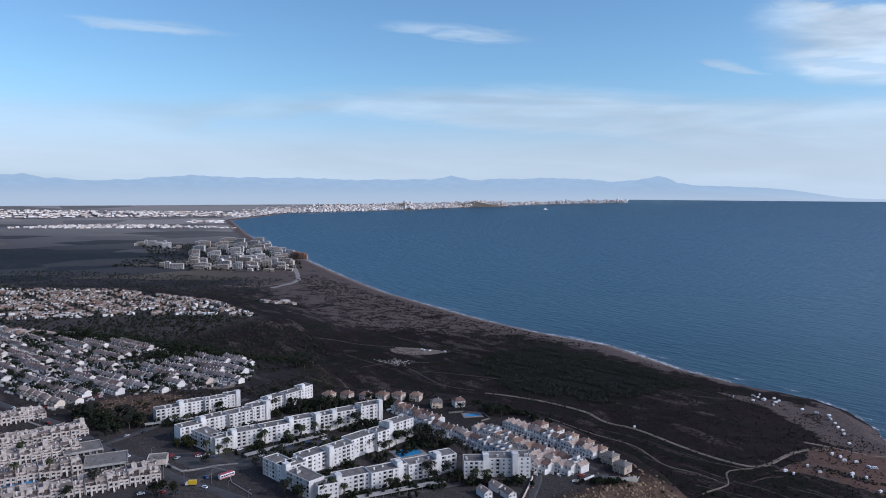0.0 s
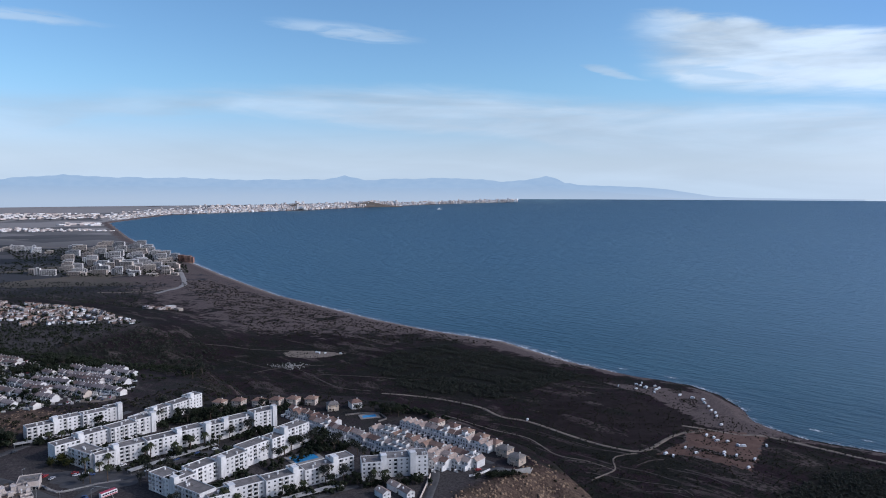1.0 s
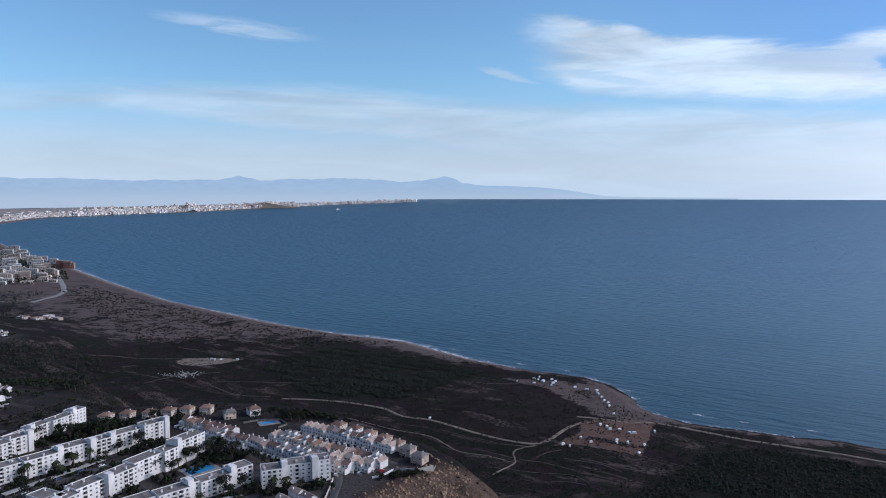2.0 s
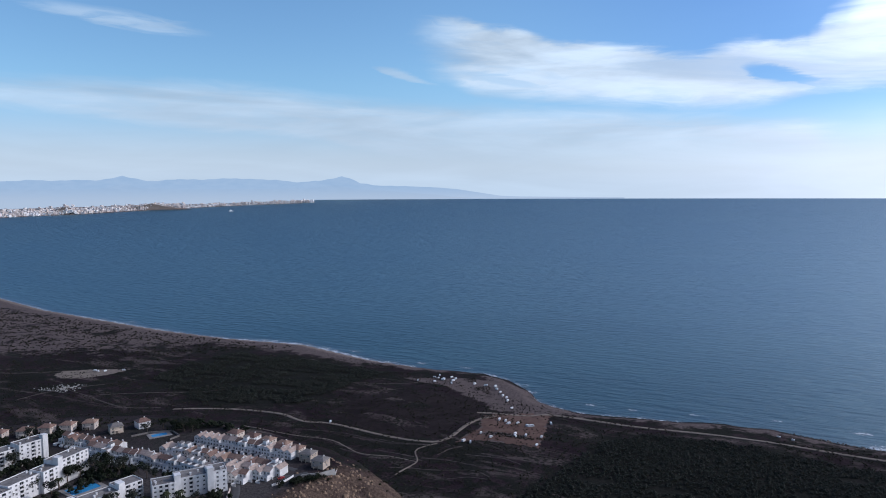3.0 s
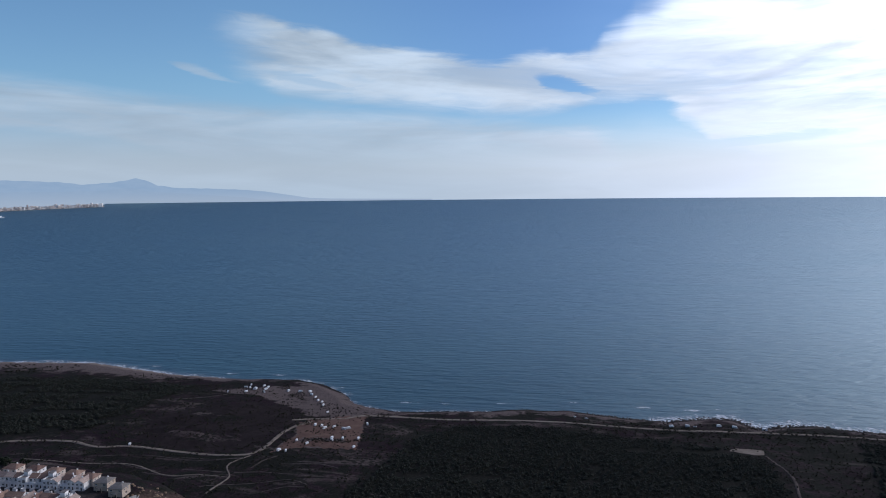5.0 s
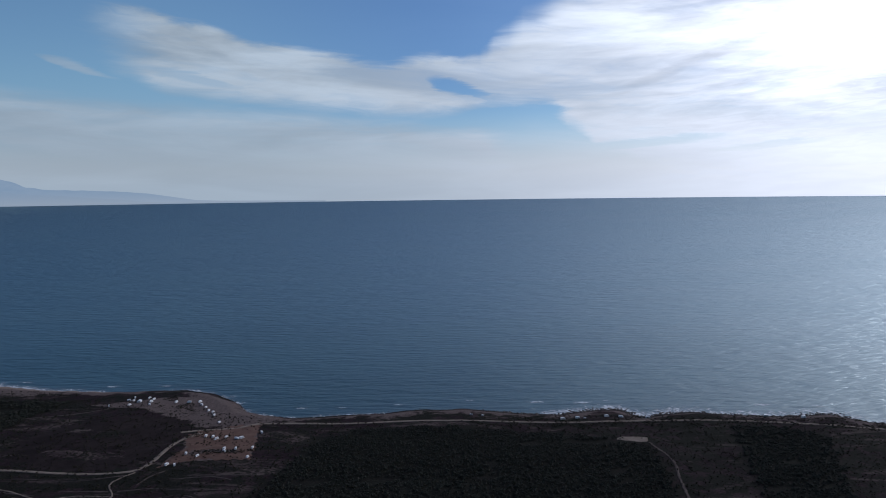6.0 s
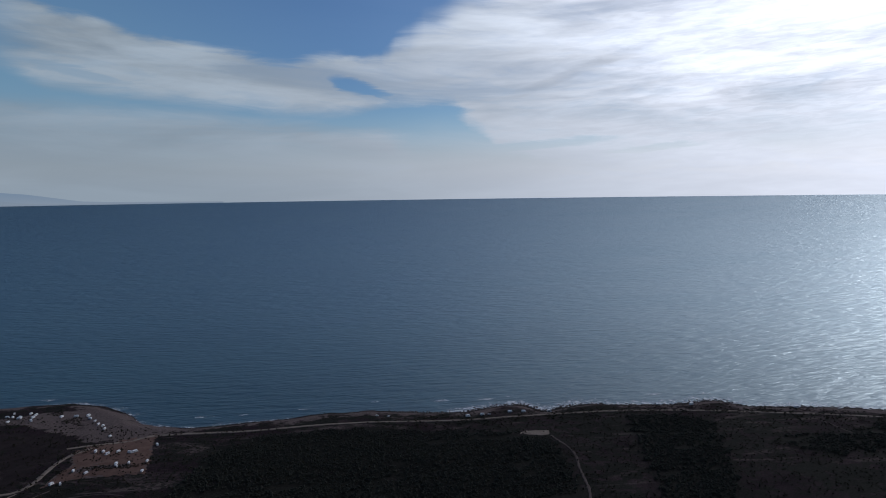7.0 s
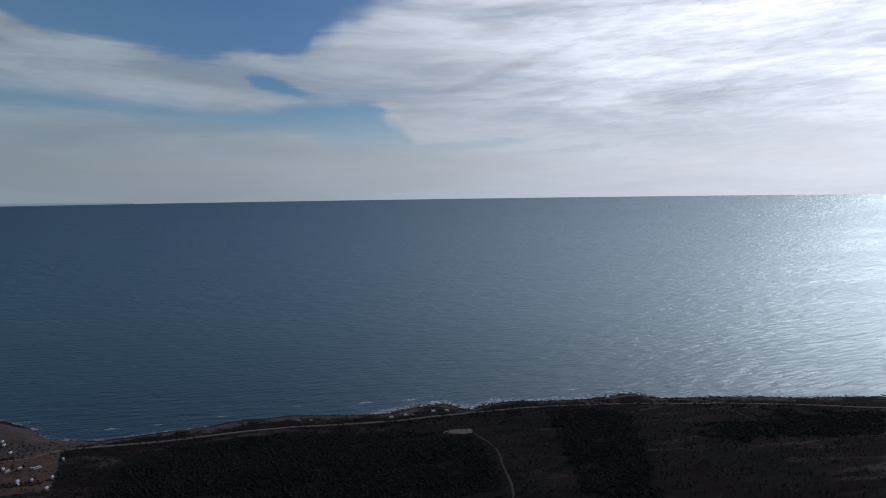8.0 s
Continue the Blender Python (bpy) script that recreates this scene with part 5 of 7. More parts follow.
def shop_block(x, y, w, d, h, turn, label):
    ob = tagged(new("shop_building"), label, "shop building", "low shop buildings")
    s, r = Shape(), Shape()
    n = max(2, int(w / 4))
    bays = [(w / n * i + 0.5, w / n * (i + 1) - 0.5, 0.3, 2.7) for i in range(n)]
    s.panel((0, 0, 0), (1, 0, 0), (0, 1, 0), w, h, bays, 0.4)
    s.panel((0, 0, -3), (1, 0, 0), (0, 1, 0), w, 3, [], 0)
    for at, al, inn, ln in (((0, d, -3), (0, -1, 0), (1, 0, 0), d), ((w, 0, -3), (0, 1, 0), (-1, 0, 0), d), ((w, d, -3), (-1, 0, 0), (0, -1, 0), w)):
        s.panel(at, al, inn, ln, h + 3, [], 0)
    for b in ((0, 0, w, 0.3), (0, d - 0.3, w, d), (0, 0.3, 0.3, d - 0.3), (w - 0.3, 0.3, w, d - 0.3)):
        s.box(b[0], b[1], h, b[2], b[3], h + 0.6, skip="b")
    r.box(0.3, 0.3, h - 0.2, w - 0.3, d - 0.3, h + 0.1)
    for i in range(4):
        r.box(2 + i * w / 5, d * 0.3 + i % 2 * 2, h + 0.1, 3.4 + i * w / 5, d * 0.3 + 1.2 + i % 2 * 2, h + 0.9)
    part("wall", s.mesh("wall", M_WARM if w < 15 else M_CONCRETE), ob)
    part("roof", r.mesh("roof", M_FLAT_ROOF), ob, label="grey flat roof with vents")
    for u0, u1, v0, v1 in bays:
        part("shop_window", window_mesh(round(u1 - u0, 2), 2.4), ob, (u0, 0.15, v0))
    canopy = Shape()
    canopy.box(0, -1.6, 2.9, w, 0, 3.05)
    part("canopy", canopy.mesh("canopy", M_CONCRETE), ob)
    ob.matrix_basis = pose(x * U, y * U, BASE - 0.5, 0, 0, turn)


shop_block(-163, 307, 26, 22, 3.2, 24, "low concrete shop building with flat roof and canopy")
shop_block(-180, 322, 24, 20, 3.2, 33, "low concrete shop building with flat roof")
shop_block(-136, 311, 12, 13, 5.2, 15, "small cream corner building with flat roof")


def carport(a, b, width, label):
    """A long low shelter: a thin flat roof on posts."""
    a, b = plan([a, b])
    n = math.hypot(b[0] - a[0], b[1] - a[1])
    ob = tagged(new("carport"), label, "carport", "carports")
    s = Shape()
    s.box(0, 0, 2.3, n, width, 2.45)
    s.box(0, -0.06, 2.2, n, 0, 2.5)
    part("roof", s.mesh("roof", M_CONCRETE), ob)
    post = shared("carport_post", lambda: post_mesh())
    for i in range(int(n / 5) + 1):
        for y in (0.4, width - 0.4):
            part("post", post, ob, (min(i * 5 + 0.3, n - 0.3), y, 0))
    ob.matrix_basis = pose(a[0], a[1], BASE, 0, 0, math.degrees(math.atan2(b[1] - a[1], b[0] - a[0])))


def post_mesh():
    s = Shape()
    s.box(-0.08, -0.08, 0, 0.08, 0.08, 2.3)
    s.box(-0.16, -0.16, 0, 0.16, 0.16, 0.06)
    return s.mesh("post", M_STEEL)


carport((-93, 323), (-60, 353), 5.0, "long grey carport roof along the parking lane")
carport((-34, 277), (2, 294), 5.0, "long pale carport roof below the apartments")
carport((-160, 366), (-138, 378), 5.0, "grey carport roof by the street")

# ------------------------------------------------------------------ streets and tracks
strip("road", [(-330, 452), (-264, 407), (-197, 363), (-172, 339), (-140, 319), (-121, 303), (-100, 290), (-78, 277), (-40, 258)], 8.0, M_ROAD, "dark asphalt street through the estate")
strip("road", [(-110, 296), (-104, 310), (-87, 331), (-54, 352), (-28, 362)], 7.0, M_ROAD, "asphalt lane between the apartment rows", lift=0.16)
strip("road", [(-172, 339), (-160, 362), (-148, 380), (-120, 420)], 6.5, M_ROAD, "asphalt side street", lift=0.15)
strip("road", [(34, 270), (38, 284), (43, 301), (44, 316), (41, 332), (20, 352), (-4, 378)], 5.5, M_ROAD, "asphalt lane climbing past the tower block", lift=0.15)
strip("road", [(44, 316), (54, 312), (66, 306), (76, 306)], 6.0, M_ROAD, "asphalt turning place at the end of the street", lift=0.18)
strip("road", [(26, 371), (50, 342), (72, 312)], 4.5, M_ROAD, "asphalt street between the terraces", lift=0.15)
strip("road", [(-50, 272), (-20, 284), (8, 297)], 5.5, M_ROAD, "asphalt lane along the apartments", lift=0.16)
strip("pavement", [(-336, 446), (-268, 401), (-201, 357), (-176, 333), (-144, 313), (-126, 297)], 2.2, M_PAVING, "pale pavement along the street", "pavement", lift=0.22)
strip("pavement", [(-130, 318), (-118, 309), (-106, 315), (-96, 318)], 2.5, M_PAVING, "pale pavement round the car park", "pavement", lift=0.22)
strip("track", [(39, 613), (87, 593), (116, 565), (129, 536), (149, 521), (171, 489), (194, 458), (210, 450), (233, 465), (258, 486), (281, 492)], 4.6, M_TRACK, "pale dusty track across the scrub", lift=0.2, ragged=0.15)
strip("track", [(84, 546), (114, 511), (139, 487), (150, 455), (166, 440), (179, 422)], 1.4, M_TRACK, "narrow pale footpath", lift=0.2, ragged=0.5)
strip("track", [(206, 446), (187, 441), (179, 422), (158, 408)], 1.8, M_TRACK, "narrow pale footpath", lift=0.22, ragged=0.5)
strip("track", [(120, 520), (150, 497), (176, 462), (200, 445)], 0.9, M_PATH, "faint worn path", lift=0.2, ragged=0.6)
strip("coast_road", [(270, 505), (285, 498), (306, 484), (325, 478), (350, 448), (373, 419), (410, 383), (446, 335), (483, 283), (533, 229), (579, 168), (613, 102), (643, 35), (662, -20), (677, -81), (700, -220)], 5.0, M_TRACK,
      "pale dirt road along the shore", lift=0.25, ragged=0.1)
strip("track", [(-83, 701), (-50, 722), (-14, 727)], 2.4, M_PATH, "pale farm track", lift=0.2, ragged=0.4)
strip("track", [(-47, 726), (-28, 690), (-1, 640), (30, 622)], 2.4, M_PATH, "pale farm track", lift=0.2, ragged=0.4)
strip("track", [(-168, 815), (-130, 818), (-95, 807), (-40, 800)], 3.0, M_PATH, "pale farm track", lift=0.25, ragged=0.4)
strip("track", [(-20, 690), (40, 670), (90, 660)], 2.0, M_PATH, "faint worn path", lift=0.2, ragged=0.6)
strip("track", [(190, 640), (230, 620), (262, 612)], 2.2, M_PATH, "faint worn path", lift=0.2, ragged=0.6)
strip("track", [(476, 210), (446, 180), (420, 165), (394, 149), (365, 136), (330, 118)], 2.4, M_PATH, "pale firebreak track beside the pine wood", lift=0.25, ragged=0.5)
strip("track", [(620, 40), (590, 10), (575, -40), (590, -70), (640, -60)], 2.0, M_PATH, "faint worn path", lift=0.25, ragged=0.6)
for line in ([(162, 456), (172, 443), (181, 431)], [(169, 475), (185, 456), (198, 445)], [(197, 427), (208, 432), (220, 434)], [(225, 415), (239, 394), (256, 374)], [(185, 427), (201, 415), (212, 398)],
             [(159, 420), (183, 405), (205, 392), (209, 374)], [(185, 387), (197, 382), (206, 372)], [(230, 338), (237, 323), (240, 308)], [(140, 470), (152, 450), (160, 436)], [(214, 420), (232, 400), (238, 384)], [(130, 500), (142, 476), (150, 462)]):
    strip("track", line, 1.3, M_PATH, "faint worn terrace path", lift=0.2, ragged=0.7, seed=int(line[0][0]))
strip("avenue", [(-425, 1960), (-419, 1910), (-360, 1680), (-307, 1468), (-295, 1376), (-320, 1290)], 14.0, M_PAVING, "pale dual road to the resort", lift=0.5)
strip("track", [(-295, 1376), (-330, 1330), (-420, 1300)], 8.0, M_TRACK, "pale dirt road", lift=0.5, ragged=0.2)


def patch(name, pts, mat, label, lift=0.15, category="ground"):
    """A flat clearing with a wavy outline, laid on the land."""
    line = smooth_line(plan(pts + pts[:1]), 3.0)[:-1]
    cx, cy = sum(p.x for p in line) / len(line), sum(p.y for p in line) / len(line)
    rows = []
    for k in (0.0, 0.35, 0.7, 0.93, 1.0):
        ring = []
        for i, p in enumerate(line + line[:1]):
            j = i % len(line)
            wob = 1 + 0.05 * math.sin(j * 1.7) + 0.04 * math.sin(j * 0.63 + 1)
            x, y = cx + (p.x - cx) * k * wob, cy + (p.y - cy) * k * wob
            ring.append((x, y, -0.35 if k == 1.0 else 0.0))
        rows.append(ring)
    P = np.array(rows)
    P[..., 2] += ground(P[..., 0], P[..., 1]) + lift
    return tagged(grid_object(name, P, mat), label, category, kind="structure")


M_CLAY_GROUND = surface("red_clay_ground", (0.072, 0.044, 0.035), (0.125, 0.080, 0.064), 0.95, 0.08, 1.5, 0.4, 0.1, specular=0.05)
M_DARK_FIELD = surface("ploughed_field", (0.012, 0.0092, 0.0094), (0.025, 0.0192, 0.0190), 0.95, 0.06, 1.0, 0.5, 0.15, specular=0.03)
patch("car_park", CAR_PARK, M_CLAY_GROUND, "reddish bare earth car park", 0.16)
patch("field", [(163, 500), (194, 464), (210, 457), (250, 488), (280, 502), (292, 538), (275, 564), (251, 587), (205, 588), (160, 556)], M_DARK_FIELD, "dark fallow field ringed by a track", 0.14, "field")
patch("clearing", [(-55, 803), (-20, 796), (8, 782), (-10, 770), (-42, 764), (-60, 780)], M_TRACK, "pale gravel clearing with parked vans", 0.16)
patch("clearing", [(466, 231), (475, 232), (486, 217), (475, 213)], M_TRACK, "small pale clearing beside the wood", 0.2)
patch("clearing", [(-166, 450), (-150, 458), (-138, 456), (-138, 446), (-155, 443)], M_TRACK, "pale bare ground at the end of the terraces", 0.2)
patch("car_park", [(-134, 331), (-112, 334), (-90, 334), (-84, 322), (-96, 308), (-118, 312)], M_ROAD, "asphalt car park in front of the apartments", 0.13, "car park")

# ------------------------------------------------------------------ pools
def pool(x, y, w, d, turn):
    ob = tagged(new("swimming_pool"), "blue swimming pool with pale paved surround", "pool", "pools")
    s = Shape()
    m = 2.5
    for b in ((-m, -m, w + m, 0), (-m, d, w + m, d + m), (-m, 0, 0, d), (w, 0, w + m, d)):
        s.box(b[0], b[1], -0.4, b[2], b[3], 0.35)
    part("surround", s.mesh("surround", M_PAVING), ob)
    q = Shape()
    q.box(0, 0, -0.3, w, d, 0.22)
    part("water", q.mesh("water", M_POOL), ob, label="clear blue pool water")
    ob.matrix_basis = pose(x * U, y * U, ground_at(x * U, y * U), 0, 0, turn)


pool(-20, 326, 17, 12, 28)
pool(14, 388, 11, 6, 10)
pool(-190, 288, 22, 8, 33)
pool(-252, 540, 12, 7, -49)

# ------------------------------------------------------------------ vehicles
def wheel_mesh():
    s = Shape()
    ring = [(math.cos(a * math.pi / 5) * 0.32, math.sin(a * math.pi / 5) * 0.32 + 0.32) for a in range(10)]
    s.prism(ring, "y", -0.1, 0.1)
    return s.mesh("wheel", M_RUBBER)


def car_thing(mat, label):
    ob = tagged(new("car"), label, "car")
    s = Shape()
    s.prism([(0, 0.25), (4.2, 0.25), (4.25, 0.6), (4.1, 0.85), (3.1, 0.95), (0.15, 0.98), (0, 0.8)], "y", -0.85, 0.85)
    s.prism([(0.9, 1.42), (1.3, 1.46), (2.3, 1.44), (2.4, 1.40), (2.4, 1.38), (0.9, 1.38)], "y", -0.66, 0.66)
    part("body", s.mesh("body", mat), ob)
    g = Shape()
    g.prism([(0.25, 0.97), (3.15, 0.94), (2.4, 1.385), (0.85, 1.385)], "y", -0.72, 0.72)
    part("glass", g.mesh("glass", M_GLASS), ob, label="dark tinted windows")
    for x in (0.75, 3.4):
        for y in (-0.78, 0.78):
            part("wheel", shared("wheel", wheel_mesh), ob, (x, y, 0))
    return ob


def van_thing(label):
    ob = tagged(new("camper_van"), label, "camper van")
    s = Shape()
    s.prism([(0, 0.45), (0.05, 2.75), (0.3, 2.9), (4.9, 2.9), (5.3, 2.6), (5.2, 2.05), (5.75, 1.3), (6.2, 1.15), (6.25, 0.45)], "y", -1.1, 1.1)
    part("body", s.mesh("body", M_VAN), ob)
    g = Shape()
    g.prism([(5.17, 2.0), (5.24, 2.0), (5.78, 1.33), (5.7, 1.33)], "y", -0.95, 0.95)
    part("windscreen", g.mesh("windscreen", M_GLASS), ob)
    q = Shape()
    q.box(0, -0.03, 0, 1.1, 0.03, 0.6)
    pane = q.mesh("side_window", M_GLASS)
    for x in (0.8, 2.9):
        for y in (-1.1, 1.1):
            part("side_window", pane, ob, (x, y, 1.6))
    b = Shape()
    b.box(0, -0.02, 0.95, 5.2, 0.02, 1.15)
    band = b.mesh("stripe", M_CAR[1])
    for y in (-1.1, 1.1):
        part("stripe", band, ob, (0, y, 0))
    for x in (1.2, 4.9):
        for y in (-1.0, 1.0):
            part("wheel", shared("wheel", wheel_mesh), ob, (x, y, 0))
    return ob


FLEET = [car_thing(M_CAR[0], "white hatchback car parked by the kerb"), car_thing(M_CAR[1], "silver hatchback car parked by the kerb"), car_thing(M_CAR[2], "dark hatchback car parked by the kerb"),
         car_thing(M_CAR[3], "blue hatchback car parked by the kerb"), car_thing(M_CAR[4], "red hatchback car parked by the kerb")]
CAMPER = van_thing("white camper van parked on bare ground")
used = set()


def park(ob, x, y, turn, group, lift=0.25, size=1.0):
    m = pose(x * U, y * U, ground_at(x * U, y * U) + lift, 0, 0, turn) @ Matrix.Diagonal((size, size, size, 1))
    if ob.name in used:
        return tagged(again(ob, m), group=group)
    used.add(ob.name)
    ob.matrix_basis = m
    return tagged(ob, group=group)


rng = random.Random(11)
for x, y in ((276, 479), (279, 474), (281, 469), (285, 466), (289, 459), (291, 456), (244, 451), (249, 442), (265, 434), (266, 438), (272, 432), (281, 425), (310, 454), (268, 412), (224, 442), (228, 437),
             (264, 617), (285, 627), (287, 620), (294, 631), (289, 609), (301, 619), (294, 602), (304, 612), (290, 596), (276, 606), (291, 612),
             (309, 585), (320, 577), (324, 571), (322, 561), (319, 552), (318, 543), (315, 534), (311, 525), (303, 505), (148, 523), (-20, 786), (-25, 789), (-15, 783), (2, 780)):
    park(CAMPER, x, y, rng.uniform(0, 360) if rng.random() < 0.3 else 40 + rng.uniform(-25, 25), "camper vans by the shore", size=rng.uniform(0.66, 0.86))
for x, y in ((450, 358), (454, 349), (486, 291), (496, 283), (500, 278), (514, 266), (521, 257), (536, 240), (598, 165), (612, 140), (650, 62), (662, 30)):
    park(CAMPER if rng.random() < 0.4 else FLEET[rng.choice([0, 0, 1])], x, y, rng.uniform(-60, -30), "vehicles along the coast road", size=0.85)
for x, y, t in ((-134, 326, 70), (-131, 325, 70), (-127, 322, 70), (-120, 328, 10), (-118.5, 325.5, 10), (-115, 327, 10), (-112, 325, 10), (-127, 314, -35), (-93, 330, 40), (-101, 334, 40), (-88, 326, 40), (-84, 322, 45),
                (-101, 290, 150), (-104, 300, 140), (-150, 325, 145), (-160, 333, 145), (-132, 312, -35), (-158, 301, 5), (-154, 301, 5), (-150, 302, 5), (-146, 302, 5), (-120, 285, 20), (-114, 284, 20), (-128, 283, 30), (-165, 352, 60), (-158, 358, 60),
                (-30, 284, 25), (-22, 287, 25), (-8, 293, 25), (-16, 290, 25), (-70, 345, 32), (-62, 349, 32), (-78, 338, 35), (-40, 360, 30), (46, 345, -48), (53, 336, -48), (59, 328, -48), (35, 357, -48), (62, 305, 10),
                (-205, 366, 147), (-215, 372, 147), (-228, 381, -33), (-250, 398, 147), (-185, 347, 147)):
    park(rng.choice(FLEET), x, y, t, "parked cars on the estate")


def bus_thing():
    ob = tagged(new("bus"), "white and red bus standing at the stop", "bus")
    s = Shape()
    s.prism([(0, 0.35), (0, 2.9), (0.2, 3.05), (9.6, 3.05), (9.95, 2.7), (10, 0.35)], "y", -1.25, 1.25)
    part("body", s.mesh("body", M_VAN), ob)
    g = Shape()
    for i in range(6):
        for y in (-1.29, 1.25):
            g.box(0.6 + i * 1.5, y, 1.4, 1.9 + i * 1.5, y + 0.04, 2.4)
    g.box(9.93, -1.1, 1.2, 10.02, 1.1, 2.6)
    part("glass", g.mesh("glass", M_GLASS), ob)
    r = Shape()
    r.box(0.1, -1.27, 3.05, 9.5, 1.27, 3.2)
    r.box(0, -1.28, 0.5, 9.9, -1.25, 1.0)
    r.box(0, 1.25, 0.5, 9.9, 1.28, 1.0)
    part("trim", r.mesh("trim", M_RED), ob, label="red roof and side band")
    for x in (1.8, 7.8):
        for y in (-1.15, 1.15):
            part("wheel", shared("wheel", wheel_mesh), ob, (x, y, 0))
    ob.matrix_basis = pose(-98.5 * U, 299 * U, BASE + 0.3, 0, 0, 48)


def truck_thing():
    ob = tagged(new("delivery_truck"), "yellow box delivery truck with white cab", "truck")
    s = Shape()
    s.box(0, -1.15, 0.9, 4.6, 1.15, 3.1)
    s.box(0.05, -1.1, 3.1, 4.55, 1.1, 3.16)
    part("cargo_box", s.mesh("cargo_box", M_YELLOW), ob, label="yellow cargo box")
    c = Shape()
    c.prism([(-1.8, 0.5), (-1.8, 1.4), (-1.3, 2.3), (-0.1, 2.4), (-0.1, 0.5)], "y", -1.0, 1.0)
    c.box(-0.1, -0.5, 0.5, 4.6, 0.5, 0.9)
    part("cab", c.mesh("cab", M_VAN), ob, label="white cab")
    for x in (-1.1, 3.4):
        for y in (-0.95, 0.95):
            part("wheel", shared("wheel", wheel_mesh), ob, (x, y, 0))
    ob.matrix_basis = pose(-110 * U, 293 * U, BASE + 0.25, 0, 0, 6)


bus_thing()
truck_thing()

# ------------------------------------------------------------------ street lamps
def lamp_thing():
    ob = tagged(new("street_lamp"), "tall grey steel street lamp beside the road", "street lamp", "street lamps")
    s = Shape()
    s.prism([(-0.09, 0), (0.09, 0), (0.05, 8.0), (-0.05, 8.0)], "x", -0.07, 0.07)
    s.box(-0.2, -0.2, 0, 0.2, 0.2, 0.4)
    part("pole", s.mesh("pole", M_STEEL), ob)
    a = Shape()
    a.box(-0.05, -0.05, 7.9, 1.5, 0.05, 8.0)
    part("arm", a.mesh("arm", M_STEEL), ob)
    h = Shape()
    h.prism([(1.2, 7.84), (2.0, 7.84), (2.0, 7.94), (1.4, 8.06), (1.2, 8.04)], "y", -0.16, 0.16)
    part("lamp_head", h.mesh("lamp_head", M_STEEL), ob)
    return ob


LAMP = lamp_thing()
for x, y in ((-167, 331), (-138, 322), (-124, 301), (-113, 296), (-101, 296), (-90, 285), (-79, 276), (-196, 357), (-222, 375), (-84, 338), (-60, 355), (38, 290)):
    park(LAMP, x, y, 60, "street lamps", 0.0)

# low walls
def low_wall(pts, h, mat, label, thick=0.3):
    pts = plan(pts)
    ob = tagged(new("boundary_wall"), label, "wall", "boundary walls")
    for i, (a, b) in enumerate(zip(pts, pts[1:])):
        n = math.hypot(b[0] - a[0], b[1] - a[1])
        s = Shape()
        s.box(0, -thick / 2, -2.5, n - 0.02, thick / 2, h)
        s.box(-0.03, -thick / 2 - 0.06, h, n - 0.05, thick / 2 + 0.06, h + 0.1)
        part("wall_panel", s.mesh("wall_panel", mat), ob, (a[0], a[1], ground_at(*a)), math.degrees(math.atan2(b[1] - a[1], b[0] - a[0])))


low_wall([(72, 303), (80, 302), (88, 304), (91, 309)], 1.6, M_CONCRETE, "pale masonry retaining wall at the plateau edge")
low_wall([(58, 299), (64, 301), (69, 305)], 1.2, M_WHITE, "white rounded garden wall")
low_wall([(-130, 316), (-119, 308), (-107, 313), (-98, 309), (-92, 296), (-80, 284)], 0.55, M_CONCRETE, "low pale balustrade wall round the car park", 0.2)
low_wall([(31, 272), (37, 290), (41, 303)], 1.4, M_CREAM, "cream retaining wall beside the climbing lane")
low_wall([(4, 394), (12, 396), (24, 394), (27, 384), (22, 380)], 1.2, M_FLAT_ROOF, "pale garden wall round the pool")

# ------------------------------------------------------------------ trees and scrub
def leaf_cloud(rng, count, radius, flat, size, lobes):
    """Small leaf tufts set over several overlapping lobes: an uneven crown with gaps."""
    s = Shape()
    cores = [Vector((rng.gauss(0, radius * 0.42), rng.gauss(0, radius * 0.42), rng.uniform(-0.25, 0.6) * radius * flat)) for _ in range(lobes)]
    for i in range(count):
        c = cores[i % lobes]
        d = Vector((rng.gauss(0, 1), rng.gauss(0, 1), rng.gauss(0.25, 1))).normalized()
        p = c + Vector((d.x, d.y, d.z * flat)) * radius * rng.uniform(0.35, 0.62)
        a = Vector((rng.gauss(0, 1), rng.gauss(0, 1), rng.gauss(0, 0.6))).normalized() * size * rng.uniform(0.6, 1.4)
        b = a.cross(d).normalized() * size * rng.uniform(0.5, 1.1)
        s.face([p - a, p - b * 0.8 + d * 0.1, p + a, p + b])
    return s


def trunk_shape(height, r, rng, limbs=4):
    s = Shape()
    def limb(p, q, r0, r1):
        z = (q - p).normalized()
        x = z.orthogonal().normalized()
        y = z.cross(x)
        i, n = len(s.v), 6
        for c, rr in ((p, r0), (q, r1)):
            s.v += [tuple(c + (x * math.cos(k * 1.0472) + y * math.sin(k * 1.0472)) * rr) for k in range(n)]
        s.f += [(i + k, i + (k + 1) % n, i + n + (k + 1) % n, i + n + k) for k in range(n)]
        s.m += [0] * n
    bend = Vector((rng.uniform(-0.3, 0.3), rng.uniform(-0.3, 0.3), height * 0.55))
    limb(Vector((0, 0, -0.5)), bend, r, r * 0.75)
    for k in range(limbs):
        a = k * 6.283 / limbs + rng.uniform(-0.4, 0.4)
        limb(bend, bend + Vector((math.cos(a) * height * 0.3, math.sin(a) * height * 0.3, height * rng.uniform(0.25, 0.45))), r * 0.6, r * 0.25)
    return s


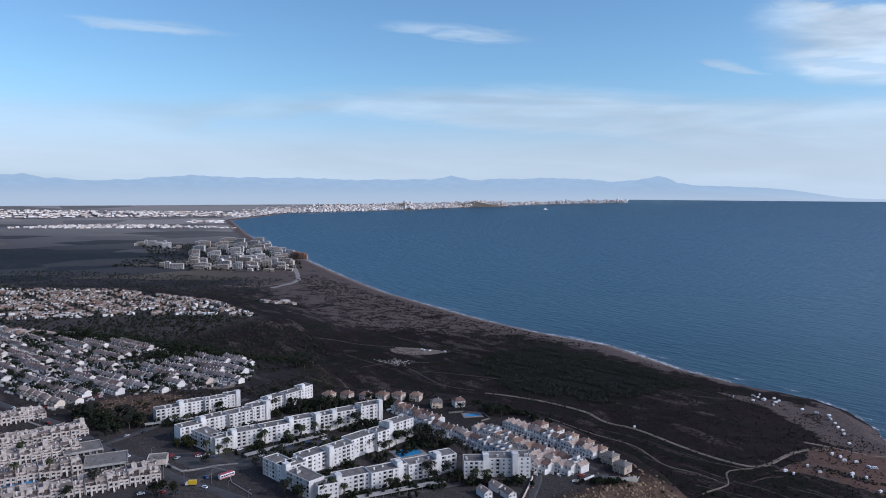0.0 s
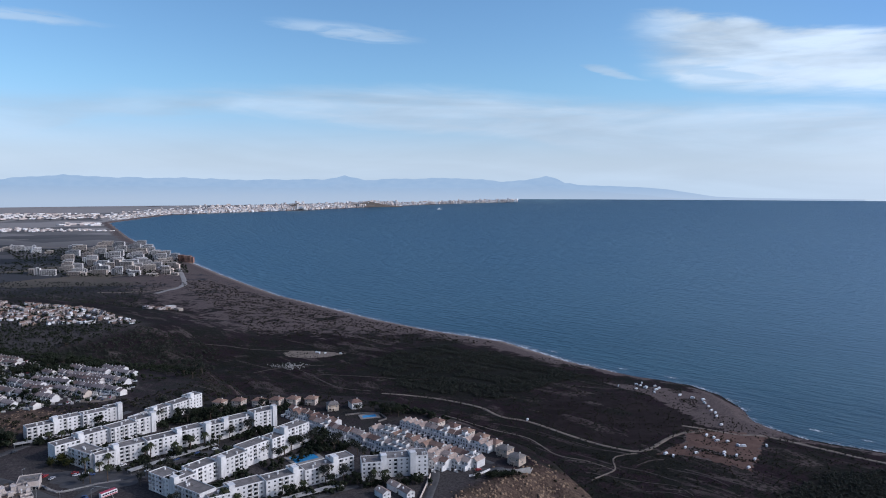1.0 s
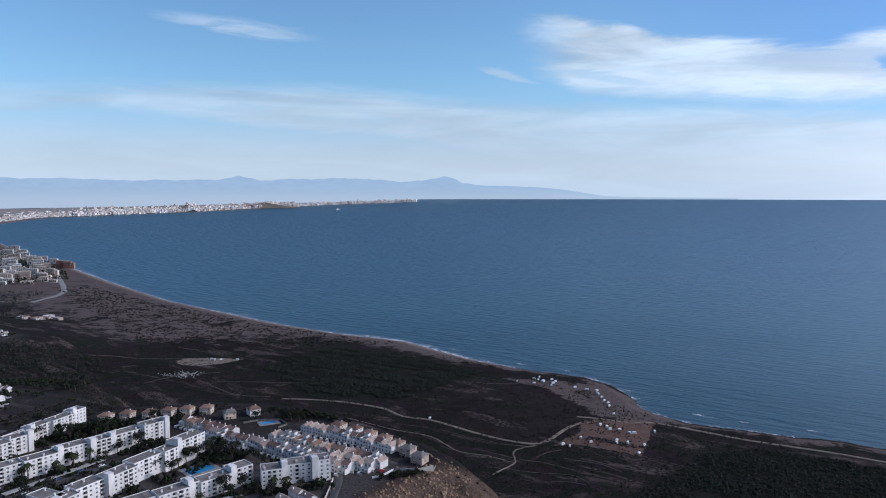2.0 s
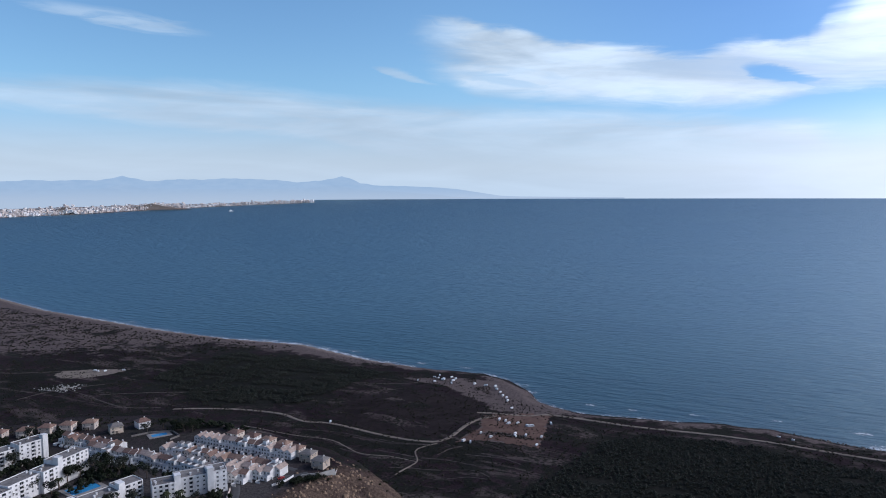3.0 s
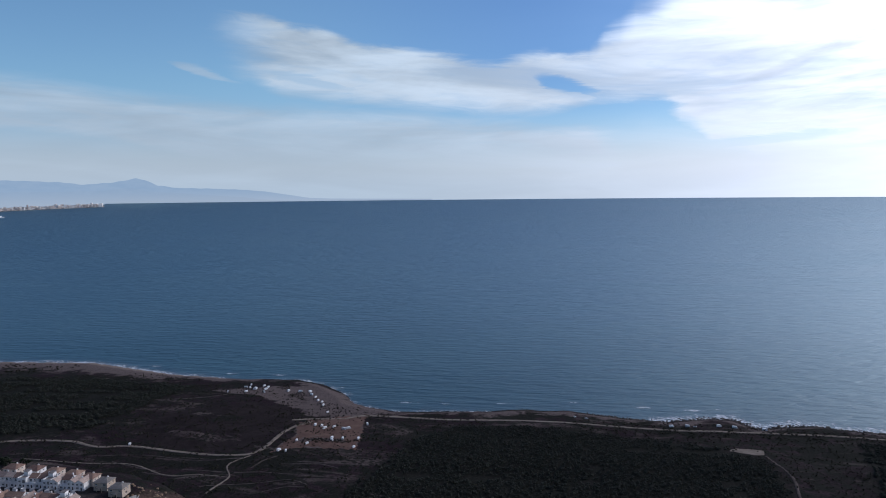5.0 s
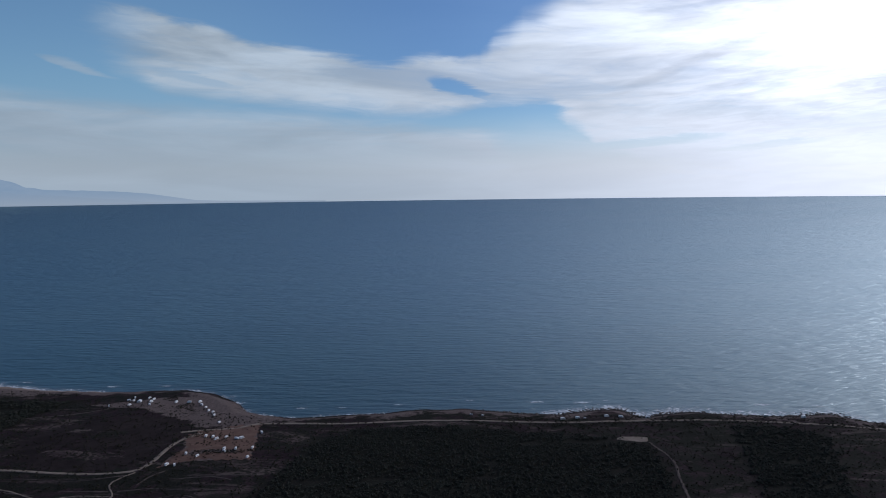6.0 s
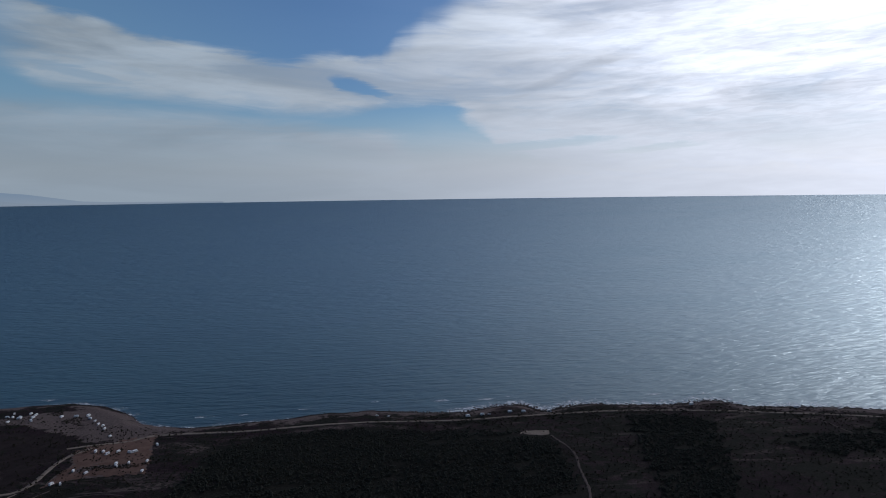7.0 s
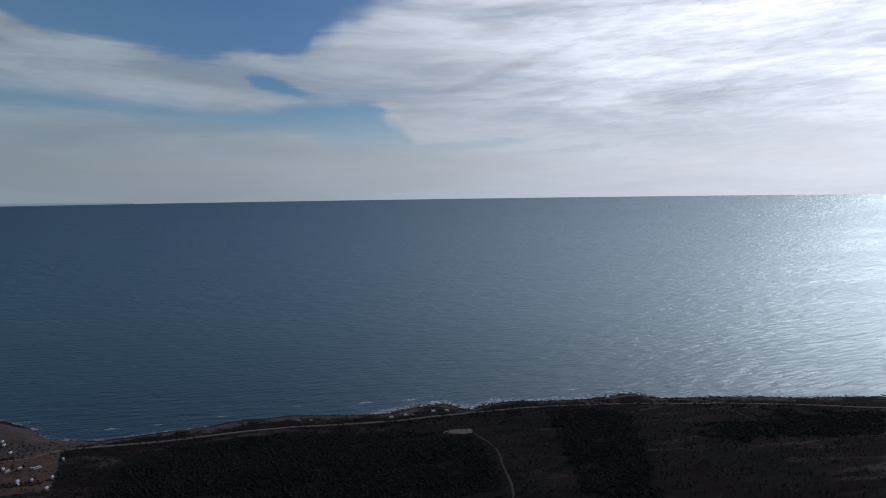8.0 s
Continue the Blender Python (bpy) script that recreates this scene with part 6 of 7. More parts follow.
def tree_thing(name, label, height, radius, flat, leaves, mat, seed, size=0.42, lobes=7):
    rng = random.Random(seed)
    ob = tagged(new(name), label, "tree")
    part("trunk", trunk_shape(height * 0.75, height * 0.035, rng).mesh("trunk", M_BARK), ob)
    part("crown", leaf_cloud(rng, leaves, radius, flat, size, lobes).mesh("crown", mat), ob, (0, 0, height - radius * flat * 0.75))
    return ob


def palm_thing(height, seed):
    rng = random.Random(seed)
    ob = tagged(new("palm_tree"), "tall palm tree with drooping fronds", "palm")
    t = Shape()
    for k in range(6):
        z0, z1 = height * k / 6, height * (k + 1) / 6
        r0, r1 = 0.28 - 0.02 * k, 0.27 - 0.02 * k
        t.prism([(-r0, z0), (r0, z0), (r1, z1), (-r1, z1)], "y", -r0, r0)
    part("trunk", t.mesh("trunk", M_BARK), ob)
    f = Shape()
    for k in range(18):
        rise, reach, a = rng.uniform(0.2, 1.5), rng.uniform(2.0, 2.8), radians(k * 137.5)
        pts = [(reach * u, rise * math.sin(u * 2.2) - 2.0 * u * u * u) for u in (0, 0.25, 0.5, 0.75, 1.0)]
        wid = (0.12, 0.45, 0.5, 0.38, 0.05)
        for j in range(4):
            for sgn in (-1, 1):
                quad = [(pts[j][0], 0, pts[j][1]), (pts[j + 1][0], 0, pts[j + 1][1]), (pts[j + 1][0], sgn * wid[j + 1], pts[j + 1][1] - 0.18), (pts[j][0], sgn * wid[j], pts[j][1] - 0.18)]
                f.face([(x * math.cos(a) - y * math.sin(a), x * math.sin(a) + y * math.cos(a), z + height) for x, y, z in quad])
    part("crown", f.mesh("crown", M_PALM), ob)
    return ob


PINES = [tree_thing("pine_tree", "dark green stone pine with broad crown", 8.0, 3.4, 0.75, 420, M_HEDGE, 3), tree_thing("pine_tree", "dark green pine with tall rounded crown", 9.0, 3.0, 1.0, 420, M_FOLIAGE, 4),
         tree_thing("broadleaf_tree", "dense dark green garden tree", 6.5, 2.8, 0.9, 380, M_HEDGE, 6)]
OLIVE = tree_thing("olive_tree", "low olive-green street tree", 6.0, 3.6, 0.8, 420, M_OLIVE, 7)
BUSH = tree_thing("garden_bush", "rounded dark garden bush", 3.2, 2.0, 0.85, 200, M_HEDGE, 8, 0.34, 5)
PALMS = [palm_thing(8.0, 1), palm_thing(5.5, 2)]


def plant(ob, x, y, group, scale=1.0, turn=0.0, sink=0.0):
    m = pose(x * U, y * U, ground_at(x * U, y * U) - sink, 0, 0, turn)
    scale *= 1.2
    if ob.name in used:
        made = again(ob, m)
    else:
        used.add(ob.name)
        made = ob
        made.matrix_basis = m
    made.scale = (scale, scale, scale)
    return tagged(made, group=group)


rng = random.Random(21)
for x, y in ((-132, 338), (-128, 341), (-124, 336)):
    plant(OLIVE, x, y, "trees on the estate", rng.uniform(0.8, 1.1), rng.uniform(0, 360))
for x, y, s in ((-23, 343, 1.5), (-18, 346, 1.2), (-37, 333, 1.0), (-34, 337, 1.1), (-28, 327, 0.9), (-102, 421, 1.0), (-82, 391, 1.2), (-78, 396, 1.3), (-71, 398, 1.2), (-66, 402, 1.1), (-97, 353, 1.1), (-111, 316, 0.9), (-156, 279, 0.9),
                (-118, 281, 1.1), (-112, 281, 1.0), (-122, 284, 0.9), (-20, 288, 0.9), (-3, 298, 1.0), (-6, 300, 1.1), (2, 300, 1.1), (8, 298, 0.9), (-88, 364, 1.0), (-74, 355, 1.1), (-64, 362, 0.9), (-56, 366, 1.0), (-47, 369, 1.0), (-40, 367, 0.9),
                (-120, 366, 0.9), (-118, 374, 1.0), (-106, 390, 1.0), (-100, 399, 1.1), (-130, 396, 1.0), (-84, 318, 0.9), (-80, 314, 1.0), (-76, 320, 1.0), (-86, 311, 0.8), (-60, 281, 0.8), (-66, 283, 1.0), (-58, 276, 1.0), (-44, 326, 0.9), (-48, 321, 1.0),
                (-8, 343, 1.0), (-2, 340, 1.0), (4, 336, 0.9), (9, 332, 0.9), (12, 326, 0.9), (-13, 350, 1.0), (-10, 355, 1.1), (-6, 348, 1.0), (0, 346, 0.9), (6, 341, 0.8), (20, 294, 0.8), (32, 294, 0.7), (14, 294, 0.8), (26, 295, 0.7), (26, 396, 1.0), (30, 391, 1.1), (34, 388, 0.9), (20, 400, 1.0),
                (12, 398, 0.8), (-44, 407, 1.0), (-54, 405, 1.0), (-90, 404, 1.0), (-145, 402, 0.9), (-95, 432, 0.9), (-170, 345, 0.8), (-206, 330, 0.9), (-150, 290, 0.9), (-172, 290, 0.8)):
    plant(rng.choice(PINES), x, y, "trees on the estate", s * rng.uniform(0.85, 1.05), rng.uniform(0, 360))
for x, y in ((-201, 381), (-195, 377), (-189, 373), (-183, 371), (-177, 370), (-171, 372), (-166, 376), (-186, 366), (-179, 363), (-173, 362), (-167, 365), (-161, 370), (-192, 384), (-182, 380), (-174, 381), (-208, 386), (-200, 392), (-169, 357), (-176, 353),
             (-236, 437), (-229, 432), (-243, 436), (-250, 440), (-222, 429), (-293, 463), (-288, 467), (-281, 458), (-191, 460), (-186, 457), (-347, 582), (-341, 588), (-284, 535), (-280, 529), (-276, 533), (-288, 541), (-240, 536), (-234, 541), (-244, 530), (-246, 548),
             (-238, 552), (-230, 560), (-222, 566), (-226, 575), (-214, 572), (-206, 566), (-218, 585), (-205, 580), (-196, 572), (-110, 548), (-104, 542), (-99, 530), (-118, 553), (-126, 560), (-108, 515), (-102, 505)):
    plant(rng.choice(PINES), x + rng.uniform(-2, 2), y + rng.uniform(-2, 2), "trees round the terraces", rng.uniform(0.7, 1.15), rng.uniform(0, 360))
for x, y in ((-372, 670), (-365, 664), (-357, 660), (-349, 655), (-340, 650), (-331, 645), (-360, 675), (-345, 668), (-335, 660), (-406, 745), (-398, 738), (-402, 752), (-396, 746), (-350, 730), (-342, 727), (-334, 724), (-325, 720), (-314, 715), (-338, 735), (-325, 730),
             (-262, 702), (-256, 698), (-266, 708), (-259, 710), (-279, 766), (-274, 760), (-270, 772), (-262, 690), (-268, 695), (-300, 690), (-290, 684), (-310, 695), (-250, 680), (-242, 672), (-238, 690)):
    plant(rng.choice(PINES), x + rng.uniform(-3, 3), y + rng.uniform(-3, 3), "trees on the far slope", rng.uniform(1.0, 1.6), rng.uniform(0, 360))
for x, y in ((-50, 280), (-46, 283), (-41, 284), (-89, 341), (-79, 346), (-72, 348), (-66, 352), (-76, 342), (-113, 325), (-108, 328), (-105, 331), (-56, 327), (-51, 331), (-53, 324), (-22, 289), (-15, 293), (15, 296), (20, 298), (-26, 336), (-140, 372), (-146, 372), (-120, 377),
             (-92, 343), (-60, 358), (-101, 317), (-108, 316), (-188, 297), (-176, 303), (-200, 322)):
    plant(rng.choice(PALMS), x, y, "palms on the estate", rng.uniform(0.85, 1.15), rng.uniform(0, 360))
for i in range(90):
    x0, y0, dx, dy = rng.choice([(-45, 281, 50, 26), (-105, 333, 70, 46), (-60, 300, 45, 48), (10, 297, 28, 2), (-150, 372, 26, 30), (6, 345, -20, 20), (60, 300, 24, 2), (-108, 392, 24, 34)])
    u = rng.random()
    plant(BUSH, x0 + dx * u + rng.uniform(-1, 1), y0 + dy * u - rng.uniform(1.5, 4), "bushes round the apartments", rng.uniform(0.5, 1.1), rng.uniform(0, 360))

# the pine woods, too many to count
def clump_template(seed, lumps, tall):
    """A small tree of tufts: jittered eight-sided lumps round a short stem."""
    rng = random.Random(seed)
    v, f = [], []
    for k in range(lumps):
        a, d = rng.uniform(0, 6.283), rng.uniform(0.0, 0.42)
        c = (math.cos(a) * d, math.sin(a) * d, tall * (0.45 + 0.5 * rng.random() * (1 - d)))
        r = rng.uniform(0.14, 0.27)
        i = len(v)
        for q in ((1, 0, 0), (0, 1, 0), (-1, 0, 0), (0, -1, 0), (0, 0, 0.8), (0, 0, -0.7)):
            v.append(tuple(c[j] + (q[j] + rng.uniform(-0.35, 0.35)) * r for j in range(3)))
        f += [(i + p, i + (p + 1) % 4, i + 4) for p in range(4)] + [(i + (p + 1) % 4, i + p, i + 5) for p in range(4)]
    i = len(v)
    v += [(0.03, 0, 0), (-0.02, 0.03, 0), (-0.02, -0.03, 0), (0, 0, tall * 0.7)]
    f += [(i, i + 1, i + 3), (i + 1, i + 2, i + 3), (i + 2, i, i + 3)]
    return v, f


def scatter(poly, spacing, rng, thin=0.0, soft=6.0):
    x0, x1 = min(p[0] for p in poly), max(p[0] for p in poly)
    y0, y1 = min(p[1] for p in poly), max(p[1] for p in poly)
    n = int((x1 - x0) * (y1 - y0) / spacing ** 2)
    xs = np.array([rng.uniform(x0, x1) for _ in range(n)])
    ys = np.array([rng.uniform(y0, y1) for _ in range(n)])
    d = signed(xs, ys, poly)
    gap = ripple(xs, ys, 14.0, 3.0) + 0.6 * ripple(xs, ys, 41.0, 5.0)
    keep = (d + 8 * ripple(xs, ys, 11.0, 7.0) > 0) & (gap > -1.0 + thin)
    return xs[keep], ys[keep]


def wood(name, poly, spacing, sizes, mat, label, seed, thin=0.0, lumps=11, tall=1.1):
    rng = random.Random(seed)
    xs, ys = scatter(plan(poly), spacing, rng, thin)
    P = far(np.stack([xs, ys, ground(xs, ys) - 0.2], -1))
    ks = np.hypot(P[:, 0], P[:, 1]) / np.hypot(xs, ys)
    vs, fs, base = [], [], 0
    for k in range(3):
        tv, tf = clump_template(seed * 7 + k, lumps, tall)
        places = [(*P[i], rng.uniform(*sizes) * ks[i]) for i in range(k, len(xs), 3)]
        if not places:
            continue
        v, f = strew(tv, tf, places, rng)
        vs.append(v)
        fs.append(f + base)
        base += len(v)
    ob = new(name, big_mesh(name, np.concatenate(vs), np.concatenate(fs), mat))
    return tagged(ob, label, "trees", kind="stuff")


wood("pine_wood", WOODS[0], 3.2, (2.0, 4.2), M_FOLIAGE, "dark green pine wood on the coastal plain", 31, 0.75, 9, 0.8)
wood("pine_wood", WOODS[1], 2.7, (1.9, 3.7), M_FOLIAGE, "dense dark pine wood below the plateau", 32, 0.2, 7, 0.72)
wood("pine_wood", WOODS[2], 2.8, (1.9, 3.7), M_FOLIAGE, "dense dark pine wood on the slope", 33, 0.15, 7, 0.72)
wood("pine_wood", WOODS[3], 3.0, (1.9, 3.9), M_FOLIAGE, "dark pine wood near the shore", 34, 0.45, 7, 0.72)
PLAIN = [(-100, 470), (-60, 460), (20, 440), (70, 400), (110, 330), (80, 270), (130, 180), (220, 60), (330, -80), (660, -150), (660, 40), (560, 200), (440, 330), (340, 470), (300, 600), (240, 740), (150, 800), (20, 850), (-90, 860), (-200, 840), (-230, 700), (-140, 570)]
wood("scrub", PLAIN, 5.0, (1.1, 3.2), M_SCRUB, "low dark scrub and bushes over the plain", 35, 0.55, 5, 0.7)
wood("scrub", [(-100, 880), (40, 830), (190, 830), (110, 930), (30, 1020), (-40, 1130), (-130, 1260), (-260, 1500), (-330, 1480), (-200, 1150)], 7.5, (1.6, 4.4), M_SCRUB, "dune scrub behind the beach", 36, 0.5, 5, 0.6)
wood("scrub", [(-420, 700), (-240, 690), (-150, 600), (-120, 640), (-130, 800), (-220, 860), (-330, 880), (-420, 800)], 7.0, (2.0, 5.0), M_FOLIAGE, "dark bushes on the hillside", 37, 0.3, 7, 0.9)
wood("shore_scrub", [(425, 352), (445, 352), (500, 290), (560, 215), (600, 160), (640, 100), (660, 20), (690, -90), (668, -90), (640, -10), (622, 56), (596, 124), (556, 188), (520, 230), (480, 264), (447, 296)], 5.0, (1.5, 3.2), M_SCRUB, "dark scrub along the rocky shore", 38, 0.3, 6, 0.6)
for poly in ([(266, 490), (289, 502), (287, 488), (269, 485)], [(247, 454), (266, 446), (276, 432), (290, 424), (279, 420), (262, 436), (245, 444)], [(228, 452), (250, 465), (251, 461), (231, 449)],
             [(307, 574), (320, 578), (321, 562), (306, 554)], [(310, 610), (323, 608), (317, 589), (307, 594)]):
    wood("car_park_bushes", poly, 1.9, (0.9, 2.2), M_SCRUB, "low dark bushes left between the parking bays", 60 + poly[0][0], -0.6, 5, 0.6)
wood("scrub", [(-205, 400), (-150, 440), (-120, 450), (-100, 480), (-60, 440), (20, 425), (40, 405), (-60, 420), (-110, 430), (-140, 405), (-165, 390)], 4.2, (1.4, 3.6), M_SCRUB, "dark scrub on the slope behind the apartments", 42, 0.1, 6, 0.7)
wood("hedge", [(-19, 352), (-5, 350), (10, 338), (22, 326), (18, 321), (4, 332), (-14, 343)], 2.6, (3.0, 4.6), M_HEDGE, "tall dark hedge behind the pool", 39, -0.5, 11, 1.0)
wood("resort_trees", [(-760, 1560), (-380, 1540), (-330, 1640), (-400, 1900), (-480, 2150), (-800, 2300), (-980, 2250), (-800, 1900)], 17.0, (5.0, 11.0), M_HEDGE, "dark trees between the resort buildings", 41, 0.45, 6, 0.9)
wood("far_trees", [(-900, 1500), (-320, 1420), (-330, 1300), (-230, 1050), (-360, 1090), (-620, 1190), (-1000, 1200)], 13.0, (3.5, 7.0), M_FOLIAGE, "dark trees on the plain before the resort", 40, 0.45, 5, 0.9)

# garden planting, joined
for i, poly in enumerate(([(-52, 275), (8, 305), (12, 299), (-46, 268)], [(-66, 291), (-14, 346), (-8, 340), (-58, 288)], [(-108, 326), (-28, 380), (-24, 374), (-102, 322)], [(-134, 342), (-104, 370), (-98, 366), (-128, 338)],
                          [(-158, 372), (-128, 396), (-120, 390), (-152, 368)], [(-108, 381), (-84, 410), (-76, 404), (-100, 378)], [(-96, 400), (-60, 416), (-20, 412), (-24, 402), (-60, 396), (-86, 386)],
                          [(-72, 318), (-40, 356), (-52, 360), (-82, 330)], [(10, 299), (40, 300), (40, 294), (12, 293)], [(20, 392), (44, 386), (58, 372), (64, 380), (46, 398), (24, 406)])):
    wood("garden_shrubs", poly, 3.2, (2.2, 5.6), M_HEDGE, "dense dark green garden shrubs and small trees", 90 + i, 0.2, 9, 0.95)
wood("roadside_trees", [(-210, 388), (-196, 392), (-170, 384), (-160, 366), (-172, 356), (-186, 364), (-204, 378)], 3.6, (3.5, 6.5), M_HEDGE, "dark trees at the foot of the earth bank", 101, 0.0, 10, 1.0)
wood("street_trees", [(-330, 470), (-240, 415), (-150, 440), (-105, 500), (-100, 545), (-150, 570), (-250, 640), (-330, 660), (-420, 640), (-400, 520)], 5.2, (2.2, 5.5), M_HEDGE, "dark trees scattered between the terraces", 102, 0.75, 9, 0.95)
wood("street_trees", [(-236, 540), (-200, 540), (-150, 560), (-190, 600), (-240, 620)], 5.0, (3.5, 7.0), M_HEDGE, "dark belt of trees behind the terraces", 103, 0.35, 9, 0.95)
wood("street_trees", [(-400, 660), (-330, 640), (-250, 650), (-240, 700), (-330, 735), (-420, 750)], 6.0, (4.0, 8.0), M_HEDGE, "dark belt of trees on the slope", 104, 0.4, 9, 0.95)
wood("town_trees", TOWN_HILL, 10.0, (3.0, 6.5), M_HEDGE, "dark trees among the town's houses", 105, 0.3, 7, 0.95)

# ------------------------------------------------------------------ rocks and foam
def lump_template(seed):
    rng = random.Random(seed)
    v = [(x * rng.uniform(0.6, 1.1), y * rng.uniform(0.6, 1.1), z * rng.uniform(0.5, 1.0)) for x, y, z in
         ((-.5, -.5, -.3), (.5, -.5, -.3), (.5, .5, -.3), (-.5, .5, -.3), (-.35, -.35, .45), (.4, -.3, .4), (.3, .4, .5), (-.4, .3, .35))]
    f = [(0, 1, 5), (0, 5, 4), (1, 2, 6), (1, 6, 5), (2, 3, 7), (2, 7, 6), (3, 0, 4), (3, 4, 7), (4, 5, 6), (4, 6, 7)]
    return v, f


def rocks(name, places, mat, label, seed):
    rng = random.Random(seed)
    v, f = strew(*lump_template(seed), places, rng, (0.5, 1.0))
    return tagged(new(name, big_mesh(name, v, f, mat)), label, "rocks", kind="stuff")


rng = random.Random(51)
shore_near = smooth_line(plan(SHORE[19:-3]), 1.7)
spots = []
for p in shore_near:
    rocky = 0.35 + 0.65 * (p.y < 504)
    for k in range(3 if p.y < 504 else 1):
        if rng.random() < rocky:
            x, y = p.x + rng.gauss(-3, 4.0), p.y + rng.gauss(-2, 4.0)
            spots.append((x, y, max(ground_at(x, y), -0.2) + 0.1, rng.uniform(0.8, 3.6) * (1.0 if p.y < 504 else 0.6)))
rocks("shore_rocks", spots, M_ROCK, "low dark rocks along the water's edge", 52)
spots = []
for i in range(700):
    u = rng.random()
    x, y = U * (46 + 55 * u + rng.gauss(0, 5)), U * (268 + 40 * u + rng.gauss(-6, 9))
    spots.append((x, y, ground_at(x, y) + 0.1, rng.uniform(0.5, 2.4)))
rocks("cliff_rocks", spots, M_CLIFF, "ochre rocks on the broken slope", 53)
spots = []
for i in range(260):
    x, y = U * rng.gauss(-185, 16), U * rng.gauss(412, 14)
    spots.append((x, y, ground_at(x, y) + 0.05, rng.uniform(0.5, 1.8)))
rocks("bank_rocks", spots, M_CLIFF, "ochre rubble on the earth bank", 54)


def foam_surface():
    def build(n):
        at = n.add("ShaderNodeNewGeometry").outputs["Position"]
        a = n.noise(n.add("ShaderNodeMapping", {"Vector": at, "Rotation": (0, 0, radians(-38)), "Scale": (1.0, 0.35, 1.0)}).outputs[0], 0.35, 5.0, 0.65, 0.6)
        b = n.noise(at, 0.05, 3.0, 0.5)
        edge = n.add("ShaderNodeAttribute", attribute_name="froth").outputs["Fac"]
        f = n.math("ADD", n.math("ADD", n.math("SUBTRACT", n.math("MULTIPLY", a, 2.0), 0.5), n.math("MULTIPLY", b, 0.7)), n.math("SUBTRACT", edge, 1.0))
        cover = n.ramp(f, 0.62, 0.95, 0.0, 0.8)
        white = n.add("ShaderNodeBsdfPrincipled", {"Base Color": (0.62, 0.66, 0.69, 1), "Roughness": 0.7}).outputs[0]
        clear = n.add("ShaderNodeBsdfTransparent").outputs[0]
        return n.add("ShaderNodeMixShader", {0: cover, 1: clear, 2: white}).outputs[0]

    return material("sea_foam", build)


M_FROTH = foam_surface()


def foam_band(first, last, width, strength, label):
    """Broken surf along a stretch of the shore, lying just above the water."""
    line = smooth_line(plan(SHORE[first:last]), 4.0)
    rows, froth = [], []
    for i, p in enumerate(line):
        t = (line[min(i + 1, len(line) - 1)] - line[max(i - 1, 0)]).normalized()
        n = Vector((-t.y, t.x))
        rows.append([(p.x + n.x * o * width, p.y + n.y * o * width, 0.12 + 0.05 * math.sin(i)) for o in (-0.35, 0.0, 0.25, 0.6, 1.0)])
        end = min(1.0, min(i, len(line) - 1 - i) / 6)
        froth.append([strength * k * end for k in (0.9, 1.0, 0.85, 0.7, 0.2)])
    ob = grid_object("surf", far(np.array(rows)), M_FROTH)
    a = ob.data.attributes.new("froth", "FLOAT", "POINT")
    a.data.foreach_set("value", np.array(froth).reshape(-1))
    return tagged(ob, label, "surf", kind="structure")


foam_band(8, 19, 20, 0.98, "thin white surf along the beach")
foam_band(19, 30, 12, 0.84, "thin white surf along the cove")
foam_band(35, 49, 30, 1.02, "broken white surf over the rocks")
for i, (x, y, w, d, turn) in enumerate(((340, 660, 34, 10, -50), (362, 575, 22, 7, -80), (380, 492, 34, 10, -50), (402, 466, 22, 6, -45), (523, 340, 44, 14, -50), (548, 306, 40, 14, -45), (566, 292, 24, 9, -40), (490, 390, 26, 7, -50), (640, 178, 34, 10, -50), (572, 240, 26, 8, -50), (665, 140, 30, 9, -60), (255, 790, 40, 9, -60), (170, 905, 50, 9, -50), (20, 1120, 60, 10, -55), (440, 432, 24, 6, -48), (305, 700, 30, 7, -52))):
    g = [[((u - 0.5) * w * U, (v - 0.5) * d * U * (1 - 0.6 * abs(u - 0.5)), 0.14) for u in np.linspace(0, 1, 9)] for v in np.linspace(0, 1, 5)]
    ob = grid_object("breaker", np.array(g), M_FROTH)
    a = ob.data.attributes.new("froth", "FLOAT", "POINT")
    a.data.foreach_set("value", np.array([[max(0.0, 1.12 - 1.5 * abs(u - 0.5) - 1.2 * abs(v - 0.5)) for u in np.linspace(0, 1, 9)] for v in np.linspace(0, 1, 5)]).reshape(-1))
    ob.matrix_basis = pose(x * U, y * U, 0, 0, 0, turn)
    tagged(ob, "white breaking wave off the shore", "wave", "breakers", "structure")

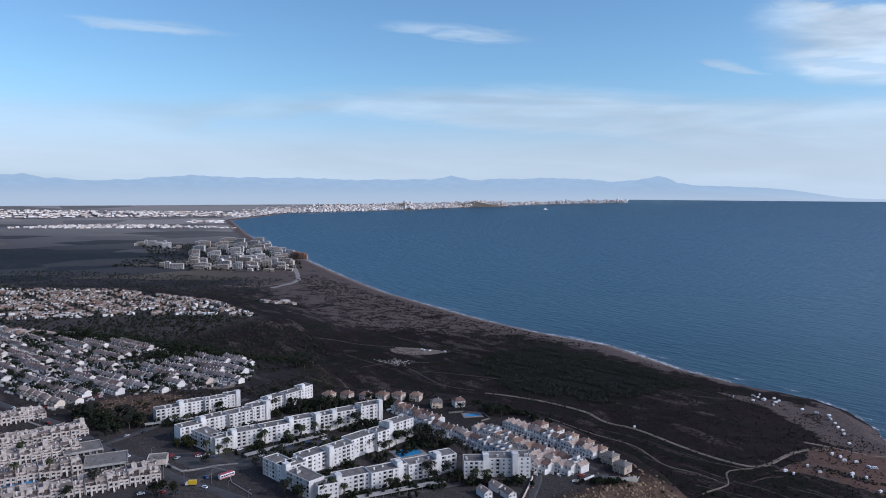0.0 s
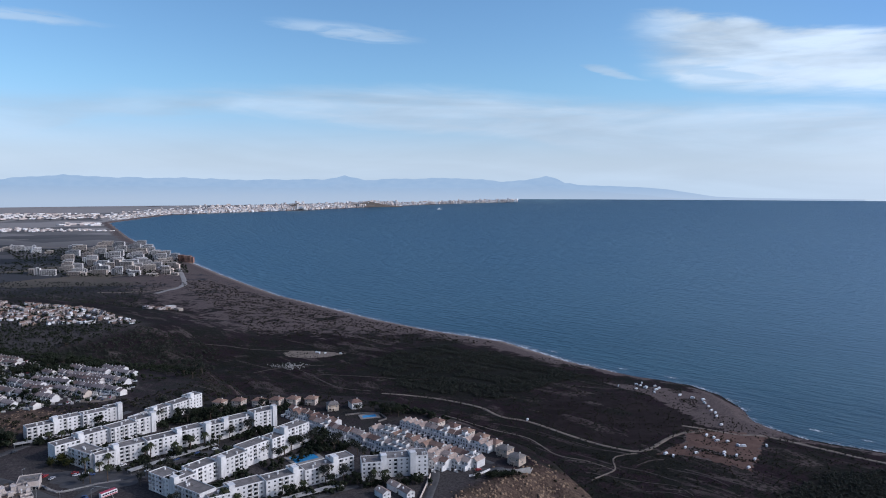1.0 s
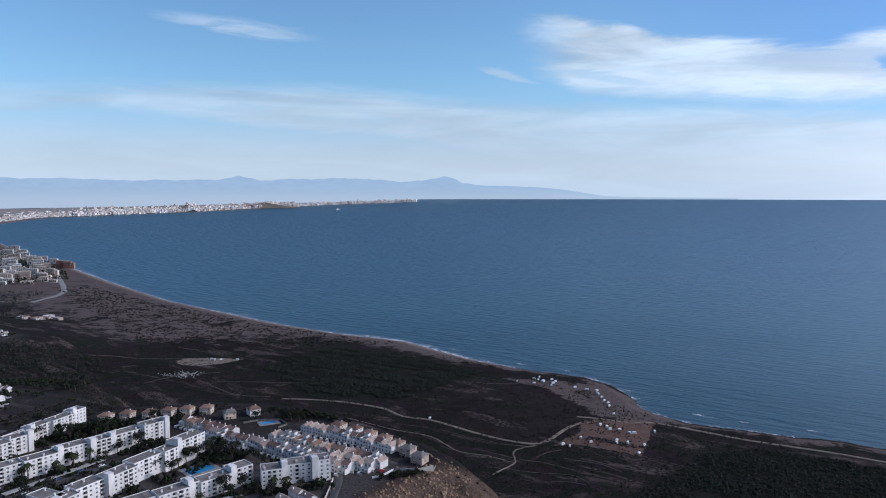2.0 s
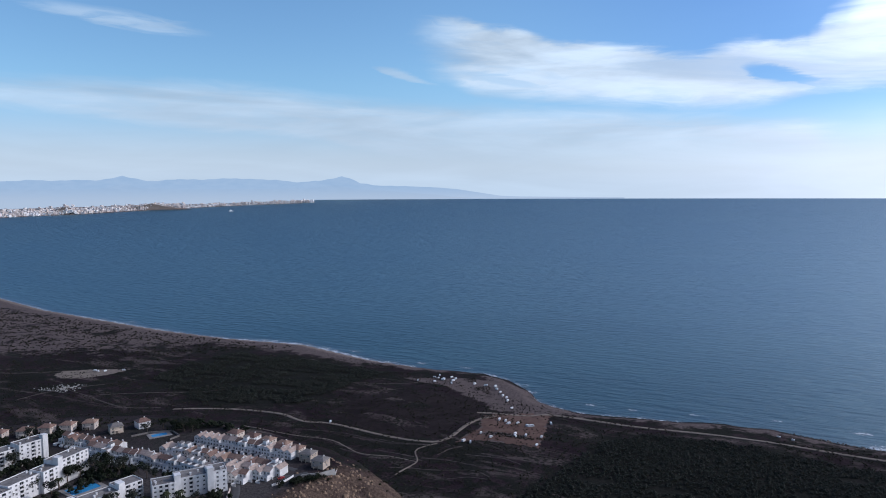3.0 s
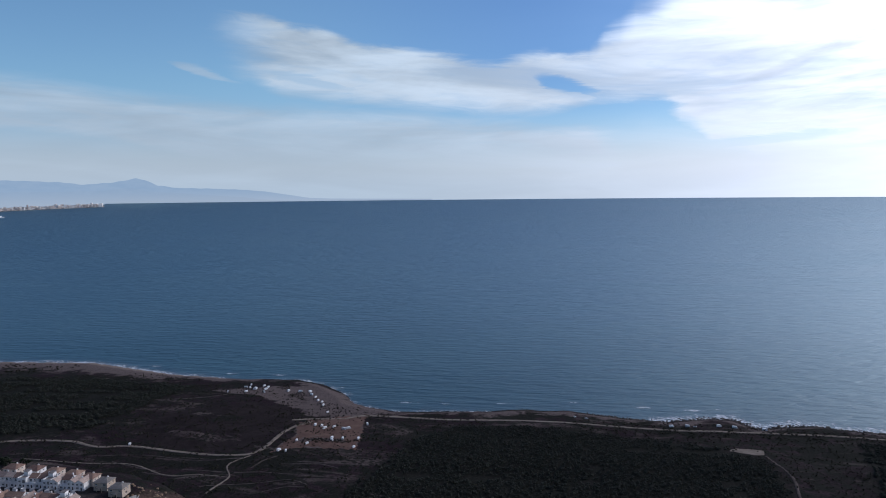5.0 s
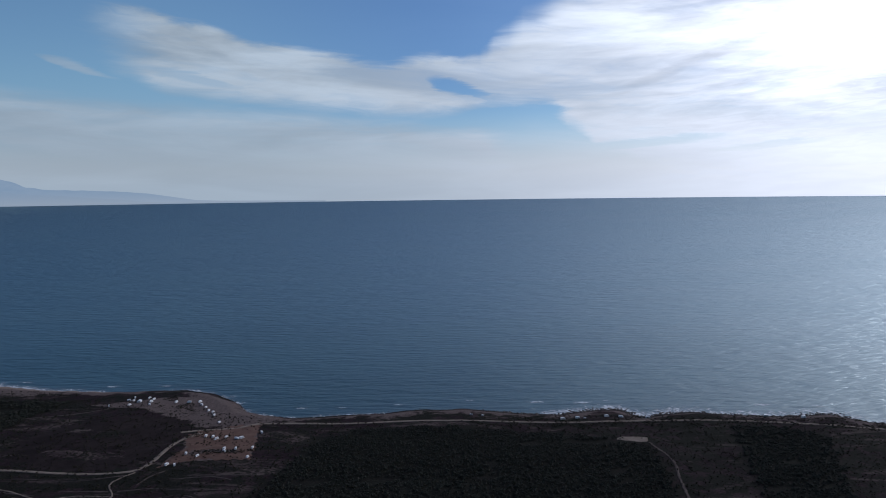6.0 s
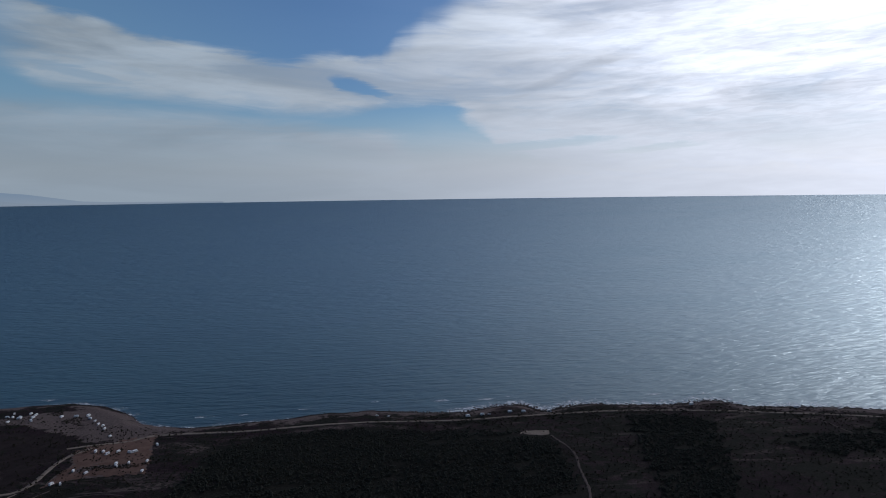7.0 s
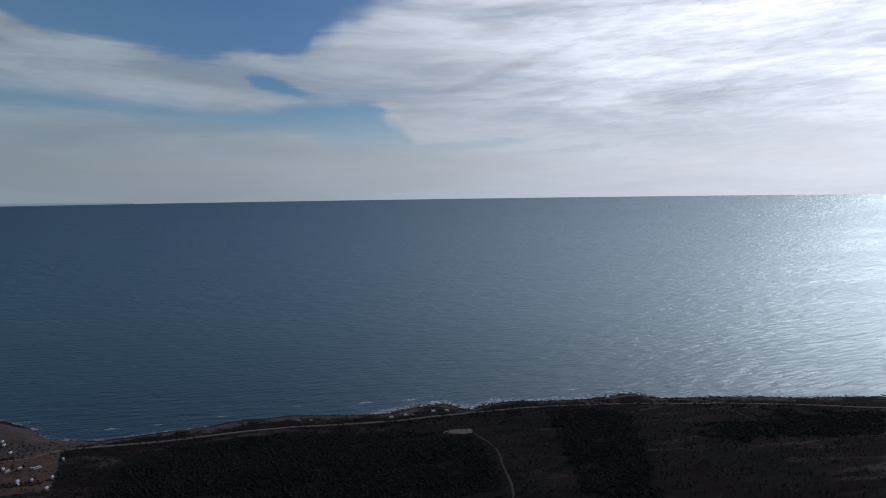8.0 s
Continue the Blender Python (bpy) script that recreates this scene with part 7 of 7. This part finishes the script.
# ------------------------------------------------------------------ the resort down the coast
def resort_block(x, y, w, d, floors, turn, mat, label):
    """A slab of flats: walls, a balcony band and a row of windows to each floor, roof with lift house."""
    ob = tagged(new("apartment_building"), label, "apartment building", "resort buildings")
    h = floors * 3.0
    s = Shape()
    s.box(0, 0, -2, w, d, h)
    s.box(0, 0, h, w, 0.4, h + 0.9)
    s.box(0, d - 0.4, h, w, d, h + 0.9)
    part("wall", s.mesh("wall", mat), ob)
    r = Shape()
    r.box(0.2, 0.4, h, w - 0.2, d - 0.4, h + 0.3)
    r.box(w * 0.4, d * 0.3, h + 0.3, w * 0.4 + 4, d * 0.3 + 4, h + 3.0)
    part("roof", r.mesh("roof", M_CONCRETE), ob)
    n = max(2, int(w / 4.5))

    def bands():
        g = Shape()
        for i in range(n):
            u = w / n * i
            g.box(u + 0.35, -0.06, 0.3, u + w / n - 0.35, 0.3, 2.6)
        for i in range(max(1, int(d / 4.5))):
            v = d / max(1, int(d / 4.5)) * i
            g.box(w - 0.3, v + 0.8, 0.7, w + 0.06, v + 2.9, 2.4)
        return g.mesh("window_band", M_GLASS)

    def rails():
        b = Shape()
        for i in range(n):
            u = w / n * i
            b.box(u + 0.25, -1.2, -0.15, u + w / n - 0.25, 0, 0.05)
            b.box(u + 0.25, -1.25, -0.15, u + w / n - 0.25, -1.13, 0.75)
        return b.mesh("balcony_band", mat)

    wm, bm = shared(("rw", w, d), bands), shared(("rb", w, d, mat.name), rails)
    for k in range(floors):
        tagged(part("window_band", wm, ob, (0, 0, k * 3.0)), kind="stuff")
        if k:
            tagged(part("balcony_band", bm, ob, (0, 0, k * 3.0)), kind="stuff")
    # a stepped wing against one end, lower or higher than the slab
    rise = (x * 7 + y * 3) % 5 - 2
    if rise and floors > 3:
        hw, ww, x0 = h + 3.0 * rise, w * 0.38, (w if (x + y) % 2 else -w * 0.38)
        q = Shape()
        q.box(x0, 2.5, -2, x0 + ww, d + 2.5, hw)
        q.box(x0, 2.5, hw, x0 + ww, 2.9, hw + 0.9)
        q.box(x0 + ww * 0.3, d * 0.5, hw, x0 + ww * 0.7, d * 0.5 + 3.5, hw + 2.6)
        part("wing", q.mesh("wing", mat), ob)
        g = Shape()
        for lvl in range(int(hw / 3.0)):
            for i in range(2):
                g.box(x0 + ww * (0.1 + 0.45 * i), 2.44, lvl * 3.0 + 0.4, x0 + ww * (0.45 + 0.45 * i), 2.7, lvl * 3.0 + 2.5)
        tagged(part("wing_windows", g.mesh("wing_windows", M_GLASS), ob), kind="stuff")
    p = far(np.array([[x * U, y * U, ground_at(x * U, y * U)]]))[0]
    k = math.hypot(p[0], p[1]) / (U * math.hypot(x, y))
    ob.matrix_basis = pose(p[0], p[1], p[2], 0, 0, turn) @ Matrix.Diagonal((k, k, k, 1))
    return ob


rng = random.Random(61)
front = [(-655, 1600, 30, 14, 6), (-462, 1625, 26, 14, 8), (-575, 1622, 30, 14, 7), (-520, 1628, 28, 14, 8), (-380, 1600, 22, 12, 4), (-360, 1590, 20, 12, 3), (-410, 1700, 26, 14, 6), (-470, 1705, 28, 14, 8), (-530, 1700, 28, 14, 8), (-600, 1700, 28, 14, 7), (-430, 1800, 26, 14, 7), (-480, 1795, 28, 14, 8), (-540, 1795, 28, 14, 8), (-600, 1795, 28, 14, 8), (-660, 1820, 26, 14, 7), (-520, 1910, 28, 14, 8), (-580, 1915, 28, 14, 8), (-640, 1930, 28, 14, 8), (-470, 1930, 26, 14, 8), (-440, 1900, 22, 14, 8), (-620, 2080, 30, 14, 8), (-560, 2060, 30, 14, 8), (-500, 2060, 26, 14, 8), (-680, 2120, 30, 14, 8),
         (-625, 1583, 42, 14, 6), (-572, 1585, 38, 14, 6), (-522, 1590, 40, 14, 6), (-478, 1592, 22, 16, 8), (-446, 1590, 30, 14, 6), (-404, 1560, 34, 12, 2), (-440, 1556, 16, 12, 3), (-388, 1552, 12, 12, 3),
         (-600, 1640, 30, 14, 7), (-540, 1660, 36, 14, 8), (-490, 1668, 40, 16, 11), (-430, 1650, 30, 14, 7), (-395, 1650, 26, 14, 6), (-350, 1640, 0, 0, 0),
         (-560, 1740, 34, 14, 9), (-500, 1750, 40, 14, 9), (-440, 1740, 34, 14, 8), (-400, 1745, 24, 14, 6), (-640, 1760, 24, 14, 7), (-690, 1900, 30, 14, 8), (-620, 1850, 34, 14, 9), (-560, 1850, 36, 14, 9), (-500, 1840, 36, 14, 8), (-450, 1850, 30, 14, 7),
         (-740, 2070, 40, 14, 9), (-680, 2010, 30, 14, 8), (-610, 1990, 40, 14, 10), (-550, 1980, 40, 14, 9), (-490, 2000, 36, 14, 8), (-400, 1915, 24, 16, 9), (-420, 1935, 22, 16, 9), (-450, 1990, 30, 14, 8),
         (-968, 2202, 36, 14, 7), (-930, 2186, 36, 14, 8), (-895, 2168, 30, 14, 8), (-860, 2150, 26, 14, 7), (-820, 2130, 24, 14, 5), (-780, 2240, 40, 14, 9), (-720, 2230, 40, 14, 9), (-650, 2200, 36, 14, 9), (-590, 2180, 40, 14, 9), (-540, 2150, 36, 14, 8),
         (-500, 2110, 30, 14, 8), (-720, 2420, 40, 14, 9), (-660, 2380, 40, 14, 8), (-610, 2340, 36, 14, 8), (-780, 2480, 50, 14, 8), (-690, 2560, 40, 14, 8), (-580, 2260, 30, 14, 8), (-840, 2380, 40, 14, 6)]
for x, y, w, d, fl in front:
    if not w:
        continue
    red = (x, y) in ((-400, 1915), (-420, 1935))
    mat, lab = (M_BRICKISH, "terracotta-coloured resort apartment tower by the beach") if red else rng.choice(
        [(M_AGED, "greyish white resort apartment building with balconies"), (M_CREAM, "cream resort apartment building with balconies"), (M_AGED, "greyish white resort apartment building with balconies"), (M_CREAM, "cream resort apartment building with balconies"), (M_WHITE, "white resort apartment building with balconies")])
    resort_block(x, y, w, d, max(2, fl - 1 + rng.choice([-1, 0, 0, 1])), rng.choice([-8, -4, 0, 6, 12]) + (25 if x < -780 and y < 2210 else 0), mat, lab)

# ------------------------------------------------------------------ joined far buildings
def roofed_box(w, d, h, ridge):
    v = [(-w, -d, -3), (w, -d, -3), (w, d, -3), (-w, d, -3), (-w, -d, h), (w, -d, h), (w, d, h), (-w, d, h), (-w, 0, h + ridge), (w, 0, h + ridge)]
    walls = [(0, 1, 5, 4), (2, 3, 7, 6), (1, 2, 6, 5), (3, 0, 4, 7)]
    roof = [(4, 5, 9, 8), (6, 7, 8, 9)]
    gables = [(5, 6, 9), (7, 4, 8)]
    return v, walls, roof, gables


def lattice(poly, along, across, rng, thin):
    """Places in rows along the streets, inside an outline."""
    xs, ys = [], []
    mid = (sum(p[0] for p in poly) / len(poly), sum(p[1] for p in poly) / len(poly))
    reach = max(math.hypot(p[0] - mid[0], p[1] - mid[1]) for p in poly)
    for j in range(int(-reach / across), int(reach / across) + 1):
        shift = rng.uniform(-1, 1) * along
        for i in range(int(-reach / along), int(reach / along) + 1):
            a, c = i * along + shift + rng.uniform(-0.8, 0.8), j * across + rng.uniform(-2.0, 2.0)
            xs.append(mid[0] + ROW[0] * a + 0.75 * c)
            ys.append(mid[1] + ROW[1] * a + 0.66 * c)
    xs, ys = np.array(xs), np.array(ys)
    gap = ripple(xs, ys, 17.0, 3.0) + 0.6 * ripple(xs, ys, 47.0, 5.0)
    keep = (signed(xs, ys, poly) > 0) & (gap > -1.0 + thin)
    return xs[keep], ys[keep]


def far_houses(name, poly, spacing, sizes, walls_mat, roof_mat, label, seed, thin=0.0, flat=0.3, turn=-49, rows=None, stretch=1.0, tall=(2.8, 5.6)):
    """Many small houses too far to count, walls in one mesh and roofs in a second slot."""
    rng = random.Random(seed)
    xs, ys = lattice(plan(poly), *rows, rng, thin) if rows else scatter(plan(poly), spacing, rng, thin)
    s = Shape()
    for x, y in zip(xs, ys):
        p = far(np.array([[x, y, ground_at(x, y)]]))[0]
        k = math.hypot(p[0], p[1]) / math.hypot(x, y)
        w, d, h = rng.uniform(*sizes) * stretch * k, rng.uniform(*sizes) * 0.7 * k, rng.uniform(*tall) * k
        ridge = 0.0 if rng.random() < flat else rng.uniform(1.2, 2.2) * k
        v, walls, roof, gables = roofed_box(w, d, h, ridge)
        a = radians(turn + rng.uniform(-4, 4) + (rng.choice((0, 90)) if not rows else 90 * (rng.random() < 0.6)))
        c, n = math.cos(a), math.sin(a)
        i = len(s.v)
        s.v += [(p[0] + q[0] * c - q[1] * n, p[1] + q[0] * n + q[1] * c, p[2] + q[2]) for q in v]
        for f in walls + gables:
            s.f.append(tuple(i + j for j in f))
            s.m.append(0)
        for f in roof:
            s.f.append(tuple(i + j for j in f))
            s.m.append(1 if ridge else 0)
        if k > 0.9:
            for side, u in ((-1, -0.5), (-1, 0.4), (1, 0.0)):
                y0 = side * (d + 0.03)
                j = len(s.v)
                q4 = [((u - 0.14) * w, y0, h * 0.45), ((u + 0.14) * w, y0, h * 0.45), ((u + 0.14) * w, y0, h * 0.75), ((u - 0.14) * w, y0, h * 0.75)]
                s.v += [(p[0] + q[0] * c - q[1] * n, p[1] + q[0] * n + q[1] * c, p[2] + q[2]) for q in q4]
                s.f.append((j, j + 1, j + 2, j + 3))
                s.m.append(2)
    ob = new(name, s.mesh(name, walls_mat, roof_mat, M_GLASS))
    return tagged(ob, label, "houses", kind="stuff")


M_FAR_WALL = island_surface("far_house_walls", [(0.40, 0.36, 0.34), (0.62, 0.60, 0.58), (0.26, 0.20, 0.16), (0.42, 0.37, 0.34), (0.20, 0.15, 0.12), (0.30, 0.26, 0.22), (0.70, 0.69, 0.68), (0.52, 0.51, 0.50)], 0.85, 0.15)
M_FAR_ROOF = island_surface("far_house_roofs", [(0.16, 0.11, 0.09), (0.20, 0.16, 0.14), (0.15, 0.09, 0.07), (0.24, 0.21, 0.19)], 0.85, 0.2)


def terrace_cell(s, x, y, z):
    """One small ridged terraced house with its patio walls, added to a shape."""
    q = Shape()
    v, walls, roof, gables = roofed_box(2.7, 3.6, 3.6, 1.7)
    q.v += v
    q.f += walls + gables
    q.m += [0] * (len(walls) + len(gables))
    q.prism([(-4.0, 3.45), (-4.0, 3.6), (0, 5.5), (4.0, 3.6), (4.0, 3.45), (0, 5.35)], "x", -2.72, 2.6, 1)
    q.box(-2.2, 0.8, 4.2, -1.5, 1.4, 6.1, 0, "b")
    q.box(-2.7, -5.2, -1.0, -2.5, -3.6, 2.2, 0, "b")
    q.box(-2.7, -5.4, -1.0, 1.0, -5.2, 1.3, 0, "b")
    q.box(-1.9, -3.66, 0.4, -0.2, -3.6, 2.4, 2, "bk")
    q.box(0.6, -3.66, 0.0, 2.0, -3.6, 2.3, 2, "bk")
    c, n = VALLEY_WAY
    i0 = len(s.v)
    s.v += [(x + p[0] * c - p[1] * n, y + p[0] * n + p[1] * c, z + p[2]) for p in q.v]
    s.f += [tuple(i0 + j for j in f) for f in q.f]
    s.m += q.m


def joined_rows(rows, label, seed):
    """Terraces too far to count singly: rows of small ridged houses ending in a white gable."""
    rng = random.Random(seed)
    s = Shape()
    for x0, y0, count in rows:
        rise = 0.0
        for i in range(count):
            rise = 0.6 * rise + rng.uniform(-0.35, 0.35)
            off, back = (i + 0.5) * 5.4, rng.uniform(-0.7, 0.7)
            x, y = x0 * U - VALLEY_WAY[0] * off + 0.59 * back, y0 * U - VALLEY_WAY[1] * off + 0.81 * back
            z = ground_at(x, y) + rise
            terrace_cell(s, x, y, z)
            PLACED.append((x, y))
    return tagged(new("valley_terraces", s.mesh("valley_terraces", M_AGED, M_ROW_ROOF, M_GLASS)), label, "houses", kind="stuff")


M_ROW_ROOF = island_surface("row_roofs", [(0.15, 0.118, 0.108), (0.20, 0.158, 0.146), (0.115, 0.090, 0.083), (0.19, 0.132, 0.112)], 0.85, 0.2)
joined_rows(((-253, 596, 13), (-266, 536, 10), (-300, 545, 8), (-304, 529, 9), (-320, 534, 8), (-317, 502, 6), (-282, 492, 9), (-335, 570, 9), (-327, 589, 8), (-359, 562, 7), (-343, 562, 7), (-253, 568, 11),
             (-256, 546, 7), (-299, 572, 8), (-280, 608, 7), (-384, 600, 6), (-261, 491, 8)), "rows of small white terraced houses with grey roofs", 61)
joined_rows(((-248, 582, 11), (-275, 520, 8), (-330, 550, 8), (-345, 520, 7), (-300, 510, 8), (-350, 545, 8), (-380, 570, 7), (-395, 610, 7), (-312, 600, 9), (-290, 590, 8), (-265, 555, 8),
             (-310, 484, 6), (-340, 488, 7), (-370, 520, 7), (-365, 625, 9), (-400, 640, 9), (-330, 615, 8)), "rows of small white terraced houses with grey roofs", 62)
joined_rows(((-184, 474, 7), (-205, 471, 8), (-165, 466, 7), (-150, 474, 8), (-160, 500, 9), (-152, 505, 8), (-210, 445, 7), (-236, 428, 8), (-186, 500, 8), (-166, 512, 8)), "rows of small white terraced houses with grey roofs", 63)


def valley_grid(across, along, room, rng, loose):
    """Places between the terraces that are still free, in lines along the streets."""
    poly = plan(TERRACES)
    px, py = np.array([p[0] for p in PLACED]), np.array([p[1] for p in PLACED])
    cx, cy = plan([(-290, 530)])[0]
    out = []
    for j in range(-22, 23):
        shift = rng.uniform(0, along)
        for i in range(-60, 61):
            a, c = i * along + shift, j * across + rng.uniform(-loose, loose)
            x, y = cx + VALLEY_WAY[0] * a - VALLEY_WAY[1] * c, cy + VALLEY_WAY[1] * a + VALLEY_WAY[0] * c
            out.append((x, y))
    x, y = np.array(out).T
    keep = signed(x, y, poly) > 3
    x, y = x[keep], y[keep]
    free = np.array([np.min(np.hypot(px - a, py - b)) > room for a, b in zip(x, y)])
    return list(zip(x[free], y[free]))


def infill_rows():
    """The further terraces between those nearer ones, in broken rows."""
    rng = random.Random(64)
    s, rise = Shape(), 0.0
    for x, y in valley_grid(15.5, 5.4, 8.8, rng, 0.5):
        if ripple(np.array([x]), np.array([y]), 19.0, 4.0)[0] < 0.30:
            continue
        rise = 0.6 * rise + rng.uniform(-0.35, 0.35)
        terrace_cell(s, x, y, ground_at(x, y) + rise)
        PLACED.append((x, y))
    return tagged(new("valley_terraces", s.mesh("valley_terraces", M_AGED, M_ROW_ROOF, M_GLASS)), "rows of small white terraced houses with grey roofs", "houses", kind="stuff")


def yards():
    """Patio walls, sheds and standing cars in the lanes between the terraces."""
    rng = random.Random(65)
    w, c = Shape(), Shape()
    for x, y in valley_grid(6.5, 5.0, 5.6, rng, 1.5):
        z, kind = ground_at(x, y), rng.random()
        if kind < 0.42:
            w.box(x - 1.6, y - 1.2, z - 1, x + rng.uniform(0.5, 2.2), y - 0.95, z + rng.uniform(1.2, 2.4), skip="b")
            w.box(x - 1.6, y - 0.95, z - 1, x - 1.35, y + rng.uniform(1, 2.5), z + rng.uniform(1.2, 2.4), skip="b")
        elif kind < 0.72:
            a, g = (1.0, 2.1) if rng.random() < 0.5 else (2.1, 1.0)
            c.box(x - a, y - g, z + 0.1, x + a, y + g, z + 0.9, skip="b")
            c.box(x - a * 0.6, y - g * 0.6, z + 0.9, x + a * 0.55, y + g * 0.55, z + 1.45, skip="b")
    tagged(new("patio_walls", w.mesh("patio_walls", M_AGED)), "low white patio walls between the terraces", "walls", kind="stuff")
    tagged(new("parked_cars", c.mesh("parked_cars", M_CAR_MIX)), "cars parked in the lanes between the terraces", "cars", kind="stuff")


M_CAR_MIX = island_surface("mixed_car_paint", [(0.55, 0.55, 0.55), (0.25, 0.26, 0.28), (0.04, 0.04, 0.05), (0.6, 0.6, 0.6), (0.10, 0.11, 0.14), (0.22, 0.05, 0.05)], 0.35, 0.05)
infill_rows()
yards()
far_houses("town_houses", [(-240, 882), (-330, 1000), (-520, 1105), (-710, 1112), (-1000, 1030), (-860, 780), (-570, 835), (-440, 870), (-330, 890)], 13.0, (2.2, 4.2), M_FAR_WALL, M_FAR_ROOF, "densely built hillside town of pale houses", 71, 0.80, 0.35, -49, (8.0, 9.5), 1.25, (2.2, 4.2))
far_houses("town_houses", [(-560, 815), (-505, 795), (-428, 757), (-400, 712), (-385, 690), (-300, 692), (-300, 668), (-420, 668), (-480, 720), (-580, 770)], 13.0, (3.0, 4.4), M_FAR_WALL, M_FAR_ROOF, "rows of pale terraced houses on the slope", 72, 0.35, 0.2, -49, (6.0, 15.0))
far_houses("far_sheds", [(-260, 1085), (-285, 1090), (-280, 1130), (-245, 1120), (-230, 1090)], 16.0, (6, 10), M_FAR_WALL, M_FAR_ROOF, "pale sheds on the plain", 73, -0.5, 0.8)
far_houses("far_hamlet", [(-1900, 3500), (-1500, 3600), (-1000, 3500), (-1500, 3250), (-2100, 3200)], 34.0, (5, 12), M_CITY, M_FAR_ROOF, "scattered pale farm buildings on the plain", 74, 0.6, 0.7)
far_houses("far_resort", [polar(-20.0, 4150)[:2], polar(-17.8, 4250)[:2], polar(-17.6, 4600)[:2], polar(-20.3, 4500)[:2]], 60.0, (18, 32), M_CITY, M_FAR_ROOF, "pale apartment buildings beyond the resort", 75, -0.5, 1.0)
far_houses("far_industry", [polar(-34, 5200)[:2], polar(-17.5, 5200)[:2], polar(-15, 6100)[:2], polar(-34, 7400)[:2]], 74.0, (7, 26), M_CITY, M_FAR_ROOF, "white industrial sheds far across the plain", 76, 0.9, 0.8)


def city(seed=81):
    """The city round the head of the bay: hundreds of small towers, joined."""
    rng = random.Random(seed)
    s = Shape()
    for i in range(6500):
        az = rng.uniform(-17, 14.8)
        dense = 1.0 if -10 < az < 5 else 0.45
        if rng.random() > dense:
            continue
        shore = np.interp(az, [-17, -13, -7.6, -2.1, 4.4, 9.9, 14.8], [4900, 6020, 6720, 7400, 9450, 11760, 13860])
        d = U * shore * (1 + abs(rng.gauss(0, 0.16 if az < 5 else 0.05)) + 0.004)
        h = max(4, rng.gauss(11, 7)) * (d / 6700) * (0.8 if d > shore * 1.2 * U else 1.0) * (0.45 if az < -11 else 1.0)
        w, e = rng.uniform(3.5, 13) * d / 6700, rng.uniform(5, 12) * d / 6700
        x, y, _ = polar(az, d)
        hill = 60 * math.exp(-((az + 3.0) / 0.5) ** 2) + 50 * math.exp(-((az - 2.6) / 0.8) ** 2)
        p = far(np.array([[x, y, 4.0 + hill * rng.random()]]))[0]
        k = math.hypot(p[0], p[1]) / d
        a = radians(rng.uniform(-30, 30) - az)
        c, n = math.cos(a), math.sin(a)
        j = len(s.v)
        s.v += [(p[0] + (u * c - v * n) * k, p[1] + (u * n + v * c) * k, p[2] + z * k) for z in (-12, h) for u, v in ((-w, -e), (w, -e), (w, e), (-w, e))]
        s.f += [(j, j + 1, j + 5, j + 4), (j + 1, j + 2, j + 6, j + 5), (j + 2, j + 3, j + 7, j + 6), (j + 3, j, j + 4, j + 7), (j + 4, j + 5, j + 6, j + 7)]
        s.m += [0] * 5
    return tagged(new("far_city", s.mesh("far_city", M_CITY)), "pale city of many towers round the bay", "city", kind="stuff")


city()


def hill_mound(az, d, half, height, label):
    """A bare rocky hill standing in the city."""
    rows = []
    for r in np.linspace(0, 1, 9):
        ring = []
        for a in np.linspace(0, 2 * math.pi, 29):
            x, y, _ = polar(az, d * U)
            k = U * half * r * (1 + 0.18 * math.sin(3 * a + az) + 0.1 * math.sin(7 * a))
            ring.append((x + k * math.cos(a), y + k * math.sin(a) * 0.6, 4 + U * height * (1 - r) ** 1.2 * (1 + 0.1 * math.sin(5 * a))))
        rows.append(ring)
    return tagged(grid_object("city_hill", far(np.array(rows)), M_TRACK), label, "hill", kind="structure")


hill_mound(-3.1, 7700, 190, 62, "brown rocky castle hill in the city")
hill_mound(2.6, 9000, 420, 62, "tawny bare hill beside the city")


def boat():
    ob = tagged(new("boat"), "small white boat far out on the bay", "boat")
    s = Shape()
    s.prism([(-14, 2.0), (-12, -1), (11, -1), (16, 2.4)], "y", -3, 3)
    part("hull", s.mesh("hull", M_VAN), ob)
    c = Shape()
    c.box(-8, -2, 2.0, 3, 2, 6.5)
    c.box(-5, -1.6, 6.5, 1, 1.6, 9.0)
    part("cabin", c.mesh("cabin", M_VAN), ob)
    p = far(np.array([polar(8.4, 7750 * U)]))[0]
    ob.matrix_basis = pose(p[0], p[1], p[2] + 0.4, 0, 0, 10)


boat()
# rubble of a ruined farm on the plain
rng = random.Random(77)
rocks("farm_rubble", [(U * rng.gauss(-52, 9), U * rng.gauss(727, 6), ground_at(-52 * U, 727 * U) + 0.3, rng.uniform(0.8, 2.6)) for _ in range(160)], M_CONCRETE, "pale rubble of a ruined farm", 78)
